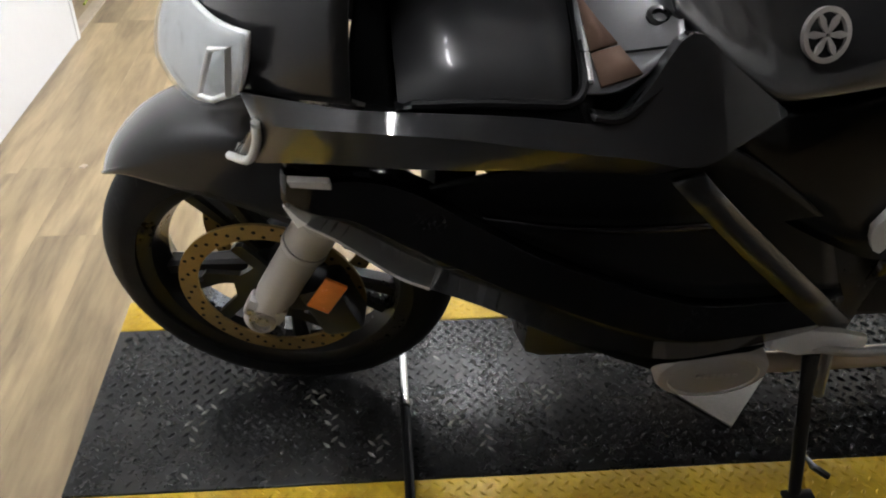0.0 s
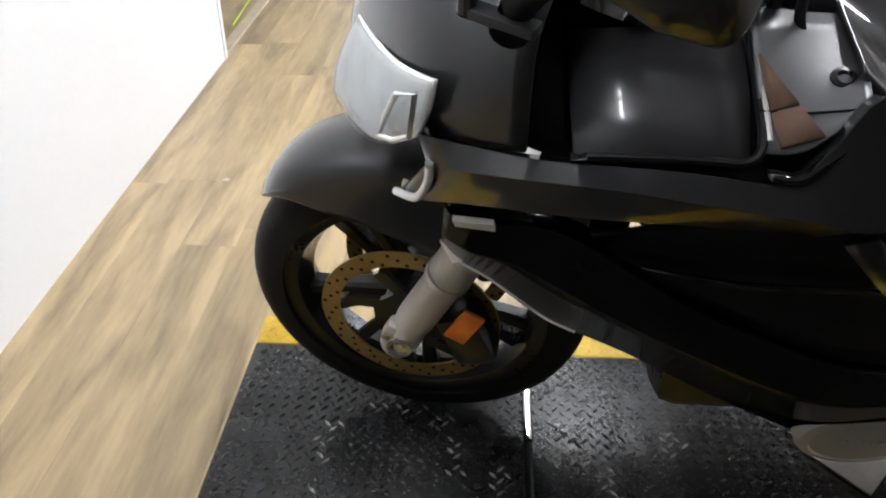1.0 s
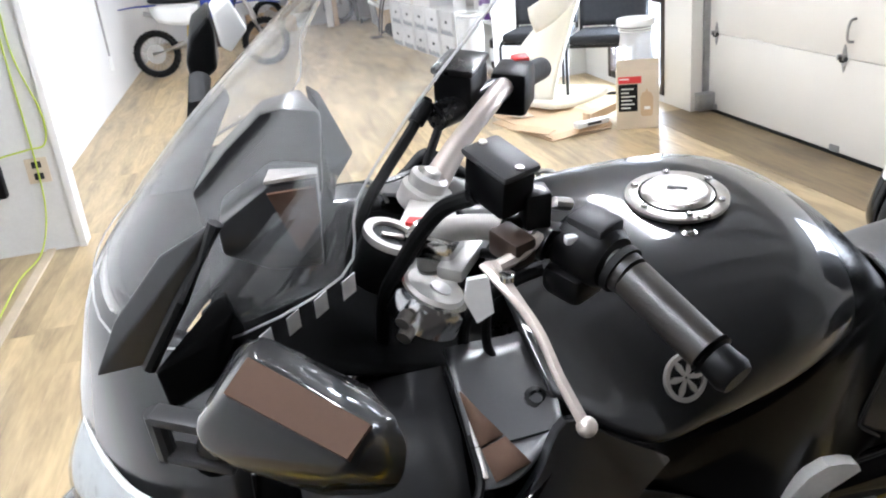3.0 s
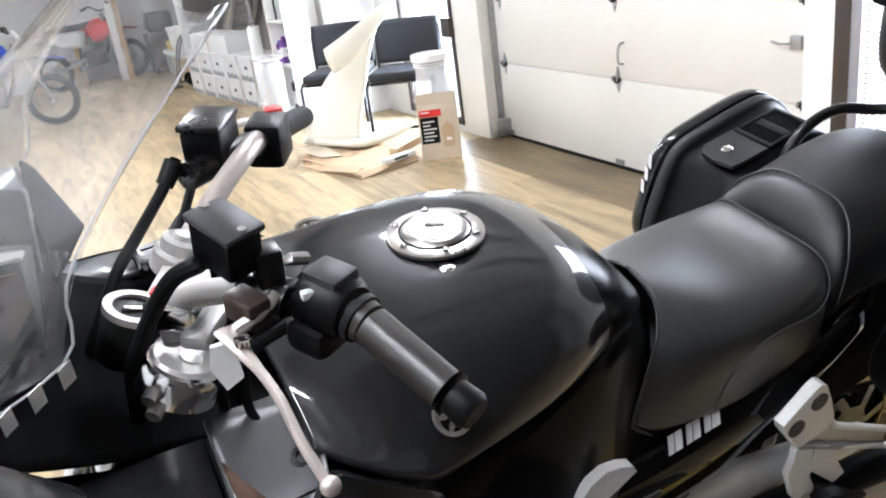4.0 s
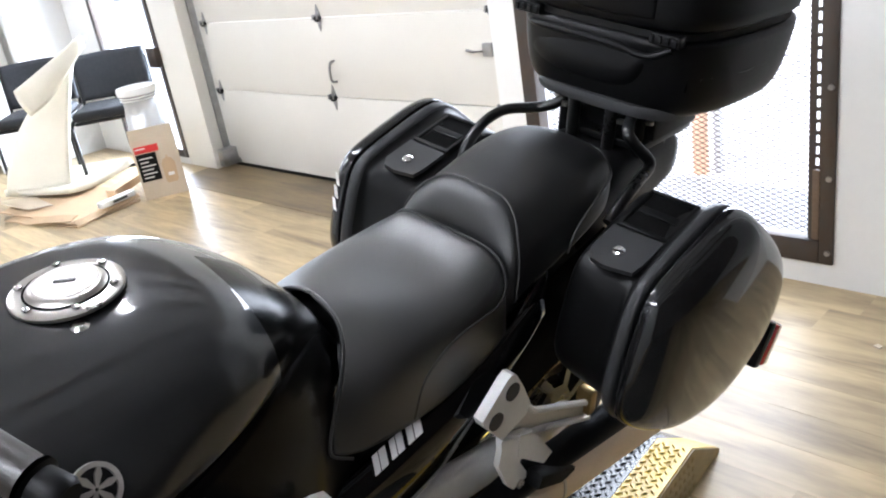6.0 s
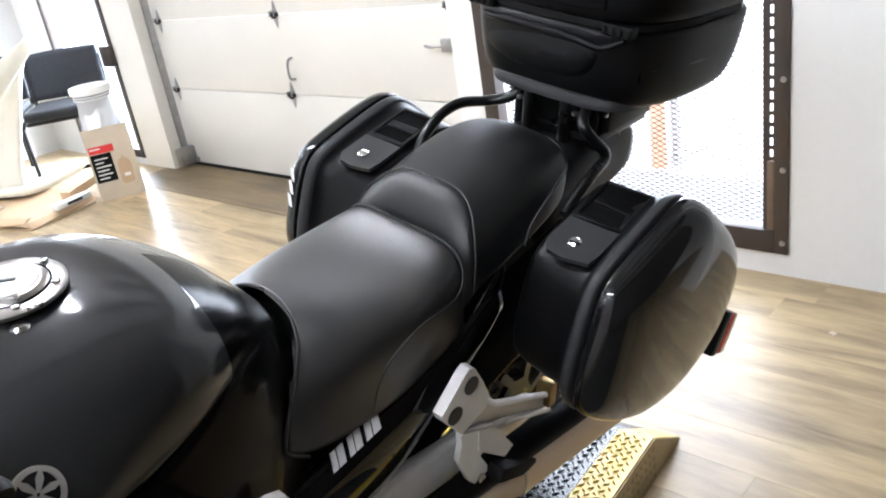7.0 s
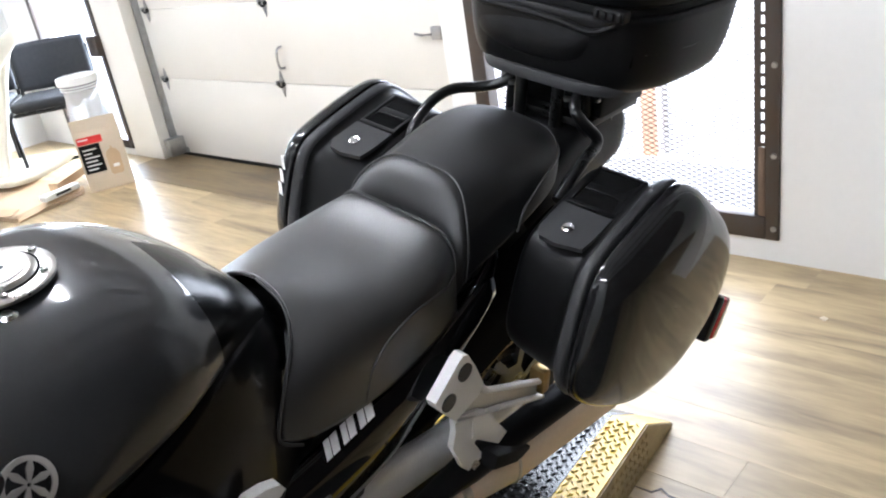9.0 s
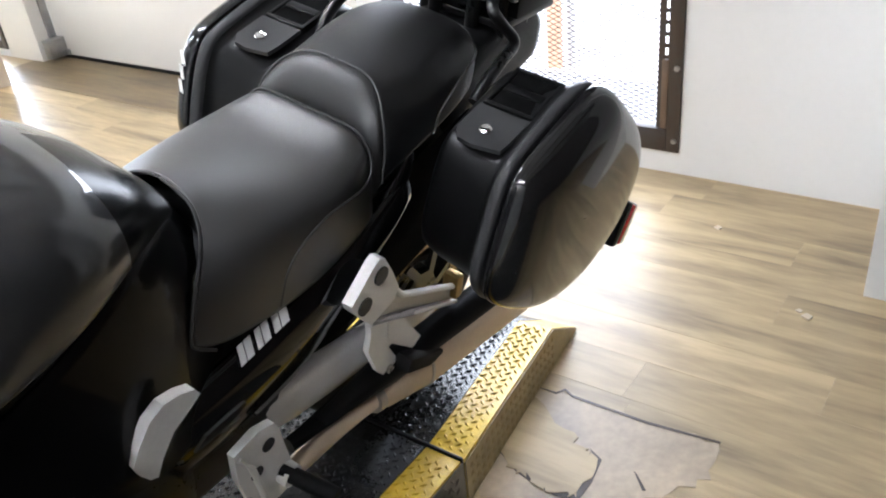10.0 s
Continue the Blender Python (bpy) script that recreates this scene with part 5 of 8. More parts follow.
def tail_and_rack():
    rows = []
    for x, w, z0, z1 in ((1.5, 0.125, 0.69, 0.78), (1.60, 0.12, 0.70, 0.825), (1.69, 0.112, 0.70, 0.845), (1.76, 0.104, 0.70, 0.852), (1.84, 0.096, 0.70, 0.85), (1.92, 0.09, 0.715, 0.845), (1.95, 0.085, 0.73, 0.82)):
        rows.append(superring(x, -0.01, (z0 + z1) / 2, w, (z1 - z0) / 2, 20, 4.0))
    part("tail_cowl", loft(B(), rows), PLASTIC, bike, "black tail cowl", sub=1)
    lamp = loft(B(), [superring(1.87, 0, 0.735, 0.085, 0.03, 16, 3), superring(1.952, 0, 0.745, 0.075, 0.026, 16, 3), superring(1.962, 0, 0.745, 0.06, 0.018, 16, 3)])
    part("tail_lamp", lamp, RED_LENS, bike, "red tail lamp", sub=1)
    rails = ([(1.80, -0.06, 0.91), (1.745, -0.085, 0.914), (1.70, -0.105, 0.913), (1.678, -0.122, 0.904), (1.69, -0.138, 0.88), (1.708, -0.152, 0.856), (1.70, -0.158, 0.842), (1.658, -0.165, 0.836), (1.60, -0.170, 0.814), (1.56, -0.172, 0.79)],
             [(1.80, 0.045, 0.92), (1.745, 0.062, 0.915), (1.722, 0.085, 0.895), (1.70, 0.115, 0.886), (1.664, 0.148, 0.884), (1.635, 0.162, 0.876), (1.60, 0.166, 0.862), (1.56, 0.164, 0.835), (1.54, 0.162, 0.80)])
    for k, pts in enumerate(rails):
        part("grab_rail", tube(B(), curve_pts(pts, 7), 0.0108, 14), BLACK_METAL, bike, "black tubular grab rail")
        f = 1 if k else -1
        for x, y in ((1.722, 0.042), (1.755, 0.085), (1.86, 0.075)):
            part("rack_post", tube(B(), [(x, f * y - 0.01, 0.82), (x, f * y - 0.01, 0.93)], 0.0125, 14), BLACK_METAL, bike, "black rack post")
        for x, y in ((1.722, 0.042), (1.755, 0.085)):
            part("rack_bolt", disc(B(), [(0.008, 0), (0.008, 0.006), (0.004, 0.007)], Matrix.Translation((x, f * (y + 0.022) - 0.01, 0.902)), 10), STEEL, bike, "small steel bolt")
    part("rack_bracket", box(B(), (1.73, -0.12, 0.85), (1.92, 0.05, 0.866), 0.004), BLACK_METAL, bike, "black rack carrier plate")
    part("rack_box", box(B(), (1.765, -0.125, 0.862), (1.93, 0.06, 0.925), 0.008), PLASTIC, bike, "black carrier box under the plate")
    plate = B()
    ring = []
    for k in range(48):
        a = 2 * math.pi * k / 48
        c, s = math.cos(a), math.sin(a)
        ring.append((1.83 + math.copysign(abs(c) ** 0.55, c) * 0.127, -0.015 + math.copysign(abs(s) ** 0.5, s) * 0.166))
    loft(plate, [[(1.83 + (x - 1.83) * k, -0.02 + (y + 0.02) * k, z) for x, y in ring] for k, z in ((0.93, 0.924), (0.985, 0.927), (1.0, 0.934), (1.0, 0.942), (0.985, 0.948), (0.93, 0.951))])
    part("luggage_rack", plate, PLASTIC_GREY, bike, "dark grey top case mounting plate")


tail_and_rack()


def top_case():
    root = holder("top_case", "black plastic top case mounted behind the seat", "luggage case", LEAN_M)
    CX, CY = 1.905, -0.012
    def ring(hx, hy, z, n=56, e=5.0, dx=0.0, up=0.0):
        out = []
        for k in range(n):
            a = 2 * math.pi * (k + 0.5) / n
            c, s = math.cos(a), math.sin(a)
            x = math.copysign(abs(c) ** (2 / e), c) * hx
            y = math.copysign(abs(s) ** (2 / e), s) * hy
            # the front face narrows and bows a little, the back is rounder
            y *= 1 - 0.17 * max(-x / hx, 0) ** 0.9 - 0.14 * max(x / hx, 0) ** 3
            x -= 0.012 * (1 - (y / hy) ** 2) * max(-x / hx, 0)
            out.append((CX + dx + x, CY + y, z + up * max(0, x / hx) ** 2))
        return out
    base = B()
    loft(base, [ring(0.14, 0.175, 0.926, up=0.03), ring(0.168, 0.207, 0.929, up=0.03), ring(0.182, 0.224, 0.943, up=0.026), ring(0.192, 0.233, 0.975, up=0.018), ring(0.199, 0.237, 1.015, up=0.008), ring(0.203, 0.239, 1.055), ring(0.205, 0.24, 1.076), ring(0.200, 0.235, 1.081)])
    part("base_shell", base, PLASTIC, root, "black grained lower shell", sub=1)
    part("gasket", loft(B(), [ring(0.196, 0.229, 1.079), ring(0.196, 0.229, 1.092)]), RUBBER, root, "dark rubber gasket")
    lid = B()
    loft(lid, [ring(0.200, 0.234, 1.089), ring(0.206, 0.24, 1.093), ring(0.208, 0.243, 1.14), ring(0.205, 0.24, 1.20), ring(0.193, 0.226, 1.255), ring(0.16, 0.19, 1.30), ring(0.09, 0.11, 1.318)])
    part("lid", lid, PLASTIC, root, "black grained lid", sub=1)

    def front_x(y, hx, hy):
        """Where the front face stands at y."""
        t = min(abs(y - CY) / (hy * 0.83), 0.995)
        return CX - hx * (1 - t**5) ** 0.2 - 0.012 * (1 - t * t)
    # sculpted pads: a proud lower pad with a ridge above it, and a pad on the lid
    def pad(name, outline, hx, hy, proud, label):
        rows = []
        for y, z0, z1 in outline:
            r = []
            for u in (0, 0.1, 0.3, 0.6, 0.85, 1):
                z = z0 + (z1 - z0) * u
                b = min(1.0, 3.2 * u * (1 - u) + 0.0)
                edge = min(1.0, 4 * min(abs(y - outline[0][0]), abs(y - outline[-1][0])) / 0.06)
                hx_ = hx * (0.955 + 0.045 * min(1, (z - 0.95) / 0.12))
                r.append((front_x(y, hx_, hy) + 0.003 - proud * b * edge, y, z))
            rows.append(r)
        return part(name, sheet(rows), PLASTIC, root, label, sub=2, solid=0.006)
    pad("front_pad", [(0.165, 0.995, 1.045), (0.14, 0.985, 1.05), (0.08, 0.981, 1.05), (0.0, 0.979, 1.05), (-0.06, 0.981, 1.05), (-0.085, 0.986, 1.05), (-0.108, 1.0, 1.05), (-0.125, 1.03, 1.05)], 0.201, 0.235, 0.013, "raised lower front pad")
    pad("lid_pad", [(0.16, 1.115, 1.2), (0.13, 1.112, 1.205), (0.0, 1.11, 1.21), (-0.10, 1.112, 1.205), (-0.13, 1.115, 1.2)], 0.2085, 0.243, 0.012, "raised lid pad")
    ridge = [(front_x(y, 0.2035, 0.238) - 0.004, y, z) for y, z in ((0.178, 1.05), (0.13, 1.058), (0.06, 1.061), (-0.02, 1.06), (-0.08, 1.056), (-0.11, 1.05), (-0.135, 1.051), (-0.165, 1.066))]
    part("front_ridge", tube(B(), curve_pts(ridge, 6), 0.006, 10), PLASTIC, root, "raised ridge above the front pad")
    for y in (-0.155, 0.14):
        hb = B()
        box(hb, (1.69, y - 0.03, 1.073), (1.715, y + 0.03, 1.094), 0.004)
        for k in range(4):
            box(hb, (1.687, y - 0.026 + 0.015 * k, 1.077), (1.692, y - 0.018 + 0.015 * k, 1.09), 0.001)
        part("hinge_block", hb, PLASTIC, root, "ribbed hinge block")
    for f in (1, -1):
        side = [p for p in ring(0.1985, 0.2335, 1.012, 112) if (p[1] - CY) * f > 0.19 and 1.75 < p[0] < 2.06]
        side.sort()
        part("side_seam", tube(B(), side[::3], 0.0022, 6), PLASTIC_GREY, root)
    part("corner_groove", tube(B(), [(front_x(-0.186, 0.2, 0.235), -0.187, 0.99), (front_x(-0.187, 0.203, 0.238), -0.1885, 1.04), (front_x(-0.188, 0.205, 0.239), -0.189, 1.072)], 0.0025, 6), BLACK_AND_SHADE, root, "dark corner groove")
    return root


top_case()


def side_case(f):
    root = holder("side_case", "dark grey hard pannier with black base and key latch", "luggage case", LEAN_M, "side cases")
    core = [(1.347, 0.60), (1.348, 0.645), (1.362, 0.70), (1.379, 0.762), (1.397, 0.796), (1.425, 0.813), (1.50, 0.836), (1.575, 0.857), (1.625, 0.866), (1.66, 0.855), (1.71, 0.812), (1.762, 0.768), (1.812, 0.715), (1.85, 0.662), (1.866, 0.61), (1.858, 0.555), (1.832, 0.506), (1.778, 0.47), (1.69, 0.446), (1.60, 0.448), (1.50, 0.474), (1.43, 0.517), (1.375, 0.56)]
    dy = 0.0 if f > 0 else -0.02
    cx, cz = 1.62, 0.655
    def ring(k, y, dz=0.0, dx=0.0, kx=None):
        out, m = [], min(1.0, max(0.0, (1 - k) * 2.2)) if y < -0.345 else 0.0
        for x, z in core:
            a = math.atan2((z - cz) / 0.2, (x - cx) / 0.25)
            x, z = x + (cx + 0.235 * math.cos(a) - x) * m, z + (cz + 0.19 * math.sin(a) - z) * m
            out.append((cx + (x - cx) * (kx or k) + dx, f * (y + dy * -1), cz + (z - cz) * k + dz))
        return out
    base = B()
    loft(base, [ring(0.80, -0.185, 0.0, 0.01), ring(0.86, -0.192, 0.0, 0.008), ring(0.885, -0.225, -0.002, 0.006), ring(0.905, -0.30, -0.002, 0.004), ring(0.925, -0.314), ring(0.965, -0.322), ring(0.985, -0.328), ring(0.985, -0.341), ring(0.96, -0.343)])
    part("base_shell", base, PLASTIC, root, "black base shell", sub=2)
    rim = B()
    loft(rim, [ring(0.955, -0.3175), ring(0.975, -0.3195), ring(0.995, -0.3275), ring(0.999, -0.334), ring(0.997, -0.341), ring(0.97, -0.3425)])
    part("rim", rim, PLASTIC_GREY, root, "dark grey rim along the seam", sub=1)
    part("gasket", loft(B(), [ring(0.972, -0.340), ring(0.972, -0.349)]), BLACK_AND_SHADE, root, "dark seam strip", sub=1)
    lid = B()
    loft(lid, [ring(0.965, -0.347), ring(0.992, -0.3475), ring(1.0, -0.351), ring(1.003, -0.359), ring(0.998, -0.369), ring(0.982, -0.380), ring(0.945, -0.393), ring(0.88, -0.4045), ring(0.78, -0.412), ring(0.6, -0.417), ring(0.35, -0.4195), ring(0.12, -0.420)])
    part("lid", lid, CASE_PAINT, root, "glossy dark grey lid", sub=2)
    # latch, handle recess and its frame lie on the top, which rises to the rear
    top = frame_at((1.43, f * (-0.255 - dy), 0.7935), (1, 0, 0.235), (0, 1, 0))
    g = 1 if f > 0 else -1
    lt = prism(B(), [(0.005, -0.046), (0.03, -0.05), (0.09, -0.05), (0.09, 0.045), (0.02, 0.045), (0.0, 0.03), (-0.004, 0.0)], 0.008, top)
    latch = part("latch_plate", soften(lt, 0.003), PLASTIC_GREY, root, "dark grey latch plate")
    part("key_button", disc(B(), [(0.011, 0.006), (0.011, 0.011), (0.008, 0.0135), (0.004, 0.012)], top @ Matrix.Translation((0.036, 0, 0)), 20), CHROME, latch, "chrome key button")
    hd = B()
    for a, b in (((0.10, -0.05), (0.2, -0.042)), ((0.10, 0.036), (0.2, 0.044)), ((0.095, -0.05), (0.104, 0.044)), ((0.196, -0.05), (0.204, 0.044))):
        box(hd, (a[0], a[1], -0.006), (b[0], b[1], 0.0085), 0.002, top)
    part("handle_surround", hd, PLASTIC, root, "black handle recess surround")
    # A nearly flat black plate paints the shade of a deep recess.
    part("handle_recess_shade", box(B(), (0.104, -0.042, -0.006), (0.196, 0.036, 0.005), 0.001, top), BLACK_AND_SHADE, root, "near-black plate painted as a shaded handle recess")
    part("carry_handle", box(B(), (0.14, -0.04, -0.003), (0.158, 0.034, 0.008), 0.002, top), PLASTIC, root, "black folding handle")
    part("lower_strip", tube(B(), curve_pts([(1.505, f * (-0.4065 - dy), 0.555), (1.56, f * (-0.4105 - dy), 0.549), (1.62, f * (-0.411 - dy), 0.546), (1.69, f * (-0.4095 - dy), 0.55)], 6), [0.001] * 3 + [0.0036] * 13 + [0.001] * 3, 8), CAST, root, "thin silver lower strip")
    rm = Matrix.Translation((1.852, f * (-0.372 - dy), 0.482)) @ Matrix.Rotation(radians(25), 4, "Y")
    r = part("rear_reflector", box(B(), (-0.004, -0.032, -0.045), (0.034, 0.014, 0.045), 0.005, rm), RED_LENS, root, "red rear reflector")
    part("reflector_base", box(B(), (-0.03, -0.03, -0.05), (-0.003, 0.016, 0.05), 0.006, rm), PLASTIC, r, "black reflector housing")
    # plain slanting marks near the front edge of the far case
    for k in range(3 if f < 0 else 0):
        mk = B()
        prism(mk, [(0, 0), (0.012, 0), (0.02, 0.024), (0.008, 0.024)], 0.001, frame_at((1.358 + 0.006 * k, f * (-0.357 - dy), 0.695 + 0.026 * k), (0.25, -f, 0), (0.1, 0, 1)))
        part("lid_mark", mk, WHITE_MARK, root)
    return root


side_case(1)
side_case(-1)


def hull(pts, soft=0.004):
    """A faceted body round a few corners, with softened edges."""
    bm = B()
    for p in pts:
        bm.verts.new(p)
    bmesh.ops.convex_hull(bm, input=bm.verts)
    bmesh.ops.delete(bm, geom=[v for v in bm.verts if not v.link_faces], context="VERTS")
    bmesh.ops.dissolve_limit(bm, angle_limit=radians(5), verts=bm.verts, edges=bm.edges)
    return soften(bm, soft, 3, 12)


def bars():
    # triple clamp and steering head
    tc = B()
    for s, c in ((-1, (0.368, -0.134, 0.996)), (1, (0.412, 0.075, 0.985))):
        disc(tc, [(0.03, -0.012), (0.034, -0.008), (0.034, 0.014), (0.03, 0.018)], Matrix.Translation(c) @ Matrix.Rotation(radians(26), 4, "Y"), 28)
    loft(tc, [[(0.352, -0.134, 0.985), (0.4, -0.126, 0.98), (0.4, -0.126, 0.996), (0.352, -0.134, 1.002)],
              [(0.36, -0.03, 1.0), (0.43, -0.02, 0.99), (0.43, -0.02, 1.01), (0.36, -0.03, 1.022)],
              [(0.4, 0.08, 0.975), (0.445, 0.085, 0.965), (0.445, 0.085, 0.985), (0.4, 0.08, 0.995)]])
    part("triple_clamp", tc, SILVER, bike, "cast aluminium triple clamp")
    for c in ((0.372, -0.138, 0.994), (0.416, 0.075, 1.005)):
        m = Matrix.Translation(c) @ Matrix.Rotation(radians(26), 4, "Y")
        ft = part("fork_cap", disc(B(), [(0.024, -0.005), (0.024, 0.012), (0.018, 0.016), (0.012, 0.012), (0.011, 0.02), (0.006, 0.022)], m, 24), ALU, bike, "machined fork cap")
    ig = Matrix.Translation((0.345, -0.068, 1.03)) @ Matrix.Rotation(radians(22), 4, "Y")
    sw = B()
    disc(sw, [(0.03, -0.05), (0.031, 0.0), (0.028, 0.006), (0.022, 0.004)], ig, 28)
    s = part("ignition_switch", sw, PLASTIC, bike, "black ignition switch housing")
    rg = B()
    lathe(rg, [(0.023, 0.002), (0.032, 0.002), (0.032, 0.009), (0.023, 0.009), (0.023, 0.002)], ig, 32)
    part("ignition_ring", rg, SILVER, s, "silver ignition ring")
    part("key_slot", box(B(), (-0.012, -0.003, 0.004), (0.012, 0.003, 0.008), 0.001, ig), STEEL, s)
    part("red_tag", soften(prism(B(), [(-0.013, -0.006), (0.008, -0.007), (0.015, 0.0), (0.007, 0.007), (-0.012, 0.005)], 0.005, Matrix.Translation((0.377, -0.062, 1.04)) @ Matrix.Rotation(radians(-30), 4, "Z")), 0.002), RED, bike, "small red tag on the bars")
    clip = B()
    disc(clip, [(0.036, -0.03), (0.04, -0.026), (0.04, 0.0), (0.036, 0.006), (0.03, 0.006), (0.029, -0.004), (0.012, -0.004)], Matrix.Translation((0.372, -0.139, 1.004)) @ Matrix.Rotation(radians(26), 4, "Y"), 32)
    cb = part("clip_on_clamp", clip, CHROME, bike, "polished clip-on bar clamp")
    for dz in (0.0, 0.018):
        part("pinch_bolt", tube(B(), [(0.340, -0.168, 0.992 + dz), (0.332, -0.178, 0.99 + dz)], 0.0075, 12), STEEL, cb, "pinch bolt")
    part("clamp_bridge", box(B(), (-0.05, -0.014, -0.008), (0.05, 0.014, 0.008), 0.005, Matrix.Translation((0.412, -0.13, 1.048)) @ Matrix.Rotation(radians(52), 4, "Z")), ALU, bike, "cast aluminium bar bridge")
    part("clamp_bracket", soften(prism(B(), [(0, 0), (0.02, 0.003), (0.024, -0.034), (0.008, -0.044), (-0.003, -0.02)], 0.008, frame_at((0.393, -0.19, 1.058), (1, -0.2, 0), (0, 0.2, 1))), 0.002), CAST, bike, "small cast bracket with a bolt hole")

    # left handlebar
    lb = [(0.372, -0.131, 1.03), (0.373, -0.128, 1.055), (0.385, -0.135, 1.075), (0.42, -0.165, 1.092), (0.47, -0.21, 1.1), (0.505, -0.25, 1.094), (0.51, -0.262, 1.0905)]
    part("handlebar", tube(B(), curve_pts(lb, 6), 0.0125, 14), SILVER, bike, "silver left handlebar tube")
    cl = B()
    box(cl, (-0.026, -0.018, -0.014), (0.026, 0.018, 0.014), 0.006, Matrix.Translation((0.378, -0.13, 1.062)) @ Matrix.Rotation(radians(-40), 4, "Z"))
    part("bar_clamp", cl, CHROME, bike, "polished bar clamp")
    gp = [(0.508, -0.257, 1.092), (0.514, -0.27, 1.089), (0.545, -0.352, 1.066)]
    gr = B()
    tube(gr, [gp[0], gp[1]], [0.0205, 0.0185], 24)
    tube(gr, [gp[1], gp[2]], [0.0182, 0.0178], 24)
    g = part("hand_grip", gr, GRIP, bike, "smooth black rubber grip")
    part("grip_collar", tube(B(), [gp[0], Vector(gp[0]).lerp(Vector(gp[1]), 0.5)], 0.0225, 24), RUBBER, g, "raised grip collar")
    we = B()
    d = (Vector(gp[2]) - Vector(gp[1])).normalized()
    e = Vector(gp[2])
    tube(we, [e, e + d * 0.004, e + d * 0.006, e + d * 0.024, e + d * 0.03], [0.0195, 0.0195, 0.0155, 0.017, 0.014], 20)
    part("bar_end", we, PLASTIC, bike, "black bar end weight")
    swb = B()
    sa_, sb_ = Vector((0.484, -0.205, 1.096)), Vector((0.507, -0.252, 1.092))
    tube(swb, [sa_, sa_.lerp(sb_, 0.12), sa_.lerp(sb_, 0.8), sb_], [0.024, 0.03, 0.03, 0.024], 20)
    box(swb, (-0.024, -0.022, -0.03), (0.02, 0.022, 0.0), 0.009, Matrix.Translation((0.482, -0.232, 1.082)) @ Matrix.Rotation(radians(-62), 4, "Z"))
    sb = part("switch_block", swb, PLASTIC, bike, "black left switch block")
    part("switch_button", box(B(), (-0.006, -0.004, -0.004), (0.006, 0.004, 0.004), 0.002, Matrix.Translation((0.474, -0.236, 1.113))), WHITE_PLASTIC, sb, "small pale button")
    part("switch_slider", box(B(), (-0.02, -0.017, -0.008), (0.02, 0.017, 0.01), 0.005, Matrix.Translation((0.498, -0.228, 1.117)) @ Matrix.Rotation(radians(-62), 4, "Z")), PLASTIC_GREY, sb, "grey switch cap")
    part("horn_button", box(B(), (-0.012, -0.008, -0.008), (0.012, 0.008, 0.008), 0.003, Matrix.Translation((0.465, -0.215, 1.108)) @ Matrix.Rotation(radians(-30), 4, "Z")), PLASTIC, sb)
    part("cable_clip", tube(B(), [(0.452, -0.19, 1.12), (0.475, -0.195, 1.125), (0.49, -0.19, 1.118)], 0.006, 8), STEEL, sb, "bright cable clip")
    # clutch reservoir
    rs = Matrix.Translation((0.424, -0.192, 1.158)) @ Matrix.Rotation(radians(-68), 4, "Z") @ Matrix.Rotation(radians(6), 4, "Y")
    cr = part("clutch_reservoir", box(B(), (-0.027, -0.018, -0.024), (0.027, 0.018, 0.016), 0.005, rs), PLASTIC, bike, "black clutch fluid reservoir")
    part("reservoir_lid", box(B(), (-0.03, -0.0205, 0.015), (0.03, 0.0205, 0.023), 0.004, rs), PLASTIC_GREY, cr, "black reservoir lid")
    for x in (-0.024, 0.024):
        part("lid_screw", disc(B(), [(0.004, 0.023), (0.004, 0.0245)], rs @ Matrix.Translation((x, 0, 0)), 8), STEEL, cr)
    mc = B()
    tube(mc, [(0.43, -0.19, 1.108), (0.46, -0.22, 1.10)], 0.016, 14)
    box(mc, (-0.012, -0.012, -0.02), (0.012, 0.012, 0.02), 0.004, Matrix.Translation((0.452, -0.205, 1.13)))
    part("master_cylinder", mc, BLACK_METAL, bike, "black clutch master cylinder")
    part("lever_holder", box(B(), (-0.019, -0.012, -0.013), (0.019, 0.012, 0.013), 0.004, Matrix.Translation((0.426, -0.222, 1.108)) @ Matrix.Rotation(radians(-68), 4, "Z")), BRONZE_DARK, bike, "dark brown lever holder")
    lv = B()
    path = curve_pts([(0.404, -0.232, 1.10), (0.408, -0.252, 1.094), (0.416, -0.28, 1.086), (0.4215, -0.31, 1.078), (0.4235, -0.345, 1.066), (0.430, -0.378, 1.05)], 6)
    n = len(path)
    rings = []
    for k, p in enumerate(path):
        w = 0.0042 + 0.0075 * max(0, 1 - 2.6 * k / n)
        a, b_ = path[max(k - 1, 0)], path[min(k + 1, n - 1)]
        d = (b_ - a).normalized()
        u = d.cross(Vector((0.2, 0, 1))).normalized()
        v = d.cross(u)
        rings.append([p + u * w * c + v * 0.0042 * s_ for c, s_ in ((1, 0.3), (0.6, 1), (-0.6, 1), (-1, 0.3), (-1, -0.3), (-0.6, -1), (0.6, -1), (1, -0.3))])
    loft(lv, rings)
    lever = part("clutch_lever", lv, LEVER, bike, "silver curved clutch lever")
    ball = B()
    bmesh.ops.create_uvsphere(ball, u_segments=18, v_segments=12, radius=0.0082, matrix=Matrix.Translation((0.432, -0.381, 1.047)))
    part("lever_ball", ball, LEVER, lever, "round lever tip")
    part("pivot_bolt", disc(B(), [(0.007, 0), (0.007, 0.005), (0.004, 0.006)], Matrix.Translation((0.411, -0.254, 1.098)), 12), CHROME, lever)
    part("lever_strap", tube(B(), curve_pts([(0.404, -0.24, 1.1), (0.43, -0.236, 1.108), (0.45, -0.222, 1.112)], 5), 0.006, 8), LEVER, lever, "worn lever pivot arm")

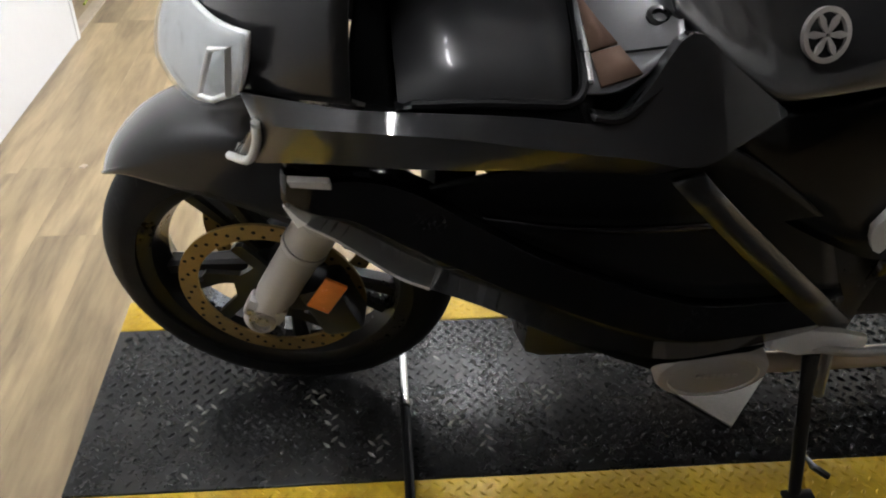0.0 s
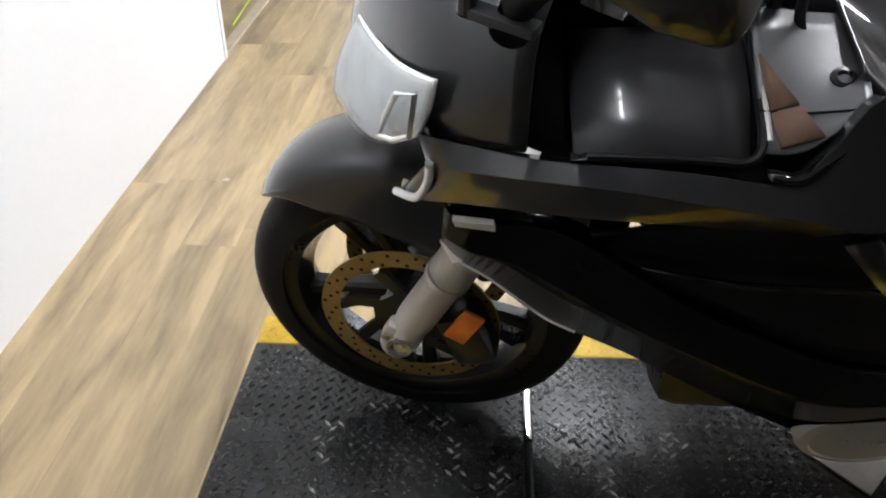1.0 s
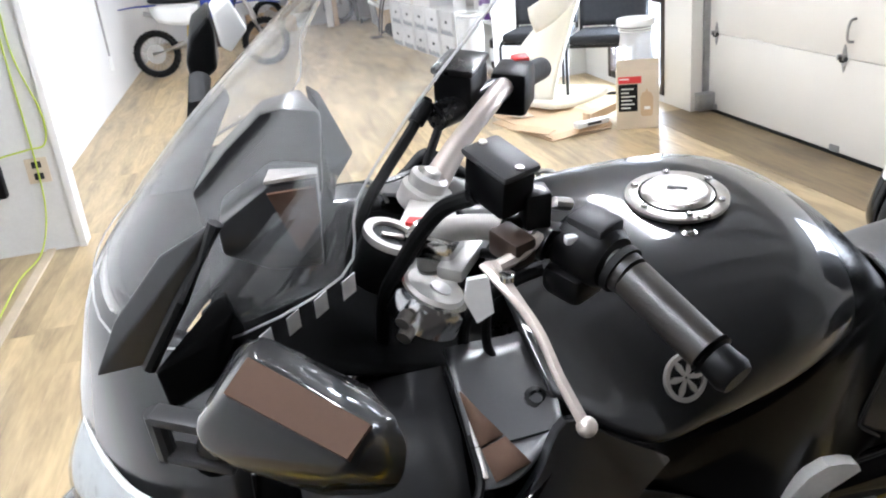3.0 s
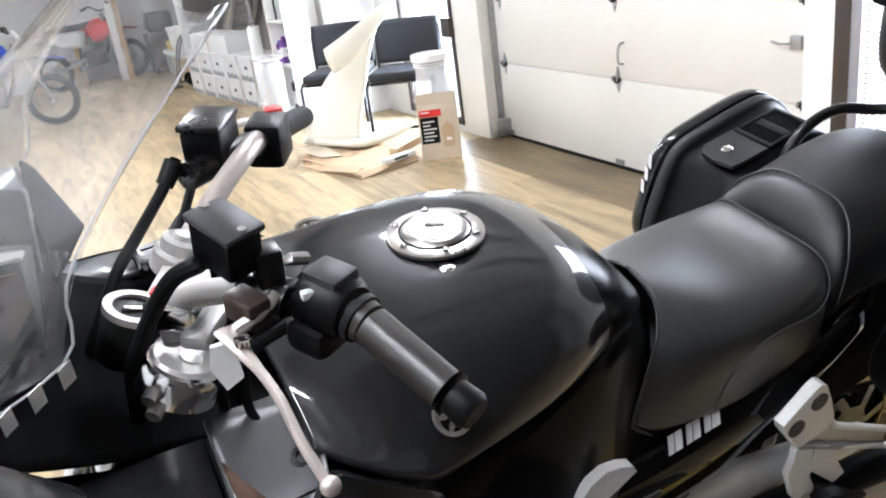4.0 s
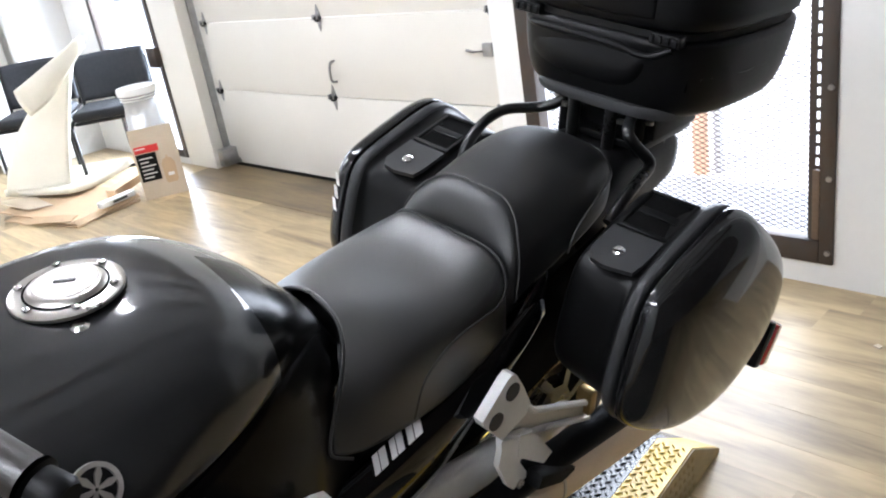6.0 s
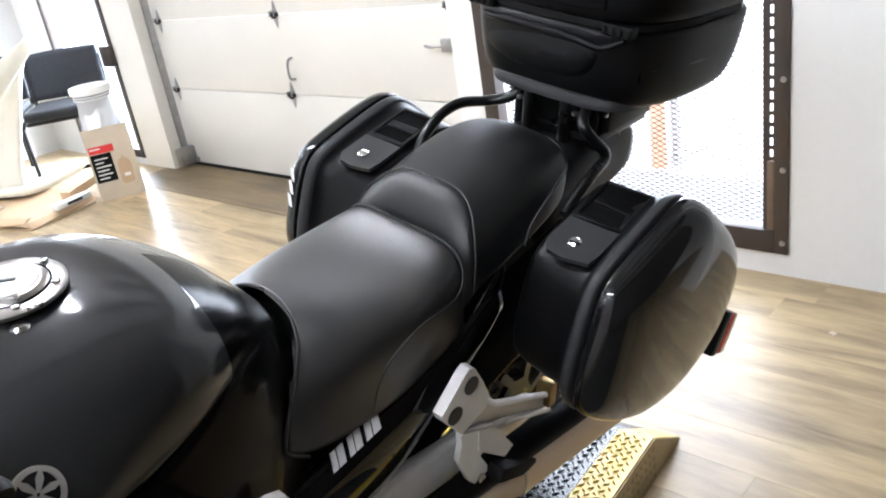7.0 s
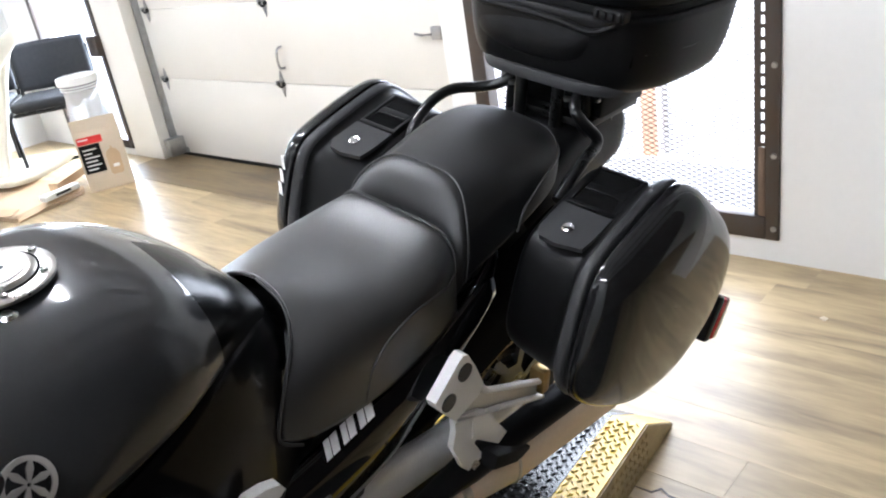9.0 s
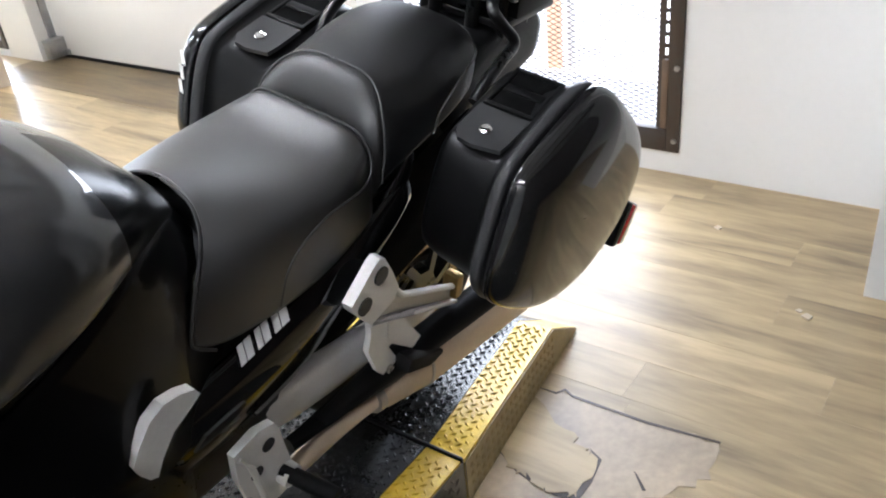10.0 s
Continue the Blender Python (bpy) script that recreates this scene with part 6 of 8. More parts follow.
    # right handlebar
    rbp = [(0.405, 0.066, 0.985), (0.425, 0.08, 1.0), (0.475, 0.121, 1.036), (0.522, 0.16, 1.058), (0.548, 0.196, 1.058), (0.585, 0.25, 1.045), (0.66, 0.36, 1.005)]
    rb_pts = curve_pts(rbp, 6)
    part("handlebar", tube(B(), rb_pts, [0.0135 + 0.009 * max(0, 1 - 3.0 * k / len(rb_pts)) for k in range(len(rb_pts))], 14), LEVER, bike, "silver right handlebar tube")
    rg2 = B()
    tube(rg2, [(0.605, 0.275, 1.035), (0.675, 0.384, 0.998)], 0.0175, 20)
    part("hand_grip", rg2, RUBBER, bike, "black rubber grip")
    rsw = B()
    box(rsw, (-0.03, -0.026, -0.034), (0.03, 0.026, 0.03), 0.009, Matrix.Translation((0.578, 0.232, 1.045)) @ Matrix.Rotation(radians(58), 4, "Z"))
    rb2 = part("switch_block", rsw, PLASTIC, bike, "black right switch block")
    part("stop_switch", box(B(), (-0.012, -0.01, -0.006), (0.012, 0.01, 0.006), 0.004, Matrix.Translation((0.596, 0.256, 1.072))), RED, rb2, "red engine stop switch")
    bm_ = Matrix.Translation((0.497, 0.205, 1.078)) @ Matrix.Rotation(radians(55), 4, "Z")
    br = part("brake_reservoir", box(B(), (-0.034, -0.027, -0.03), (0.034, 0.027, 0.018), 0.006, bm_), PLASTIC, bike, "square black brake fluid reservoir")
    part("reservoir_lid", box(B(), (-0.036, -0.029, 0.017), (0.036, 0.029, 0.027), 0.004, bm_), BLACK_METAL, br)
    part("brake_master", tube(B(), [(0.45, 0.16, 1.05), (0.56, 0.22, 1.05)], 0.018, 12), BLACK_METAL, bike, "black brake master cylinder")
    part("brake_lever", tube(B(), curve_pts([(0.505, 0.25, 1.05), (0.53, 0.30, 1.04), (0.575, 0.36, 1.02), (0.595, 0.40, 1.0)], 5), 0.0065, 10), SILVER, bike, "silver brake lever")
    for pts, r in (([(0.446, 0.18, 1.068), (0.417, 0.155, 1.04), (0.371, 0.11, 1.01), (0.338, 0.06, 0.998), (0.296, 0.0, 0.957), (0.279, -0.01, 0.91)], 0.0072),
                   ([(0.46, 0.17, 1.04), (0.42, 0.12, 0.99), (0.38, 0.06, 0.94), (0.36, 0.02, 0.88)], 0.006),
                   ([(0.405, -0.185, 1.14), (0.38, -0.165, 1.12), (0.361, -0.15, 1.087), (0.342, -0.135, 1.044), (0.327, -0.12, 1.0), (0.32, -0.11, 0.93)], 0.008),
                   ([(0.49, -0.20, 1.075), (0.46, -0.17, 1.05), (0.43, -0.15, 1.0), (0.42, -0.16, 0.95), (0.43, -0.17, 0.92)], 0.005),
                   ([(0.46, -0.22, 1.09), (0.44, -0.17, 1.06), (0.41, -0.12, 1.03), (0.40, -0.10, 0.96)], 0.005),
                   ([(0.47, -0.21, 1.07), (0.43, -0.19, 1.04), (0.40, -0.165, 0.99), (0.4, -0.14, 0.92)], 0.006)):
        part("hose", tube(B(), curve_pts(pts, 6), r, 10), RUBBER, bike, "black rubber hose")
    boot = B()
    tube(boot, [(0.443, 0.177, 1.065), (0.424, 0.162, 1.046)], [0.013, 0.011], 12)
    part("hose_boot", boot, RUBBER, bike)


bars()


def dash():
    # inner cockpit surfaces
    tray = [
        [(0.16, -0.21, 1.03), (0.16, -0.1, 1.03), (0.16, 0, 1.03), (0.16, 0.1, 1.03), (0.16, 0.21, 1.03)],
        [(0.22, -0.19, 0.99), (0.24, -0.1, 1.0), (0.24, 0, 1.0), (0.24, 0.1, 1.0), (0.22, 0.19, 0.99)],
        [(0.30, -0.17, 0.94), (0.31, -0.1, 0.93), (0.31, 0, 0.93), (0.31, 0.1, 0.93), (0.30, 0.17, 0.94)],
        [(0.42, -0.15, 0.91), (0.42, -0.1, 0.88), (0.42, 0, 0.86), (0.42, 0.1, 0.88), (0.42, 0.15, 0.91)],
    ]
    part("cockpit_tray", sheet(tray), BLACK_AND_SHADE, bike, "black cockpit lining", sub=2, solid=0.004)
    # instrument hood: a faceted visor with an angular cheek below it
    def facets(*pts):
        bm = B()
        for p in pts:
            bm.verts.new(p)
        r = bmesh.ops.convex_hull(bm, input=bm.verts)
        bmesh.ops.delete(bm, geom=[v for v in bm.verts if not v.link_faces], context="VERTS")
        bmesh.ops.dissolve_limit(bm, angle_limit=radians(4), verts=bm.verts, edges=bm.edges)
        return soften(bm, 0.003)
    h = part("instrument_hood", facets((0.165, -0.10, 1.14), (0.20, -0.10, 1.175), (0.236, -0.10, 1.205), (0.256, -0.10, 1.208), (0.288, -0.10, 1.20), (0.281, -0.10, 1.12), (0.167, -0.10, 1.10),
                                       (0.24, 0.02, 1.166), (0.279, 0.02, 1.173), (0.30, 0.02, 1.13), (0.291, 0.02, 1.06), (0.18, 0.06, 1.10), (0.26, 0.08, 1.13), (0.28, 0.08, 1.07)), LID, bike, "dark grey faceted instrument hood")
    part("hood_end", facets((0.288, -0.085, 1.20), (0.285, 0.02, 1.178), (0.325, 0.01, 1.097), (0.292, 0.01, 1.05), (0.288, -0.085, 1.13), (0.296, 0.0, 1.176)), BLACK_AND_SHADE, h, "black pointed hood end")
    part("hood_cheek", facets((0.232, -0.17, 1.172), (0.273, -0.17, 1.172), (0.272, -0.172, 1.137), (0.249, -0.178, 1.109), (0.186, -0.17, 1.142), (0.186, -0.17, 1.114), (0.225, -0.165, 1.086),
                              (0.269, -0.16, 1.079), (0.28, -0.1, 1.15), (0.24, -0.1, 1.16), (0.19, -0.1, 1.13), (0.26, -0.1, 1.08), (0.19, -0.1, 1.09)), LID, h, "dark grey angular hood cheek")
    fq = [Vector((0.231, -0.1725, 1.168)), Vector((0.270, -0.1725, 1.168)), Vector((0.2715, -0.1745, 1.137)), Vector((0.25, -0.180, 1.112))]
    fc = loft(B(), [fq, [p + Vector((0, -0.003, 0.0)) for p in fq]])
    part("hood_facet", fc, BROWN_REFLECTION, h, "hood facet painted with a brown reflection")
    # A pale strip paints the highlight along the cheek's top edge.
    tp = [Vector((0.230, -0.168, 1.1735)), Vector((0.274, -0.168, 1.1735)), Vector((0.276, -0.145, 1.167)), Vector((0.236, -0.145, 1.172))]
    part("hood_highlight", loft(B(), [tp, [p + Vector((0, 0, 0.003)) for p in tp]]), SILVER, h, "pale strip painting the highlight on the cheek's top")
    inst = [[(0.282, -0.09, 1.165), (0.285, -0.09, 1.10)], [(0.295, 0.0, 1.145), (0.30, 0.0, 1.08)], [(0.285, 0.08, 1.12), (0.29, 0.08, 1.06)]]
    part("instrument_glass", sheet(inst), PAINT_BLACK, bike, "dark instrument face", solid=0.01)
    # screen brackets, dark
    for f in (1, -1):
        blk_ = hull([(x, f * y, z) for x, y, z in ((0.115, -0.222, 1.045), (0.175, -0.222, 1.068), (0.188, -0.215, 1.085), (0.118, -0.222, 1.0), (0.16, -0.225, 1.025), (0.12, -0.17, 1.0), (0.19, -0.17, 1.03), (0.18, -0.17, 1.08))], 0.004)
        if f < 0:
            continue
        part("screen_bracket", blk_, BLACK_AND_SHADE, bike, "black screen bracket")
        part("screen_strut", tube(B(), [(0.189, f * -0.206, 1.168), (0.15, f * -0.211, 1.105), (0.11, f * -0.213, 1.043)], 0.0065, 8), PLASTIC, bike, "black screen strut")
        edge_ = [(0.063, -0.20, 1.034), (0.11, -0.208, 1.043), (0.187, -0.203, 1.167), (0.138, -0.19, 1.136), (0.089, -0.19, 1.08)]
        wing = hull([(x, f * y, z) for x, y, z in edge_] + [(x + 0.004, f * (y + 0.012), z - 0.003) for x, y, z in edge_], 0.002)
        part("screen_wing", wing, PAINT, bike, "painted wing under the screen")
    far = [(0.202, 0.14, 1.137), (0.204, 0.14, 1.122), (0.142, 0.14, 1.014), (0.088, 0.14, 1.013), (0.107, 0.14, 1.046)]
    part("screen_bracket", hull(far + [(x, 0.165, z - 0.012) for x, y, z in far], 0.003), BLACK_AND_SHADE, bike, "black far screen bracket")
    # plain light slanting marks along the lower screen edge
    for k in range(4):
        mk = B()
        x0 = 0.205 + 0.024 * k
        prism(mk, [(0, 0), (0.014, 0.003), (0.024, 0.022), (0.01, 0.019)], 0.001, frame_at((x0, -0.236 + 0.0 * k, 1.055 + 0.013 * k), (0.85, -0.05, 0.45), (-0.2, -0.2, 1)))
        part("screen_mark", mk, WHITE_MARK, bike)


dash()


def mirrors():
    # left: folded shell with a flat band coloured as a brown reflection
    F1a, F1b, F2b, F2a = (0.188, -0.402, 1.17), (0.206, -0.386, 1.182), (0.272, -0.451, 1.168), (0.255, -0.462, 1.154)
    shell = [F1a, F1b, F2b, F2a, (0.216, -0.345, 1.163), (0.286, -0.42, 1.143), (0.294, -0.42, 1.114), (0.288, -0.42, 1.079), (0.275, -0.42, 1.071), (0.235, -0.42, 1.083), (0.201, -0.42, 1.116),
             (0.168, -0.40, 1.12), (0.163, -0.385, 1.133), (0.197, -0.34, 1.155), (0.246, -0.457, 1.142), (0.19, -0.35, 1.09), (0.26, -0.36, 1.06), (0.28, -0.37, 1.12)]
    s = part("mirror", hull(shell, 0.006), PAINT, bike, "dark grey mirror shell on a folded arm")
    q = [Vector(p) for p in (F1a, F1b, F2b, F2a)]
    n0 = (q[1] - q[0]).cross(q[3] - q[0]).normalized()
    q[2] = q[2] - n0 * n0.dot(q[2] - q[0])
    c = sum(q, Vector()) / 4
    n = (q[1] - q[0]).cross(q[3] - q[0]).normalized()
    n = n if n.z > 0 else -n
    q = [c + (p - c) * 0.92 for p in q]
    fc = loft(B(), [[p - n * 0.004 for p in q], [p + n * 0.006 for p in q]])
    part("mirror_facet", soften(fc, 0.001), BROWN_REFLECTION, s, "flat mirror band painted with a brown reflection")
    arm = B()
    for p in ((0.142, -0.30, 1.06), (0.145, -0.30, 1.018)):
        box(arm, (-0.026, -0.009, -0.005), (0.034, 0.009, 0.005), 0.003, Matrix.Translation(p) @ Matrix.Rotation(radians(-30), 4, "Z"))
    tube(arm, [(0.121, -0.289, 1.015), (0.121, -0.289, 1.063)], 0.008, 10)
    part("mirror_arm", arm, PLASTIC_GREY, s, "grey hinged mirror arm")
    part("mirror_boot", tube(B(), [(0.155, -0.285, 1.0), (0.16, -0.30, 1.03), (0.18, -0.345, 1.09)], [0.018, 0.014, 0.016], 14), RUBBER, s)
    # right: opened shell, its glass turned to the rider
    back = [(0.159, 0.37, 1.12), (0.188, 0.37, 1.147), (0.192, 0.37, 1.127), (0.187, 0.37, 1.071), (0.148, 0.37, 1.044), (0.146, 0.37, 1.086), (0.16, 0.44, 1.13), (0.19, 0.44, 1.15), (0.19, 0.44, 1.06), (0.15, 0.44, 1.05)]
    rs = part("mirror", hull(back, 0.006), PLASTIC, bike, "black shell of the far mirror")
    # White plate stands in for the bright reflection in the mirror glass.
    front = [(0.195, 0.37, 1.15), (0.22, 0.37, 1.168), (0.238, 0.37, 1.122), (0.21, 0.37, 1.092), (0.198, 0.37, 1.102), (0.19, 0.42, 1.15), (0.212, 0.43, 1.165), (0.228, 0.43, 1.12), (0.20, 0.43, 1.09)]
    part("mirror_reflection", hull(front, 0.004), WHITE_PLASTIC, rs, "white plate painting the glass's bright reflection")
    part("mirror_arm", tube(B(), [(0.16, 0.37, 1.06), (0.15, 0.30, 1.03), (0.13, 0.26, 1.0)], [0.016, 0.014, 0.02], 12), PLASTIC, rs, "black mirror arm")


mirrors()


def running_gear():
    # engine mass and frame, dark, seen between the panels
    blk = B()
    box(blk, (0.40, -0.16, 0.26), (0.93, 0.16, 0.62), 0.04)
    box(blk, (0.42, -0.13, 0.55), (0.85, 0.13, 0.82), 0.03)
    part("engine_block", blk, BLACK_METAL, bike, "dark engine block")
    part("radiator", box(B(), (0.26, -0.17, 0.50), (0.31, 0.17, 0.86), 0.006), BLACK_METAL, bike, "black radiator")
    sub = B()
    box(sub, (0.9, -0.12, 0.60), (1.6, 0.12, 0.76), 0.03)
    box(sub, (0.86, -0.15, 0.33), (1.12, 0.15, 0.63), 0.03)
    part("subframe", sub, BLACK_METAL, bike, "black rear subframe and tray")
    part("hugger", loft(B(), [superring(1.25, 0, 0.52, 0.09, 0.05, 12), superring(1.4, 0, 0.63, 0.1, 0.04, 12), superring(1.6, 0, 0.68, 0.1, 0.03, 12), superring(1.8, 0, 0.66, 0.09, 0.02, 12)]), PLASTIC, bike, "black rear inner mudguard", sub=1)
    for f in (1, -1):
        cov = B()
        m = frame_at((0.685, f * -0.165, 0.30), (1, 0, 0.02), (0, f * 0.0, 1))
        ring = lambda k, y: [(0.69 + 0.088 * k * math.cos(a), f * y, 0.295 + 0.062 * k * math.sin(a)) for a in (2 * math.pi * j / 32 for j in range(32))]
        loft(cov, [ring(1.0, -0.15), ring(1.0, -0.205), ring(0.95, -0.212), ring(0.8, -0.216), ring(0.78, -0.213), ring(0.5, -0.215)])
        ec = part("engine_cover", cov, SILVER, bike, "pale grey oval engine cover")
        bar = B()
        for k in range(6):
            box(bar, (0.662 + 0.011 * k, f * -0.2168 - 0.0008, 0.296), (0.670 + 0.011 * k, f * -0.2168 + 0.0008, 0.304))
        part("cover_mark", bar, ALU, ec)
        fp = B()
        prism(fp, [(0.938, 0.483), (0.984, 0.495), (1.018, 0.485), (1.028, 0.464), (1.036, 0.425), (1.052, 0.36), (1.044, 0.306), (1.0, 0.30), (0.962, 0.35), (0.942, 0.42)], 0.014, frame_at((0, f * -0.20 + (0.007 if f > 0 else 0.021) - 0.007, 0), (1, 0, 0), (0, 0, 1)))
        pl = part("foot_plate", soften(fp, 0.003), CAST, bike, "cast aluminium foot plate")
        for x, z in ((1.004, 0.449), (0.978, 0.408)):
            part("plate_bolt", tube(B(), [(x, f * -0.20, z), (x, f * -0.2155, z)], 0.0125, 16), PLASTIC_GREY, pl, "dark recessed bolt")
        part("peg_clevis", tube(B(), [(1.034, f * -0.19, 0.355), (1.036, f * -0.232, 0.353)], 0.02, 14), CAST, pl, "cast peg mount")
        part("plate_rib", tube(B(), [(0.944, f * -0.214, 0.474), (0.968, f * -0.216, 0.43), (0.988, f * -0.216, 0.345)], 0.006, 8), CAST, pl)
        part("foot_peg", tube(B(), [(1.03, f * -0.21, 0.36), (1.05, f * -0.31, 0.355)], 0.014, 14), RUBBER, bike, "black rubber foot peg")
        # bright boomerang on the frame
        spar = [(0.887, 0.671), (0.867, 0.657), (0.842, 0.641), (0.822, 0.612), (0.811, 0.586), (0.800, 0.592), (0.788, 0.612), (0.782, 0.632), (0.793, 0.656), (0.812, 0.684), (0.834, 0.696), (0.859, 0.693), (0.88, 0.684)]
        part("frame_spar", soften(prism(B(), spar, 0.016 * f, frame_at((0, f * -0.212, 0), (1, 0, 0), (0, 0, 1))), 0.005), CAST, bike, "pale frame spar end")
        # swinging arm and exhaust
        sa = B()
        loft(sa, [superring(1.03, f * -0.135, 0.40, 0.022, 0.05, 14), superring(1.2, f * -0.14, 0.39, 0.022, 0.055, 14), superring(1.38, f * -0.14, 0.36, 0.022, 0.045, 14), superring(1.6, f * -0.135, 0.32, 0.022, 0.04, 14)])
        part("swing_arm", sa, CAST, bike, "silver swing arm", sub=1)
        pp = B()
        tube(pp, curve_pts([(0.75, f * -0.14, 0.21), (0.95, f * -0.18, 0.28), (1.075, f * -0.198, 0.312), (1.19, f * -0.203, 0.318), (1.30, f * -0.206, 0.305)], 6), 0.0175, 16)
        ex = part("exhaust_pipe", pp, FLOOR_TINTED_STEEL, bike, "brushed steel exhaust pipe")
        part("pipe_clamp", tube(B(), [(1.268, f * -0.2045, 0.309), (1.285, f * -0.2055, 0.307)], 0.026, 16), STEEL, ex, "steel pipe clamp")
        mu = B()
        d = Vector((0.55, f * -0.05, -0.012))
        p0 = Vector((1.285, f * -0.205, 0.306))
        rings = []
        for u, ry, rz in ((0, 0.022, 0.024), (0.02, 0.026, 0.03), (0.19, 0.036, 0.044), (0.21, 0.038, 0.047), (0.97, 0.042, 0.052), (1.0, 0.034, 0.044)):
            c = p0 + d * u
            rings.append(superring(c.x, c.y, c.z, ry, rz, 20, 2.4))
        loft(mu, rings)
        m_ = part("muffler", mu, FLOOR_TINTED_STEEL, ex, "brushed steel muffler")
        seam = p0 + d * 0.205
        part("muffler_seam", loft(B(), [superring(seam.x - 0.003, seam.y, seam.z, 0.0395, 0.0485, 20, 2.4), superring(seam.x + 0.003, seam.y, seam.z, 0.0395, 0.0485, 20, 2.4)]), STEEL, ex)
        part("heat_guard", tube(B(), [(1.08, f * -0.18, 0.345), (1.3, f * -0.198, 0.352), (1.8, f * -0.243, 0.348)], [0.014, 0.03, 0.036], 14), PLASTIC, ex, "black heat guard")
        # pillion peg bracket: holed plate, drop leg and rear arm with a raised rib
        y = f * -0.20
        sgn = 1 if f > 0 else -1
        fr = frame_at((0, y, 0), (1, 0, 0), (0, 0, 1))
        pl_ = prism(B(), [(1.262, 0.652), (1.25, 0.658), (1.238, 0.652), (1.184, 0.602), (1.19, 0.586), (1.236, 0.528), (1.296, 0.545), (1.306, 0.566), (1.285, 0.612)], 0.02 * sgn, fr)
        bk = part("peg_bracket", soften(pl_, 0.004), CAST, bike, "cast aluminium pillion peg bracket")
        leg = prism(B(), [(1.238, 0.53), (1.31, 0.50), (1.306, 0.462), (1.296, 0.43), (1.318, 0.392), (1.318, 0.366), (1.296, 0.358), (1.268, 0.39), (1.236, 0.462), (1.242, 0.495)], 0.012 * sgn, fr @ Matrix.Translation((0, 0, 0.004 * sgn)))
        part("drop_leg", soften(leg, 0.003), CAST, bk)
        web = prism(B(), [(1.30, 0.562), (1.333, 0.527), (1.498, 0.437), (1.512, 0.39), (1.238, 0.525), (1.285, 0.545)], 0.006 * sgn, fr @ Matrix.Translation((0, 0, 0.003 * sgn)))
        part("rear_arm", soften(web, 0.002), ALU, bk, "cast web between two ribs")
        part("arm_rib", tube(B(), curve_pts([(1.303, y - f * 0.012, 0.562), (1.318, y - f * 0.014, 0.54), (1.34, y - f * 0.014, 0.524), (1.42, y - f * 0.014, 0.482), (1.503, y - f * 0.012, 0.436)], 4), 0.0065, 8), CAST, bk)
        part("arm_rib", tube(B(), [(1.24, y - f * 0.013, 0.524), (1.36, y - f * 0.014, 0.467), (1.512, y - f * 0.012, 0.392)], 0.0065, 8), CAST, bk)
        for x, z in ((1.254, 0.622), (1.216, 0.583)):
            part("bracket_bolt", tube(B(), [(x, y - f * 0.012, z), (x, y - f * 0.0225, z)], 0.0165, 20), PLASTIC_GREY, bk, "dark recessed bolt")
        part("pivot_bolt", tube(B(), [(1.3, y - f * 0.01, 0.375), (1.3, y - f * 0.021, 0.375)], 0.009, 12), STEEL, bk)
        pg = box(B(), (-0.065, -0.018, -0.016), (0.065, 0.018, 0.016), 0.007, Matrix.Translation((1.378, y - f * 0.03, 0.352)) @ Matrix.Rotation(radians(27), 4, "Y"))
        part("pillion_peg", pg, RUBBER, bk, "black rubber pillion peg, folded")
        part("bracket_end", box(B(), (1.496, y - 0.024, 0.408), (1.52, y + 0.012, 0.462), 0.006), BRONZE, bk, "tan clamp end")
        fin = B()
        loft(fin, [[(xx, y - f * (0.004 + d), zz + d * 0.3) for xx, zz in ((1.286, 0.502), (1.318, 0.492), (1.392, 0.385), (1.368, 0.372), (1.288, 0.445))] for d in (0.006, 0.014)])
        part("heel_guard", soften(fin, 0.002), CAST, bk, "small aluminium heel guard")
    # side stand
    sd = B()
    foot = (0.858, -0.312, 0.09)
    tube(sd, [(0.845, -0.19, 0.315), (0.852, -0.25, 0.20), foot], [0.014, 0.011, 0.01], 12)
    st = part("side_stand", sd, BLACK_METAL, bike, "black side stand, folded down")
    part("stand_foot", box(B(), (-0.022, -0.014, -0.006), (0.03, 0.014, 0.004), 0.003, Matrix.Translation((0.862, -0.318, 0.083)) @ Matrix.Rotation(radians(-13), 4, "X")), BLACK_METAL, st)
    part("feeler", tube(B(), [(0.853, -0.27, 0.165), (0.885, -0.285, 0.125), (0.91, -0.30, 0.115)], 0.006, 8), BLACK_METAL, st, "thin stand feeler")
    part("stand_spring", tube(B(), [(0.87, -0.19, 0.33), (0.88, -0.215, 0.23)], 0.008, 10), STEEL, st)
    lvr = B()
    tube(lvr, curve_pts([(0.80, -0.205, 0.36), (0.86, -0.225, 0.365), (0.915, -0.235, 0.38), (0.945, -0.24, 0.40)], 5), 0.007, 10)
    part("shift_lever", lvr, ALU, bike, "aluminium shift lever")
    pl = B()
    loft(pl, [superring(0.755, -0.20, 0.375, 0.012, 0.022, 12), superring(0.80, -0.205, 0.37, 0.014, 0.03, 12), superring(0.86, -0.205, 0.365, 0.012, 0.024, 12), superring(0.90, -0.205, 0.36, 0.008, 0.014, 12)])
    part("gear_linkage", pl, CAST, bike, "aluminium gear linkage")
    # plain slanting marks on the tail panel
    for k, w in enumerate((0.026, 0.026, 0.03)):
        m = frame_at((0.998 + 0.034 * k, -0.1758 + 0.0005 * k, 0.5935 + 0.0065 * k), (1, 0.0, 0.2), (0.15, 0.62, 0.78))
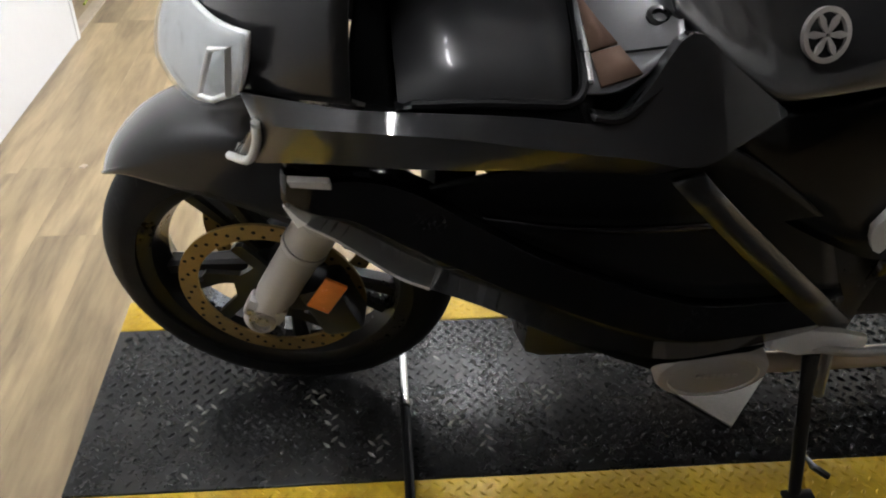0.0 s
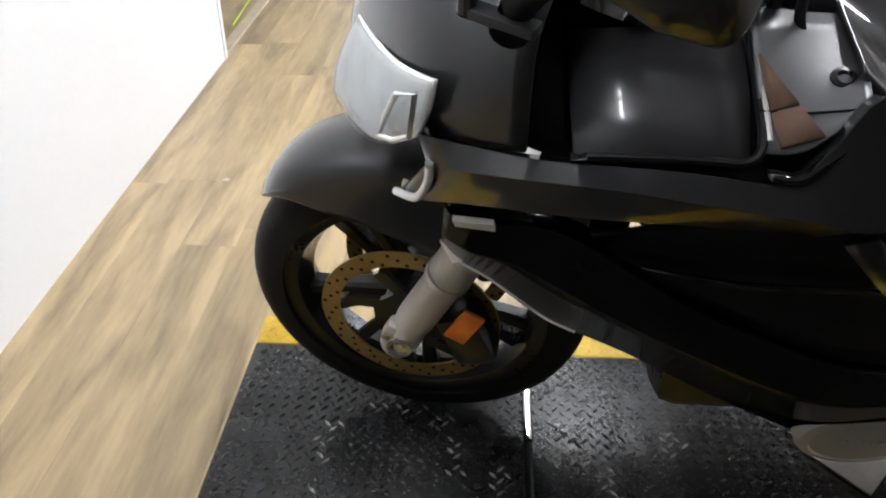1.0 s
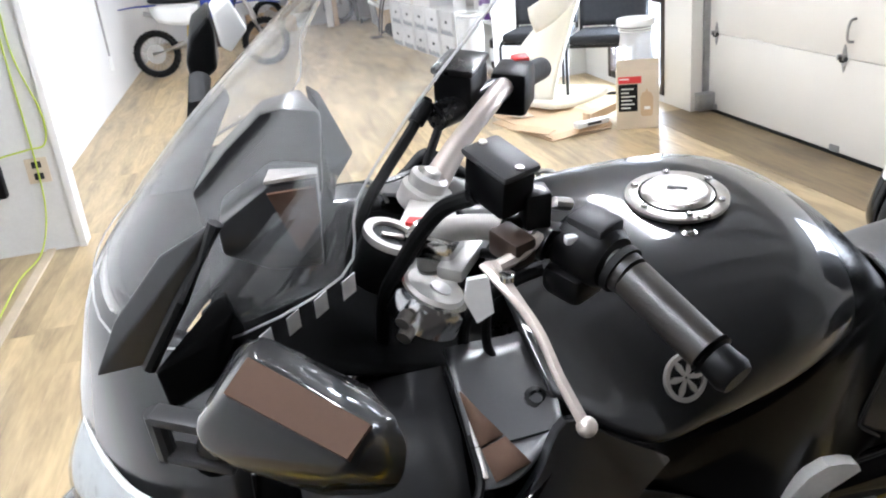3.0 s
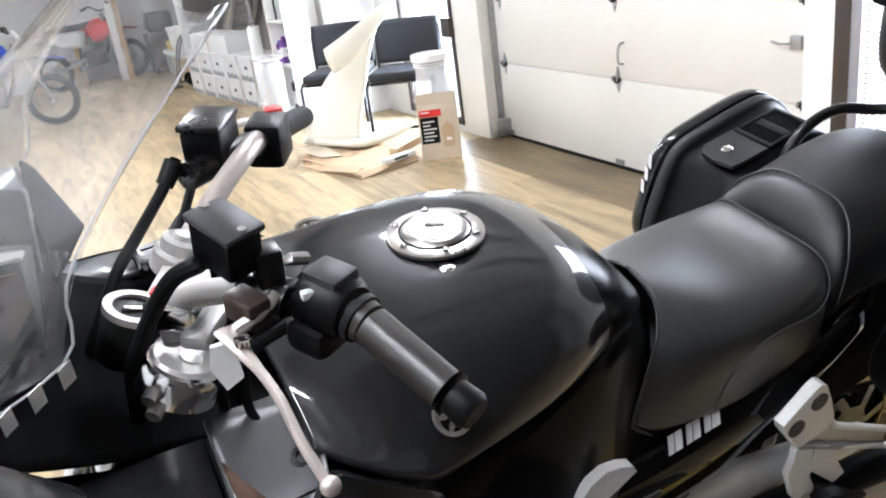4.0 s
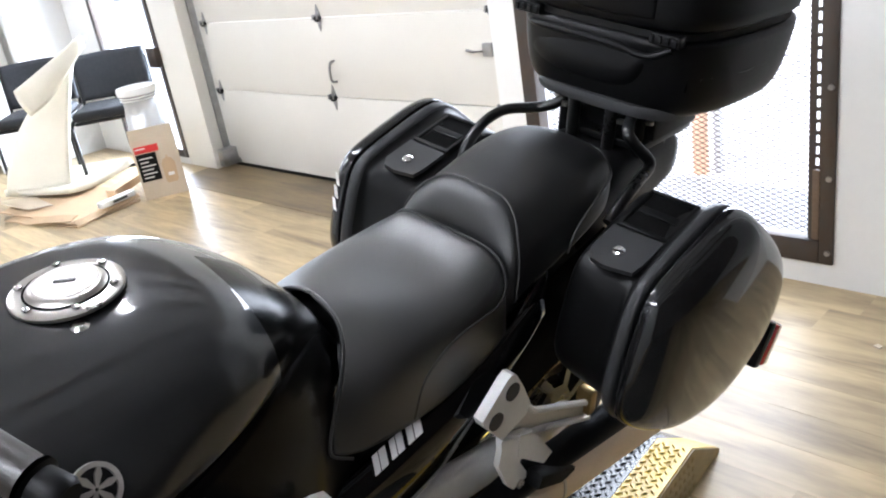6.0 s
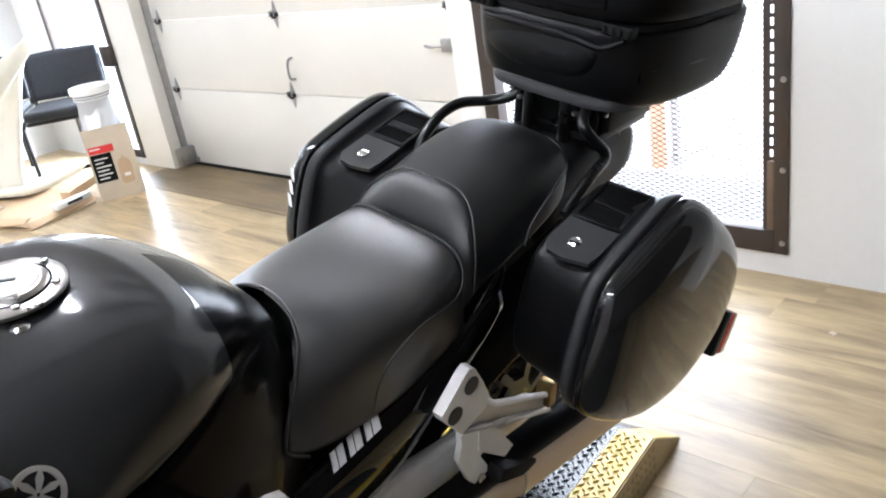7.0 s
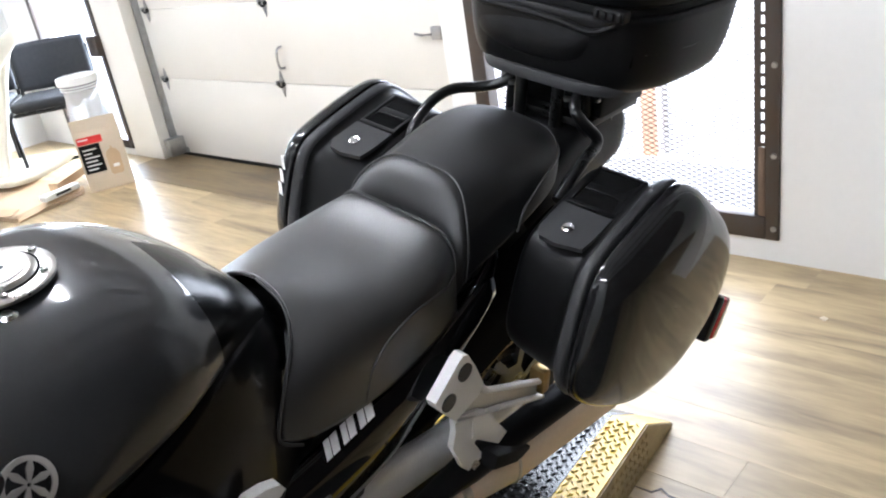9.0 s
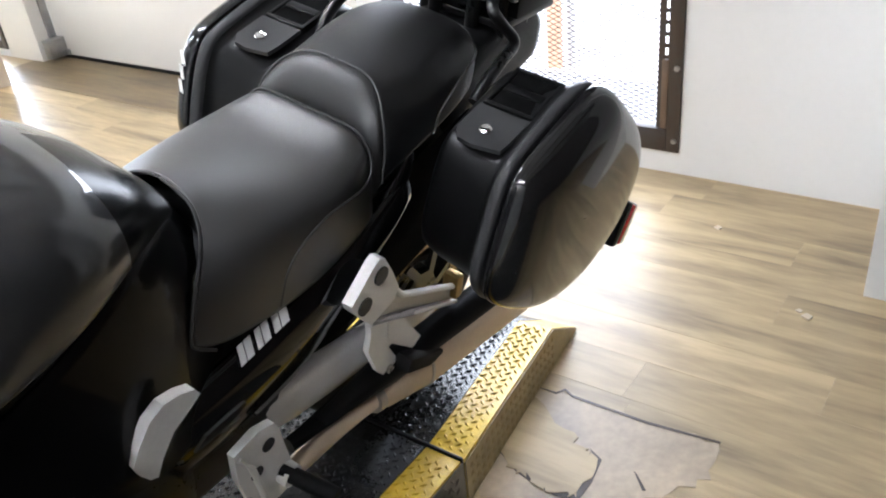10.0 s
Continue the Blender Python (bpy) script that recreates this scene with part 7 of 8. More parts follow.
        bars_ = ([(0, 0), (w * 0.42, 0), (w * 0.42 + 0.012, 0.026), (0.012, 0.026)], [(w * 0.5, 0), (w, 0), (w + 0.012, 0.026), (w * 0.5 + 0.012, 0.026)])
        for poly in bars_:
            part("panel_mark", prism(B(), poly, 0.0012, m @ Matrix.Translation((0, 0, 0.002))), WHITE_MARK, bike, "plain white slanting mark")


running_gear()

# ---- plank floor ----
PW, PL = 0.152, 1.22


def plank_mesh(w, l, h=0.004, c=0.0003):
    b = B()
    x, y = w / 2, l / 2
    lo = [b.verts.new(v) for v in ((-x, -y, -h), (x, -y, -h), (x, y, -h), (-x, y, -h))]
    mi = [b.verts.new(v) for v in ((-x, -y, -c), (x, -y, -c), (x, y, -c), (-x, y, -c))]
    hi = [b.verts.new(v) for v in ((-x + c, -y + c, 0), (x - c, -y + c, 0), (x - c, y - c, 0), (-x + c, y - c, 0))]
    for s, t in ((lo, mi), (mi, hi)):
        for j in range(4):
            b.faces.new((s[j], s[(j + 1) % 4], t[(j + 1) % 4], t[j]))
    b.faces.new(hi)
    bmesh.ops.recalc_face_normals(b, faces=b.faces)
    me = bpy.data.meshes.new("plank")
    b.to_mesh(me)
    b.free()
    me.materials.append(FLOOR)
    return me


def plank_floor():
    gap = 0.0003
    full = plank_mesh(PW - gap, PL - gap)
    rnd = random.Random(4)
    cuts = {}
    for i in range(29):
        x = -0.99 + PW * (i + 0.5)
        if x + PW / 2 > XE + 0.16:
            continue
        y = Y0 - rnd.random() * PL
        while y < Y1:
            a, b = max(y, Y0), min(y + PL, Y1)
            y += PL
            # leave unseen floor beside the lift bare and dark, for the fairing's reflections
            if -0.33 < x < 1.40 and a < -0.29:
                if b < -0.2:
                    continue
                a = -0.2
            # keep clear of the threshold board
            if x + PW / 2 > 2.85 and b > 1.28 and a < 4.22:
                if a < 1.2:
                    b = 1.295
                elif b > 4.3:
                    a = 4.205
                else:
                    continue
            if b - a < 0.05:
                continue
            key = round(b - a, 2)
            if abs(b - a - PL) < 0.005:
                me = full
            else:
                me = cuts.get(key) or plank_mesh(PW - gap, key - gap)
                cuts[key] = me
            o = new("plank", me)
            o.parent = under
            o.location = (x, (a + b) / 2, rnd.uniform(-0.00015, 0.00015))
    # the strip along the west side and the recess
    b = B()
    for i in range(9):
        x = -0.99 - PW * (i + 0.5)
        y = 2.1 - rnd.random()
        while y < (3.36 if x < -1.25 else Y1):
            a, c = max(y, 2.0), min(y + PL, 3.4 if x < -1.25 else Y1)
            if c - a > 0.03:
                box(b, (x - PW / 2 + gap / 2, a + gap / 2, -0.004), (x + PW / 2 - gap / 2, c - gap / 2, 0.0))
            y += PL
    o = part("plank_rest", b, FLOOR, under, smooth=False)
    tagged(o, "pale wood-look planks in the side recess", kind="stuff")


plank_floor()

# torn and skimmed patches beside the ramp
def patch(pts, h, material, label, seed=0):
    rnd = random.Random(seed)
    out = []
    for (x, y), (u, v) in zip(pts, pts[1:] + pts[:1]):
        for k in range(5):
            f = k / 5
            j = 0.012 if k else 0.0
            out.append((x + (u - x) * f + rnd.uniform(-j, j), y + (v - y) * f + rnd.uniform(-j, j)))
    b = prism(B(), out, h, Matrix.Translation((0, 0, 0.0008)))
    return thing("floor_patch", b, material, label, "floor patch", kind="structure")


BARE = mat("bare_levelled_floor", (0.46, 0.36, 0.245), 0.42, 0.0, 0.2, 7, 50, tint=(0.27, 0.22, 0.165), bump=0.12, bscale=30)
patch([(1.823, -0.202), (1.84, -0.289), (1.84, -0.323), (1.839, -0.518), (1.855, -0.68), (1.74, -0.703), (1.642, -0.632), (1.53, -0.492), (1.456, -0.3), (1.672, -0.178)], 0.0012, BARE, "bare smooth floor where the vinyl is torn away", 3)
patch([(1.742, -0.19), (1.79, -0.253), (1.726, -0.363), (1.695, -0.44), (1.678, -0.47), (1.555, -0.479), (1.546, -0.437), (1.553, -0.371), (1.561, -0.331), (1.605, -0.25)], 0.0045, FLOOR, "torn loose piece of wood-look floor vinyl", 5)
# Two open seams; the last outline paints the shadow under the loose piece's edge.
for pts in ([(1.83, -0.233), (1.828, -0.285), (1.85, -0.30), (1.836, -0.325), (1.835, -0.518), (1.853, -0.684), (1.858, -0.684), (1.842, -0.518), (1.843, -0.323), (1.857, -0.297), (1.834, -0.283)], [(1.684, -0.553), (1.678, -0.563), (1.645, -0.597), (1.641, -0.59)], [(1.60, -0.25), (1.556, -0.331), (1.547, -0.371), (1.538, -0.437), (1.549, -0.486), (1.61, -0.489), (1.68, -0.479), (1.70, -0.44), (1.672, -0.466), (1.60, -0.47), (1.56, -0.47), (1.56, -0.40), (1.57, -0.33)]):
    b = prism(B(), pts, 0.0012, Matrix.Translation((0, 0, 0.0022)))
    thing("floor_crack", b, DARK_STEEL, "dark open seam and painted edge shadow in the torn floor", "floor crack", kind="structure")

# ---- things along the walls and on the floor ----
def ob_at(root, x, y, z=0.0, rz=0.0):
    root.matrix_world = Matrix.Translation((x, y, z)) @ Matrix.Rotation(radians(rz), 4, "Z")
    return root


def recess_fittings():
    yw = 3.36
    t = holder("thermostat", "beige wall thermostat with a small slider", "thermostat")
    part("cover", box(B(), (-1.285, yw - 0.032, 0.68), (-1.122, yw, 0.79), 0.006), CARD_PALE, t)
    part("dial_strip", box(B(), (-1.25, yw - 0.035, 0.71), (-1.16, yw - 0.031, 0.735), 0.001), PLASTIC_GREY, t, "dark dial strip")
    part("slider", box(B(), (-1.205, yw - 0.04, 0.745), (-1.19, yw - 0.031, 0.76), 0.002), WHITE_PLASTIC, t)
    c = holder("battery_charger", "black wall battery charger with red light", "charger")
    part("housing", box(B(), (-1.185, yw - 0.06, 0.325), (-1.095, yw - 0.001, 0.49), 0.01), PLASTIC, c)
    part("indicator_lamp", disc(B(), [(0.004, 0), (0.003, 0.002)], frame_at((-1.14, yw - 0.06, 0.46), (1, 0, 0), (0, 0, 1)), 8), glow("red_indicator", (1, 0.05, 0.03), 3.0), c, "small red indicator light")
    o = holder("wall_outlet", "beige wall socket plate with two sockets", "outlet")
    part("plate", box(B(), (-0.986, yw - 0.007, 0.37), (-0.878, yw, 0.50), 0.003), CARD_PALE, o)
    for z in (0.405, 0.465):
        part("socket", box(B(), (-0.955, yw - 0.01, z - 0.017), (-0.909, yw - 0.006, z + 0.017), 0.003), PLASTIC_GREY, o)
    cord = holder("extension_cord", "yellow-green cord looped on the wall down to the floor", "cord")
    part("cable", tube(B(), curve_pts([(-0.90, yw - 0.012, 2.2), (-0.897, yw - 0.012, 1.3), (-0.895, yw - 0.012, 1.0), (-0.84, yw - 0.014, 0.72), (-0.86, yw - 0.02, 0.57), (-0.95, yw - 0.03, 0.55), (-1.09, yw - 0.055, 0.53), (-1.13, yw - 0.07, 0.49)], 8), 0.0045, 8), CORD, cord)
    part("cable", tube(B(), curve_pts([(-0.93, yw - 0.012, 2.2), (-0.93, yw - 0.012, 1.0), (-0.93, yw - 0.014, 0.45), (-0.95, yw - 0.03, 0.2), (-1.0, yw - 0.12, 0.03), (-1.05, yw - 0.4, 0.006), (-1.03, 2.5, 0.006)], 8), 0.0045, 8), CORD, cord)
    p = holder("wall_outlet", "white wall outlet box with a metal conduit above", "outlet")
    part("plate", box(B(), (-1.2, 7.86, 0.32), (-1.17, 7.95, 0.46), 0.004), WHITE_PLASTIC, p)
    part("conduit", tube(B(), [(-1.187, 7.905, 0.46), (-1.187, 7.905, 2.74)], 0.011, 8), ZINC, p, "grey metal conduit")


recess_fittings()

pole = holder("tie_bar", "thin metal bar lying across the lift deck", "bar")
part("bright_end", tube(B(), [(0.237, 0.10, LZ + 0.011), (0.236, -0.04, LZ + 0.011)], 0.0075, 10), CHROME, pole, "bright metal end")
part("black_sleeve", tube(B(), [(0.236, -0.04, LZ + 0.011), (0.234, -0.31, LZ + 0.011)], 0.0085, 10), PLASTIC, pole, "black sleeve")


def product_box():
    r = holder("product_box", "tall pale cardboard box with red and black label", "cardboard box")
    a, c = Vector((2.50, 3.94, 0)), Vector((2.75, 3.83, 0))
    d = (c - a).normalized()
    n = Vector((-d.y, d.x, 0))
    m = Matrix((d, n, Vector((0, 0, 1)))).transposed().to_4x4()
    m.translation = a
    r.matrix_world = m
    w, h, dp = (c - a).length, 0.385, 0.24
    part("carton", box(B(), (0, 0, 0), (w, dp, h), 0.003), CARD_PALE, r)
    part("flap", box(B(), (0.003, -0.004, h), (w - 0.003, -0.001, h + 0.075), 0.0, Matrix.Translation((0, 0, 0))), CARD_PALE, r, "open cardboard flap")
    part("black_panel", box(B(), (0.012, -0.003, 0.12), (0.135, -0.0005, 0.30)), PLASTIC, r, "black printed panel")
    part("red_panel", box(B(), (0.012, -0.0035, 0.305), (0.16, -0.0005, 0.35)), RED, r, "red printed panel")
    for k in range(6):
        part("text_bar", box(B(), (0.03, -0.0045, 0.14 + k * 0.025), (0.03 + (0.06, 0.085, 0.07, 0.09, 0.05, 0.08)[k], -0.003, 0.148 + k * 0.025)), WHITE_MARK, r)
    part("text_bar", box(B(), (0.02, -0.005, 0.33), (0.08, -0.0035, 0.338)), WHITE_MARK, r)
    pic = [(0.155, 0.10), (0.165, 0.085), (0.22, 0.085), (0.232, 0.10), (0.235, 0.21), (0.22, 0.24), (0.20, 0.25), (0.198, 0.265), (0.19, 0.265), (0.188, 0.25), (0.165, 0.24), (0.152, 0.21)]
    part("printed_tank", prism(B(), pic, 0.002, frame_at((0, 0, 0), (1, 0, 0), (0, 0, 1))), CARD, r, "printed brown tank picture")
    part("text_bar", box(B(), (0.178, -0.0035, 0.13), (0.215, -0.002, 0.15)), WHITE_MARK, r)
    return m


BOXM = product_box()


def bucket():
    r = holder("bucket", "white plastic pail with lid inside a cloudy bag", "bucket", BOXM @ Matrix.Translation((0.13, 0.15, 0.386)))
    part("pail", disc(B(), [(0.085, 0.0), (0.088, 0.02), (0.105, 0.27)], None, 40), CLOUDY, r, "cloudy plastic pail")
    lid = B()
    disc(lid, [(0.118, 0.27), (0.122, 0.272), (0.124, 0.30), (0.12, 0.315), (0.112, 0.318), (0.108, 0.306), (0.02, 0.305)], None, 40)
    part("lid", lid, WHITE_PLASTIC, r, "white lid with a raised rim")
    for z in (0.235, 0.25):
        lathe_b = B()
        lathe(lathe_b, [(0.104, z), (0.112, z + 0.002), (0.112, z + 0.006), (0.104, z + 0.008)], None, 40)
        part("rib", lathe_b, WHITE_PLASTIC, r)
    rnd = random.Random(3)
    rows = []
    for k in range(7):
        z = -0.05 + 0.05 * k
        rows.append([((0.13 - 0.006 * k + rnd.uniform(-0.018, 0.018)) * math.cos(a), (0.12 - 0.006 * k + rnd.uniform(-0.018, 0.018)) * math.sin(a), max(z, 0.001) + rnd.uniform(0, 0.012)) for a in (2 * math.pi * j / 20 for j in range(20))])
    part("plastic_bag", loft(B(), rows, caps=False), CLOUDY, r, "crumpled cloudy plastic bag", sub=1)


bucket()

strip = holder("packing_strip", "white plastic packing strip on the floor", "packaging")
part("strip", box(B(), (-0.13, -0.03, 0.05), (0.13, 0.03, 0.09), 0.012, Matrix.Translation((2.33, 3.97, 0.0)) @ Matrix.Rotation(radians(14), 4, "Z")), WHITE_PLASTIC, strip)
part("label_bar", box(B(), (-0.05, -0.032, 0.062), (0.06, -0.029, 0.078), 0.0, Matrix.Translation((2.33, 3.97, 0.0)) @ Matrix.Rotation(radians(14), 4, "Z")), PLASTIC_GREY, strip)


def flat_cardboard():
    r = holder("flattened_carton", "flattened brown cardboard box on the floor", "cardboard")
    rnd = random.Random(8)
    def layer(name, pts, z, h, tilt=(0, 0), mat_=CARD):
        c = Vector((sum(p[0] for p in pts) / len(pts), sum(p[1] for p in pts) / len(pts)))
        poly = []
        for (x, y), (u, v) in zip(pts, pts[1:] + pts[:1]):
            for k in range(4):
                f = k / 4
                j = 0.008 if k else 0
                poly.append((x + (u - x) * f + rnd.uniform(-j, j) - c.x, y + (v - y) * f + rnd.uniform(-j, j) - c.y))
        m = Matrix.Translation((c.x, c.y, z)) @ Matrix.Rotation(radians(tilt[0]), 4, "X") @ Matrix.Rotation(radians(tilt[1]), 4, "Y")
        part(name, prism(B(), poly, h, m), mat_, r, smooth=False)
    layer("panel", [(1.83, 4.62), (2.02, 3.88), (2.48, 3.99), (2.56, 4.16), (2.35, 4.9)], 0.002, 0.006)
    layer("panel", [(1.85, 4.74), (2.03, 3.9), (2.44, 4.03), (2.5, 4.3), (2.3, 4.92)], 0.035, 0.006, (2, -2))
    layer("flap", [(1.82, 4.58), (2.0, 3.9), (2.06, 3.9), (1.90, 4.6)], 0.028, 0.005, (0, -22))
    layer("flap", [(2.02, 3.88), (2.48, 3.97), (2.48, 4.04), (2.03, 3.95)], 0.03, 0.005, (20, 0))
    layer("torn_piece", [(1.88, 4.86), (1.96, 4.5), (2.1, 4.46), (2.1, 4.85)], 0.058, 0.005, (3, 4), CARD_PALE)
    layer("torn_piece", [(2.36, 4.05), (2.66, 4.28), (2.64, 4.36), (2.34, 4.14)], 0.052, 0.05, (0, 0))


flat_cardboard()


def foam():
    r = holder("foam_sheet", "cream foam mattress sheet standing folded on cardboard", "foam sheet")
    # the standing sheet, leaning with its near edge upright
    left = [(2.0, 4.95, 0.085), (2.06, 4.95, 0.27), (2.17, 4.92, 0.45), (2.31, 4.88, 0.60), (2.47, 4.76, 0.80), (2.65, 4.68, 0.985)]
    right = [(2.31, 4.62, 0.09), (2.345, 4.62, 0.27), (2.435, 4.62, 0.53), (2.505, 4.62, 0.75), (2.60, 4.62, 0.944), (2.71, 4.62, 1.012)]
    face = [[Vector(a).lerp(Vector(b), k / 4) + Vector((-0.02, -0.02, 0)) * math.sin(math.pi * k / 4) for k in range(5)] for a, b in zip(left, right)]
    part("upright_fold", sheet(face), FOAM, r, sub=2, solid=0.05)
    flap = [
        [(2.15, 4.62, 0.78), (2.15, 4.60, 0.69), (2.19, 4.58, 0.61)],
        [(2.30, 4.60, 0.85), (2.28, 4.56, 0.75), (2.33, 4.57, 0.67)],
        [(2.47, 4.59, 0.935), (2.45, 4.56, 0.87), (2.47, 4.57, 0.80)],
        [(2.66, 4.60, 1.03), (2.66, 4.59, 1.0), (2.66, 4.59, 0.96)],
    ]
    part("turned_flap", sheet(flap), FOAM, r, sub=2, solid=0.035)
    foot = [
        [(1.98, 4.98, 0.10), (2.06, 4.80, 0.10), (2.14, 4.63, 0.10), (2.23, 4.46, 0.10)],
        [(2.08, 5.0, 0.085), (2.18, 4.82, 0.085), (2.28, 4.64, 0.085), (2.36, 4.47, 0.085)],
        [(2.22, 4.96, 0.09), (2.32, 4.82, 0.09), (2.42, 4.67, 0.09), (2.50, 4.52, 0.09)],
        [(2.40, 4.94, 0.10), (2.50, 4.82, 0.105), (2.60, 4.70, 0.11), (2.68, 4.57, 0.11)],
        [(2.47, 4.95, 0.125), (2.57, 4.83, 0.13), (2.66, 4.71, 0.14), (2.74, 4.58, 0.14)],
    ]
    part("curled_foot", sheet(foot), FOAM, r, sub=2, solid=0.045)


foam()


def chair(x, y, rz):
    r = holder("visitor_chair", "black fabric visitor chair with black tube sled legs", "chair", None, "chairs by the side door")
    # local: faces -y
    seat = box(B(), (-0.24, -0.24, 0.47), (0.24, 0.22, 0.54), 0.03, seg=3)
    part("seat", seat, BLACK_FABRIC, r, "black padded seat")
    back = [[(-0.25, 0.20, 0.55), (-0.12, 0.235, 0.545), (0, 0.245, 0.54), (0.12, 0.235, 0.545), (0.25, 0.20, 0.55)],
            [(-0.255, 0.22, 0.72), (-0.12, 0.257, 0.72), (0, 0.267, 0.72), (0.12, 0.257, 0.72), (0.255, 0.22, 0.72)],
            [(-0.25, 0.24, 0.865), (-0.12, 0.277, 0.87), (0, 0.287, 0.872), (0.12, 0.277, 0.87), (0.25, 0.24, 0.865)]]
    part("backrest", sheet(back), BLACK_FABRIC, r, "black padded backrest", sub=2, solid=0.03)
    for s in (-1, 1):
        pts = [(s * 0.25, 0.24, 0.80), (s * 0.25, 0.21, 0.5), (s * 0.25, -0.20, 0.47), (s * 0.25, -0.25, 0.44), (s * 0.25, -0.26, 0.05), (s * 0.25, -0.235, 0.014), (s * 0.25, 0.26, 0.014)]
        part("sled_leg", tube(B(), pts, 0.0125, 10), BLACK_METAL, r, "black bent tube leg")
    part("cross_bar", tube(B(), [(-0.25, 0.255, 0.014), (0.25, 0.255, 0.014)], 0.0125, 10), BLACK_METAL, r)
    part("cross_bar", tube(B(), [(-0.25, -0.19, 0.455), (0.25, -0.19, 0.455)], 0.0125, 10), BLACK_METAL, r)
    ob_at(r, x, y, 0, rz)


chair(2.80, 4.74, -36)
chair(2.46, 5.28, -36)

slab("wall_partition", (2.66, 5.95, 0), (XE - 0.001, 6.07, CEIL_Z - 0.001), WALL, "bright white partition beside the shelf unit")
tag = holder("key_tag", "red and white tag hanging in the doorway", "tag")
part("hook", box(B(), (3.03, 5.66, 2.1), (XE + 0.001, 5.68, 2.12)), BLACK_METAL, tag)
part("tag_body", box(B(), (3.03, 5.62, 1.26), (3.05, 5.72, 1.36), 0.004), RED, tag)
part("white_band", box(B(), (3.027, 5.64, 1.29), (3.031, 5.70, 1.33)), WHITE_MARK, tag)
part("string", tube(B(), [(3.04, 5.67, 1.36), (3.06, 5.67, 2.105)], 0.003, 6), BLACK_METAL, tag)


def shelf_unit():
    r = holder("shelf_unit", "white open shelf unit with bottles and tools", "shelf")
    x0, x1, y0, y1 = 2.33, 2.64, 6.16, 6.74
    part("side_panel", box(B(), (x0, y0, 0), (x1, y0 + 0.02, 1.75), 0.002), WHITE_PLASTIC, r)
    part("side_panel", box(B(), (x0, y1 - 0.02, 0), (x1, y1, 1.75), 0.002), WHITE_PLASTIC, r)
    part("back_panel", box(B(), (x1 - 0.012, y0 + 0.02, 0.02), (x1, y1 - 0.02, 1.75)), WHITE_PLASTIC, r)
    for z in (0.06, 0.49, 0.88, 1.27, 1.73):
        part("shelf_board", box(B(), (x0 + 0.004, y0 + 0.021, z), (x1 - 0.013, y1 - 0.021, z + 0.02), 0.002), WHITE_PLASTIC, r)
    def can(x, y, z, rad, h, body, cap, name, label, cat="bottle"):
        c = holder(name, label, cat, Matrix.Translation((x, y, z)))
        part("body", disc(B(), [(rad * 0.95, 0), (rad, 0.004), (rad, h * 0.8), (rad * 0.55, h * 0.88)], None, 20), body, c)
        part("cap", disc(B(), [(rad * 0.5, h * 0.885), (rad * 0.5, h * 0.98), (rad * 0.35, h)], None, 16), cap, c)
        part("label_band", disc(B(), [(rad + 0.0006, h * 0.25), (rad + 0.0006, h * 0.6)], None, 20), WHITE_MARK, c)
    can(2.40, 6.25, 0.901, 0.032, 0.24, WHITE_PLASTIC, BLUE, "spray_can", "white spray can with blue cap")
    can(2.41, 6.34, 0.901, 0.034, 0.27, ALU, WHITE_PLASTIC, "spray_can", "silver spray can with white cap")
    can(2.46, 6.42, 0.901, 0.03, 0.18, BLUE, WHITE_PLASTIC, "spray_can", "blue spray can with white cap")
    can(2.40, 6.52, 0.511, 0.045, 0.24, PURPLE, PURPLE, "bottle", "purple plastic cleaner bottle")
    can(2.39, 6.63, 0.511, 0.04, 0.2, PURPLE, BLUE, "bottle", "purple plastic cleaner bottle")
    can(2.42, 6.27, 0.511, 0.06, 0.27, PLASTIC, PLASTIC, "jar", "black plastic jar on the shelf", "jar")
    can(2.43, 6.4, 0.511, 0.045, 0.16, BLACK_METAL, ALU, "jar", "dark jar with metal lid", "jar")
    can(2.42, 6.28, 0.081, 0.09, 0.34, BLACK_METAL, PLASTIC, "jar", "tall black canister on the lowest shelf", "jar")
    t = holder("t_handle", "dark T-handled tool standing on the shelf", "tool", Matrix.Translation((2.38, 6.55, 0.901)))
    part("grip", tube(B(), [(0, -0.075, 0.2), (0, 0.075, 0.2)], 0.014, 10), PLASTIC, t)
    part("shaft", tube(B(), [(0, 0, 0), (0, 0, 0.2)], 0.01, 10), BLACK_METAL, t)


shelf_unit()


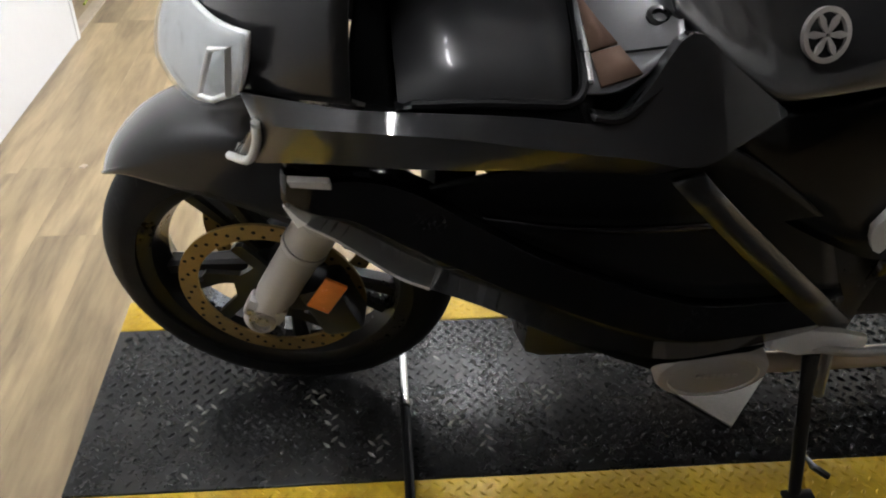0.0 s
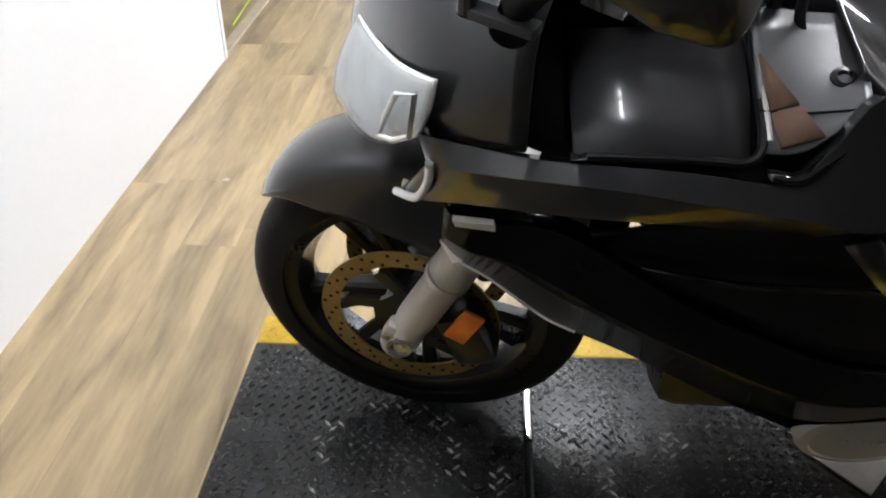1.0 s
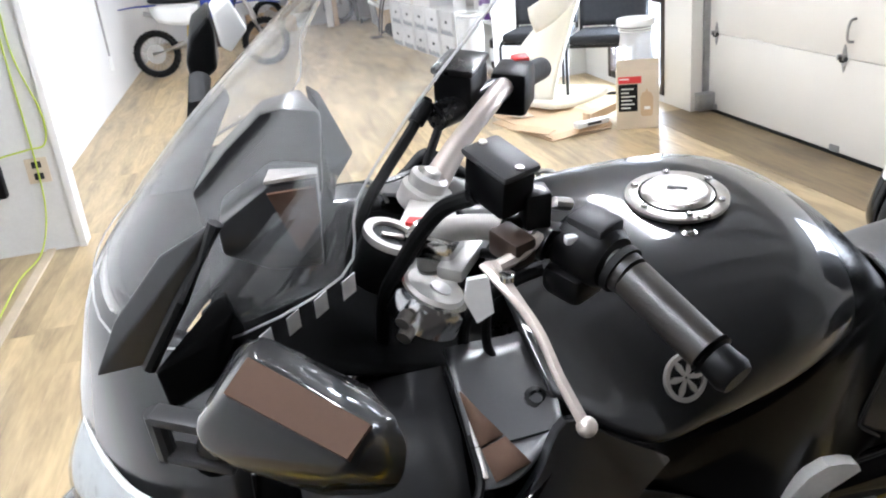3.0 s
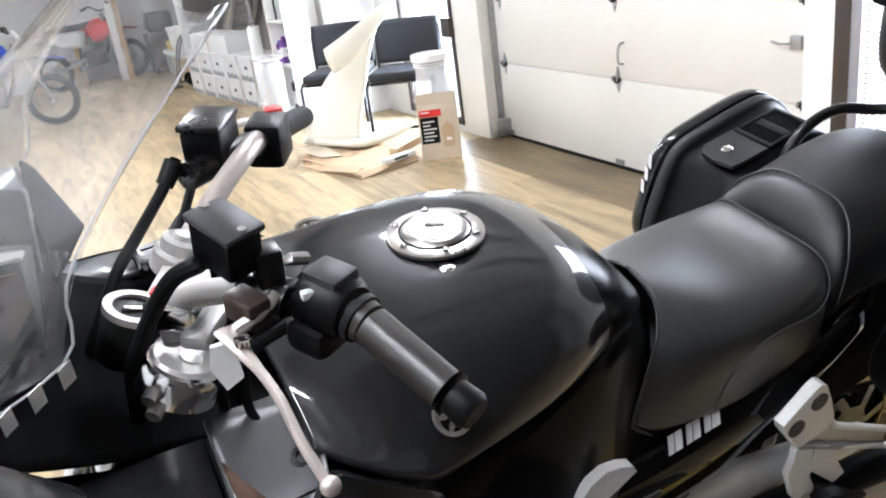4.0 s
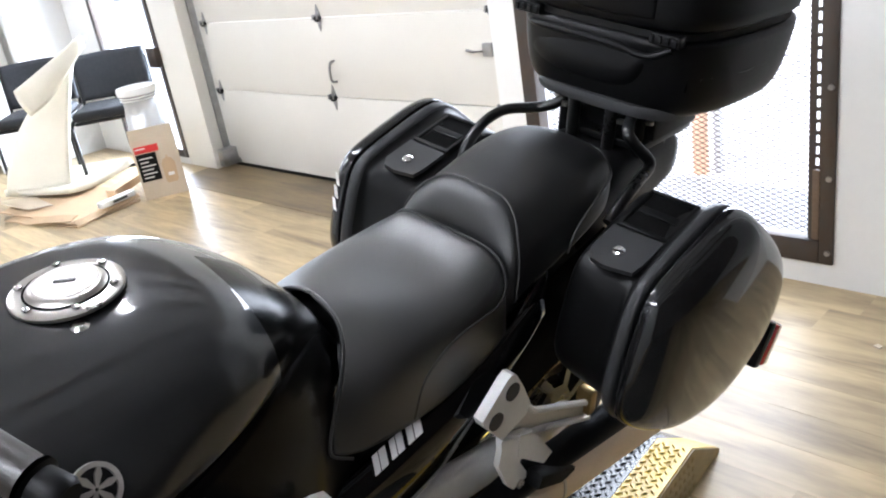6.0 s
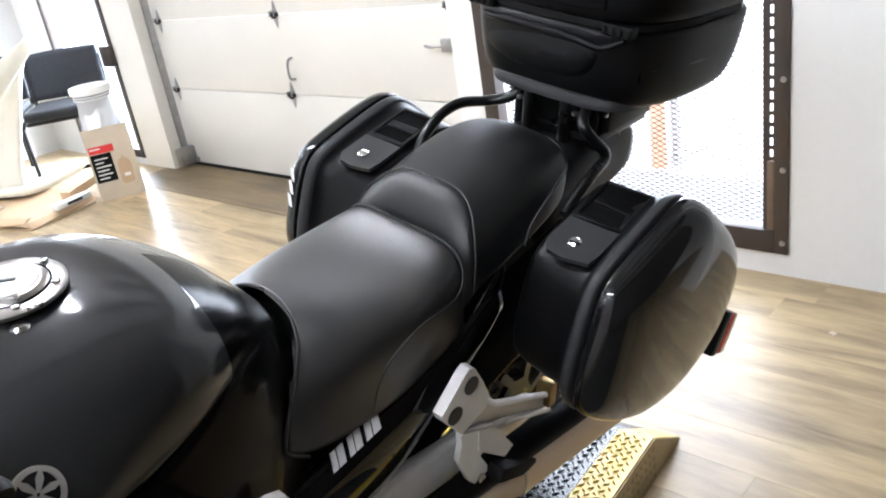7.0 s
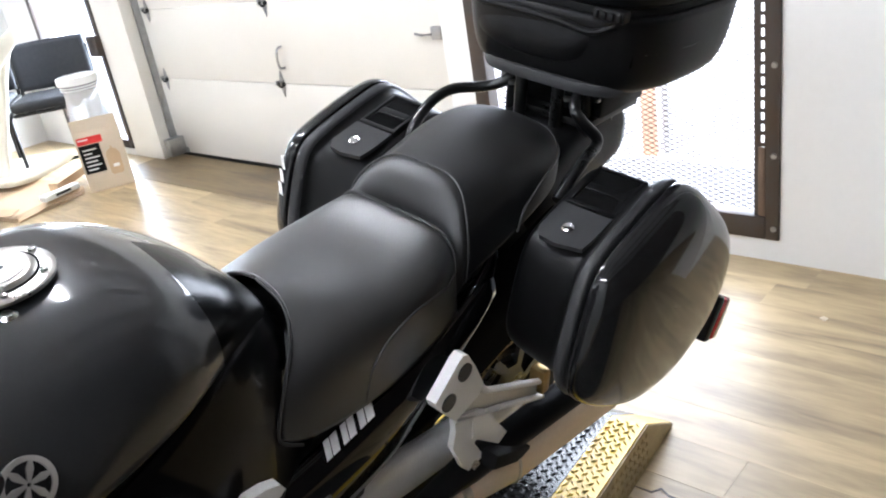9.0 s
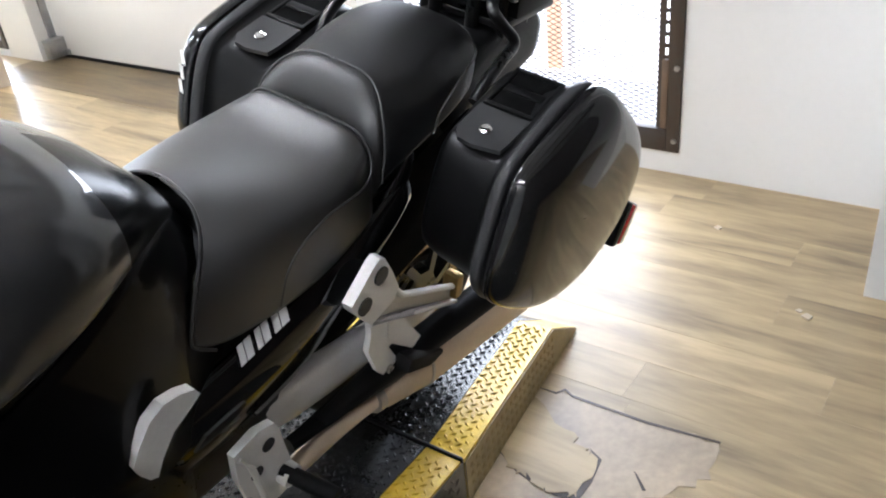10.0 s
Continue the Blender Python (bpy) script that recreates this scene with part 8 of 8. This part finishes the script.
def bag_bin():
    r = holder("clear_bin", "tall cloudy plastic storage bin with a handle", "bin", Matrix.Translation((2.13, 6.2, 0)))
    rnd = random.Random(5)
    rows = []
    for k in range(9):
        z = 0.62 * k / 8
        w = 1 + 0.05 * math.sin(k * 1.3)
        rows.append([(math.copysign(abs(math.cos(a)) ** 0.6, math.cos(a)) * 0.1 * w + rnd.uniform(-0.006, 0.006), math.copysign(abs(math.sin(a)) ** 0.6, math.sin(a)) * 0.2 * w + rnd.uniform(-0.006, 0.006), z) for a in (2 * math.pi * (j + 0.5) / 24 for j in range(24))])
    part("body", loft(B(), rows), CLOUDY, r, sub=1)
    part("handle", tube(B(), curve_pts([(-0.106, -0.06, 0.28), (-0.125, -0.055, 0.24), (-0.125, 0.055, 0.24), (-0.106, 0.06, 0.28)], 6), 0.009, 8), WHITE_PLASTIC, r)
    part("rim", tube(B(), [(math.copysign(abs(math.cos(a)) ** 0.6, math.cos(a)) * 0.105, math.copysign(abs(math.sin(a)) ** 0.6, math.sin(a)) * 0.205, 0.62) for a in (2 * math.pi * (j + 0.5) / 24 for j in range(24))], 0.008, 8, closed=True), WHITE_PLASTIC, r)
    s = holder("paper_scrap", "small crumpled white paper scrap on the floor", "paper", Matrix.Translation((1.93, 5.85, 0.001)))
    part("sheet", loft(B(), [[(-0.06, -0.05, 0.0), (0, -0.06, 0.035), (0.07, -0.05, 0.005)], [(-0.07, 0, 0.03), (0, 0, 0.055), (0.06, 0, 0.025)], [(-0.05, 0.06, 0.002), (0.01, 0.05, 0.03), (0.07, 0.06, 0.0)]], closed=False), WHITE_MARK, s, sub=1, solid=0.001)


bag_bin()

post = holder("roll_post", "white rolled sheet standing upright", "roll", Matrix.Translation((2.27, 7.05, 0)))
part("roll", disc(B(), [(0.06, 0), (0.062, 0.01), (0.062, 0.83), (0.055, 0.84), (0.03, 0.835)], None, 24), WHITE_PLASTIC, post)
part("pipe", tube(B(), [(0, 0, 0.83), (0, 0, CEIL_Z - 0.002)], 0.022, 12), ZINC, post, "grey pipe above")


def storage_box(x, y, z, rz, w=0.40, d=0.36, h=0.26):
    r = holder("archive_box", "white cardboard archive box with grey wave band", "box", Matrix.Translation((x, y, z)) @ Matrix.Rotation(radians(rz), 4, "Z"), "stacked archive boxes")
    part("carton", box(B(), (-d / 2, -w / 2, 0), (d / 2, w / 2, h - 0.05), 0.003), WALL, r)
    part("lid", box(B(), (-d / 2 - 0.006, -w / 2 - 0.006, h - 0.065), (d / 2 + 0.006, w / 2 + 0.006, h - 0.002), 0.004), WALL, r, "white cardboard lid")
    n = 16
    up = [(-w / 2 + 0.004 + (w - 0.008) * k / n, 0.055 + 0.012 * math.sin(k * 1.1)) for k in range(n + 1)]
    band = [(u, 0.006) for u in (w / 2 - 0.004, -w / 2 + 0.004)]
    part("wave_band", prism(B(), up + band, 0.002, frame_at((-d / 2 - 0.0005, 0, 0), (0, -1, 0), (0, 0, 1))), WAVE, r, "grey printed wave band")
    part("hand_hole", box(B(), (-d / 2 - 0.002, -0.04, h * 0.48), (-d / 2 + 0.001, 0.04, h * 0.6), 0.0), PLASTIC, r, "dark hand hole")


WAVE = mat("grey_printed_band", (0.3, 0.31, 0.33), 0.6)
for k in range(5):
    y, x = 7.62 + k * 0.44, 2.42 - k * 0.055
    storage_box(x, y, 0.0, 5)
    storage_box(x + 0.01, y + 0.02, 0.26, 4)
lb = holder("long_box", "long white cardboard box lying on the archive boxes", "box", Matrix.Translation((2.3, 8.8, 0.521)) @ Matrix.Rotation(radians(7), 4, "Z"))
part("carton", box(B(), (-0.17, -0.62, 0), (0.17, 0.62, 0.19), 0.004), WALL, lb)
part("tape", box(B(), (-0.172, -0.025, 0.001), (0.172, 0.025, 0.1915)), CARD_PALE, lb)

truck = holder("hand_truck", "dark steel hand truck with curved tubes", "hand truck", Matrix.Translation((2.06, 10.3, 0)))
for y in (-0.1, 0.1):
    part("rail", tube(B(), curve_pts([(-0.12, y, 0.02), (-0.08, y, 0.3), (-0.02, y, 0.52), (0.06, y, 0.64), (0.16, y, 0.66)], 6), 0.013, 10), DARK_STEEL, truck)
for y in (-0.14, 0.14):
    part("wheel", disc(B(), [(0.05, -0.02), (0.075, -0.018), (0.08, 0), (0.075, 0.018), (0.05, 0.02)], Matrix.Translation((0.05, y, 0.08)) @ Matrix.Rotation(radians(90), 4, "X"), 20), RUBBER, truck)
part("toe_plate", box(B(), (-0.25, -0.13, 0.005), (-0.1, 0.13, 0.012), 0.002), DARK_STEEL, truck)
part("axle", tube(B(), [(0.05, -0.13, 0.08), (0.05, 0.13, 0.08)], 0.01, 8), DARK_STEEL, truck)
part("brace", tube(B(), [(-0.1, 0, 0.06), (0.05, 0, 0.08)], 0.012, 8), DARK_STEEL, truck)
part("cross_bar", tube(B(), [(-0.08, -0.1, 0.3), (-0.08, 0.1, 0.3)], 0.01, 8), DARK_STEEL, truck)


def bin_box(x, y, z, w, d, h, body, lid, label):
    r = holder("storage_bin", label, "storage bin", Matrix.Translation((x, y, z)))
    b = B()
    loft(b, [[(sx * d * k, sy * w * k, zz) for sx, sy in ((-0.5, -0.5), (0.5, -0.5), (0.5, 0.5), (-0.5, 0.5))] for k, zz in ((0.88, 0), (1.0, h * 0.86))])
    part("tub", soften(b, 0.012), body, r)
    part("lid", box(B(), (-d * 0.52, -w * 0.52, h * 0.865), (d * 0.52, w * 0.52, h), 0.008), lid, r)


for k, (y, z) in enumerate(((11.1, 0.0), (11.1, 0.36), (11.85, 0.0))):
    bin_box(2.3, y, z, 0.62, 0.42, 0.355, (CARD, WHITE_PLASTIC, CLOUDY)[k], WHITE_PLASTIC, ("brown storage tub with white lid", "white storage tub with lid", "cloudy storage tub with white lid")[k])
yb = holder("tool_case", "yellow plastic tool case on the bins", "tool case", Matrix.Translation((2.3, 11.9, 0.357)))
part("shell", box(B(), (-0.16, -0.24, 0), (0.16, 0.24, 0.12), 0.02), YELLOW, yb)
part("handle", tube(B(), [(-0.17, -0.06, 0.06), (-0.2, -0.06, 0.06), (-0.2, 0.06, 0.06), (-0.17, 0.06, 0.06)], 0.01, 8), PLASTIC, yb)
mach = holder("bench_machine", "dark machine on a steel stand", "machine", Matrix.Translation((2.15, 12.55, 0)))
part("cabinet", box(B(), (-0.22, -0.28, 0.08), (0.25, 0.28, 0.62), 0.02), DARK_STEEL, mach)
part("head", box(B(), (-0.18, -0.2, 0.62), (0.2, 0.2, 0.9), 0.05), PLASTIC, mach)
for x in (-0.18, 0.2):
    for y in (-0.24, 0.24):
        part("foot", tube(B(), [(x, y, 0), (x, y, 0.08)], 0.02, 8), DARK_STEEL, mach)

over = holder("overhead_shelf", "long white overhead storage shelf on posts", "shelf")
part("board", box(B(), (2.05, 7.15, 1.30), (XE - 0.002, 12.9, 1.34), 0.004), WHITE_PLASTIC, over)
part("lip", box(B(), (2.02, 7.15, 1.24), (2.048, 12.9, 1.44), 0.004), WHITE_PLASTIC, over)
for y in (9.9, 12.8):
    part("post", box(B(), (2.05, y - 0.04, 0), (2.13, y + 0.04, 1.299), 0.004), WHITE_PLASTIC, over)
st = holder("stair_stringer", "white painted slanting stair stringer", "stair")
for x in (2.72, 3.02):
    m = Matrix.Translation((x, 10.2, 0.72)) @ Matrix.Rotation(radians(-33), 4, "X")
    part("stringer", box(B(), (-0.025, -1.0, -0.09), (0.025, 1.0, 0.09), 0.004, m), WHITE_PLASTIC, st)
for k in range(6):
    part("tread", box(B(), (2.75, 9.5 + k * 0.26, 1.10 - k * 0.17), (2.99, 9.75 + k * 0.26, 1.13 - k * 0.17), 0.003), WHITE_PLASTIC, st)

pst = holder("wood_post", "white post with a raw brown plank strip", "post")
part("post", box(B(), (1.43, 12.35, 0), (1.53, 12.45, CEIL_Z - 0.001), 0.004), WHITE_PLASTIC, pst)
part("plank_strip", box(B(), (1.54, 12.34, 0), (1.62, 12.37, CEIL_Z - 0.002), 0.003), CARD, pst, "raw brown wooden strip")
for k, (x, y, z, w, d, h) in enumerate(((0.72, 12.55, 0, 0.42, 0.34, 0.22), (0.38, 12.7, 0, 0.36, 0.3, 0.3), (0.74, 12.57, 0.222, 0.3, 0.26, 0.16))):
    c = holder("cardboard_box", "brown cardboard box by the end wall", "cardboard box", Matrix.Translation((x, y, z)) @ Matrix.Rotation(radians(12 - 9 * k), 4, "Z"), "boxes by the end wall")
    part("carton", box(B(), (-w / 2, -d / 2, 0), (w / 2, d / 2, h), 0.003), CARD, c)
    part("tape", box(B(), (-0.025, -d / 2 - 0.001, 0.001), (0.025, d / 2 + 0.001, h + 0.001)), CARD_PALE, c)


def dirt_bike(m, colour, panel, label, cloth=False):
    r = holder("dirt_bike", label, "dirt bike", m, "dirt bikes")
    def spoked(x, R, w):
        ax = Matrix.Translation((x, 0, R)) @ Matrix.Rotation(radians(90), 4, "X")
        t = B()
        lathe(t, [(R - 0.075, -w * 0.7), (R - 0.04, -w), (R - 0.018, -w * 0.85), (R - 0.012, 0), (R - 0.018, w * 0.85), (R - 0.04, w), (R - 0.075, w * 0.7), (R - 0.075, -w * 0.7)], ax, 40)
        wh = part("wheel", t, RUBBER, r, "black knobby tyre")
        kn = B()
        for j in range(44):
            a = 2 * math.pi * j / 44
            for s in ((-0.6, 0.6) if j % 2 else (-0.95, 0.0, 0.95)):
                box(kn, (-0.012, -0.012, -0.008), (0.012, 0.012, 0.012), 0, ax @ Matrix.Rotation(a, 4, "Z") @ Matrix.Translation((R - 0.016 - (0.012 if abs(s) > 0.9 else 0), 0, s * w * 0.85)) @ Matrix.Rotation(radians(90), 4, "Y"))
        tagged(part("knob", kn, RUBBER, wh, smooth=False), "rubber tread knobs", kind="stuff")
        rm = B()
        lathe(rm, [(R - 0.078, -w * 0.6), (R - 0.066, -w * 0.62), (R - 0.066, w * 0.62), (R - 0.078, w * 0.6), (R - 0.085, 0), (R - 0.078, -w * 0.6)], ax, 40)
        part("rim", rm, BLACK_METAL, wh, "black rim")
        for j in range(24):
            a = 2 * math.pi * j / 24
            s = 0.018 * (1 if j % 2 else -1)
            part("spoke", tube(B(), [ax @ Vector((0.03 * math.cos(a + 0.6), 0.03 * math.sin(a + 0.6), s)), ax @ Vector(((R - 0.08) * math.cos(a), (R - 0.08) * math.sin(a), 0))], 0.0035, 4), STEEL, wh)
        part("hub", disc(B(), [(0.03, -0.05), (0.04, -0.03), (0.035, 0), (0.04, 0.03), (0.03, 0.05)], ax, 16), ALU, wh, "silver hub")
    RR, RF = 0.275, 0.285
    spoked(0, RR, 0.045)
    spoked(1.27, RF, 0.036)
    for s in (-1, 1):
        part("fork_leg", tube(B(), [(1.27, s * 0.09, RF), (1.18, s * 0.09, 0.54), (1.02, s * 0.09, 1.0)], [0.026, 0.026, 0.024], 12), SILVER, r)
        part("swingarm", tube(B(), [(-0.03, s * 0.09, RR), (0.25, s * 0.09, 0.33), (0.5, s * 0.08, 0.40)], [0.022, 0.028, 0.03], 8), ALU, r, "silver swingarm")
        part("shroud", sheet([[(0.62, -0.11, 0.86), (0.6, -0.15, 0.74), (0.66, -0.13, 0.6)], [(0.82, -0.15, 0.9), (0.82, -0.19, 0.76), (0.80, -0.16, 0.58)], [(1.02, -0.15, 0.86), (0.98, -0.2, 0.76), (0.9, -0.17, 0.66)]], -s), colour, r, sub=1, solid=0.006)
        part("side_panel", sheet([[(0.02, -0.09, 0.80), (0.04, -0.12, 0.7), (0.1, -0.11, 0.62)], [(0.3, -0.11, 0.80), (0.3, -0.14, 0.7), (0.3, -0.13, 0.56)], [(0.58, -0.1, 0.78), (0.56, -0.12, 0.68), (0.52, -0.11, 0.55)]], -s), panel, r, "pale side panel", sub=1, solid=0.006)
        part("grip", tube(B(), [(0.93, s * 0.3, 1.12), (0.90, s * 0.41, 1.10)], 0.017, 10), RUBBER, r)
    part("frame", tube(B(), [(1.02, 0, 0.92), (0.92, 0, 0.5), (0.8, 0, 0.3), (0.5, 0, 0.28), (0.46, 0, 0.45), (0.5, 0, 0.74)], 0.026, 10), BLACK_METAL, r)
    eng = B()
    box(eng, (0.46, -0.12, 0.28), (0.82, 0.12, 0.5), 0.03)
    box(eng, (0.66, -0.08, 0.48), (0.82, 0.08, 0.70), 0.015)
    part("engine", eng, DARK_STEEL, r, "dark engine block")
    seat = [superring(-0.02, 0, 0.865, 0.07, 0.03, 12), superring(0.2, 0, 0.86, 0.085, 0.04, 12), superring(0.45, 0, 0.85, 0.075, 0.05, 12), superring(0.65, 0, 0.86, 0.06, 0.045, 12), superring(0.74, 0, 0.90, 0.05, 0.03, 12)]
    part("seat", loft(B(), seat), BLACK_FABRIC, r, "long black seat", sub=1)
    part("tank", loft(B(), [superring(0.68, 0, 0.84, 0.08, 0.06, 12), superring(0.82, 0, 0.87, 0.12, 0.08, 12), superring(0.95, 0, 0.88, 0.08, 0.07, 12)]), colour, r, sub=1)
    part("rear_mudguard", sheet([[(-0.36, -0.06, 0.80), (-0.36, 0, 0.81), (-0.36, 0.06, 0.80)], [(-0.15, -0.09, 0.82), (-0.15, 0, 0.84), (-0.15, 0.09, 0.82)], [(0.08, -0.09, 0.80), (0.08, 0, 0.83), (0.08, 0.09, 0.80)]]), colour, r, sub=1, solid=0.006)
    part("front_mudguard", sheet([[(0.98, -0.06, 0.74), (0.98, 0, 0.76), (0.98, 0.06, 0.74)], [(1.2, -0.075, 0.76), (1.2, 0, 0.785), (1.2, 0.075, 0.76)], [(1.5, -0.05, 0.70), (1.5, 0, 0.715), (1.5, 0.05, 0.70)]]), colour, r, sub=1, solid=0.006)
    part("number_plate", box(B(), (1.1, -0.09, 0.84), (1.12, 0.09, 1.06), 0.02, Matrix.Translation((1.1, 0, 0.95)) @ Matrix.Rotation(radians(-22), 4, "Y") @ Matrix.Translation((-1.1, 0, -0.95))), panel, r)
    part("handlebar", tube(B(), curve_pts([(0.90, -0.41, 1.10), (0.95, -0.25, 1.13), (1.0, -0.1, 1.05), (1.0, 0.1, 1.05), (0.95, 0.25, 1.13), (0.90, 0.41, 1.10)], 5), 0.012, 8), BLACK_METAL, r)
    part("exhaust", tube(B(), curve_pts([(0.78, 0.09, 0.6), (0.8, 0.13, 0.45), (0.55, 0.14, 0.5), (0.3, 0.13, 0.62), (-0.1, 0.12, 0.74)], 5), [0.02] * 15 + [0.03] * 6, 10), ALU, r)
    part("rear_disc", disc(B(), [(0.06, -0.002), (0.11, -0.002), (0.11, 0.002), (0.06, 0.002)], Matrix.Translation((0, -0.06, RR)) @ Matrix.Rotation(radians(90), 4, "X"), 24), STEEL, r)
    part("shock_spring", tube(B(), [(0.4, 0, 0.42), (0.46, 0, 0.74)], 0.03, 10), YELLOW, r)
    part("kickstand", tube(B(), [(0.45, 0.1, 0.3), (0.42, 0.24, 0.01)], 0.011, 8), BLACK_METAL, r)
    return r


lean_l = Matrix.Rotation(radians(-6), 4, "X")
dirt_bike(Matrix.Translation((-0.87, 9.2, 0)) @ Matrix.Rotation(radians(-7), 4, "Z") @ lean_l, BLUE, WHITE_PLASTIC, "blue and white dirt bike with knobby tyres")
dirt_bike(Matrix.Translation((0.55, 12.15, 0)) @ Matrix.Rotation(radians(25), 4, "Z") @ lean_l, RED, WHITE_PLASTIC, "red dirt bike parked by the end wall")
clo = holder("jacket_cloth", "grey-green cloth hung over the dirt bike", "cloth")
part("cloth", sheet([[(-0.85, 9.42, 1.32), (-0.55, 9.46, 1.36), (-0.25, 9.42, 1.32)], [(-0.88, 9.3, 1.15), (-0.58, 9.33, 1.2), (-0.22, 9.3, 1.15)], [(-0.84, 9.26, 0.96), (-0.6, 9.24, 1.02), (-0.3, 9.25, 0.95)]]), GREEN_GREY, clo, sub=2, solid=0.03)
part("hanger_hook", tube(B(), [(-0.55, 9.46, 1.36), (-0.55, 9.47, 1.75), (-1.2, 9.47, 1.8)], 0.008, 8), ZINC, clo)

# small bits on the floor
for x, y, s in ((-0.66, 1.10, 0.012), (2.42, -0.725, 0.014), (2.79, -0.36, 0.012), (2.44, -0.70, 0.009), (2.05, -0.2, 0.01)):
    c = holder("floor_chip", "small chip of debris on the plank floor", "debris", Matrix.Translation((x, y, 0.0005)), "floor chips")
    part("chip", prism(B(), [(-s, -s * 0.6), (s * 0.4, -s), (s, s * 0.3), (-s * 0.2, s)], s * 0.4), CARD_PALE, c)
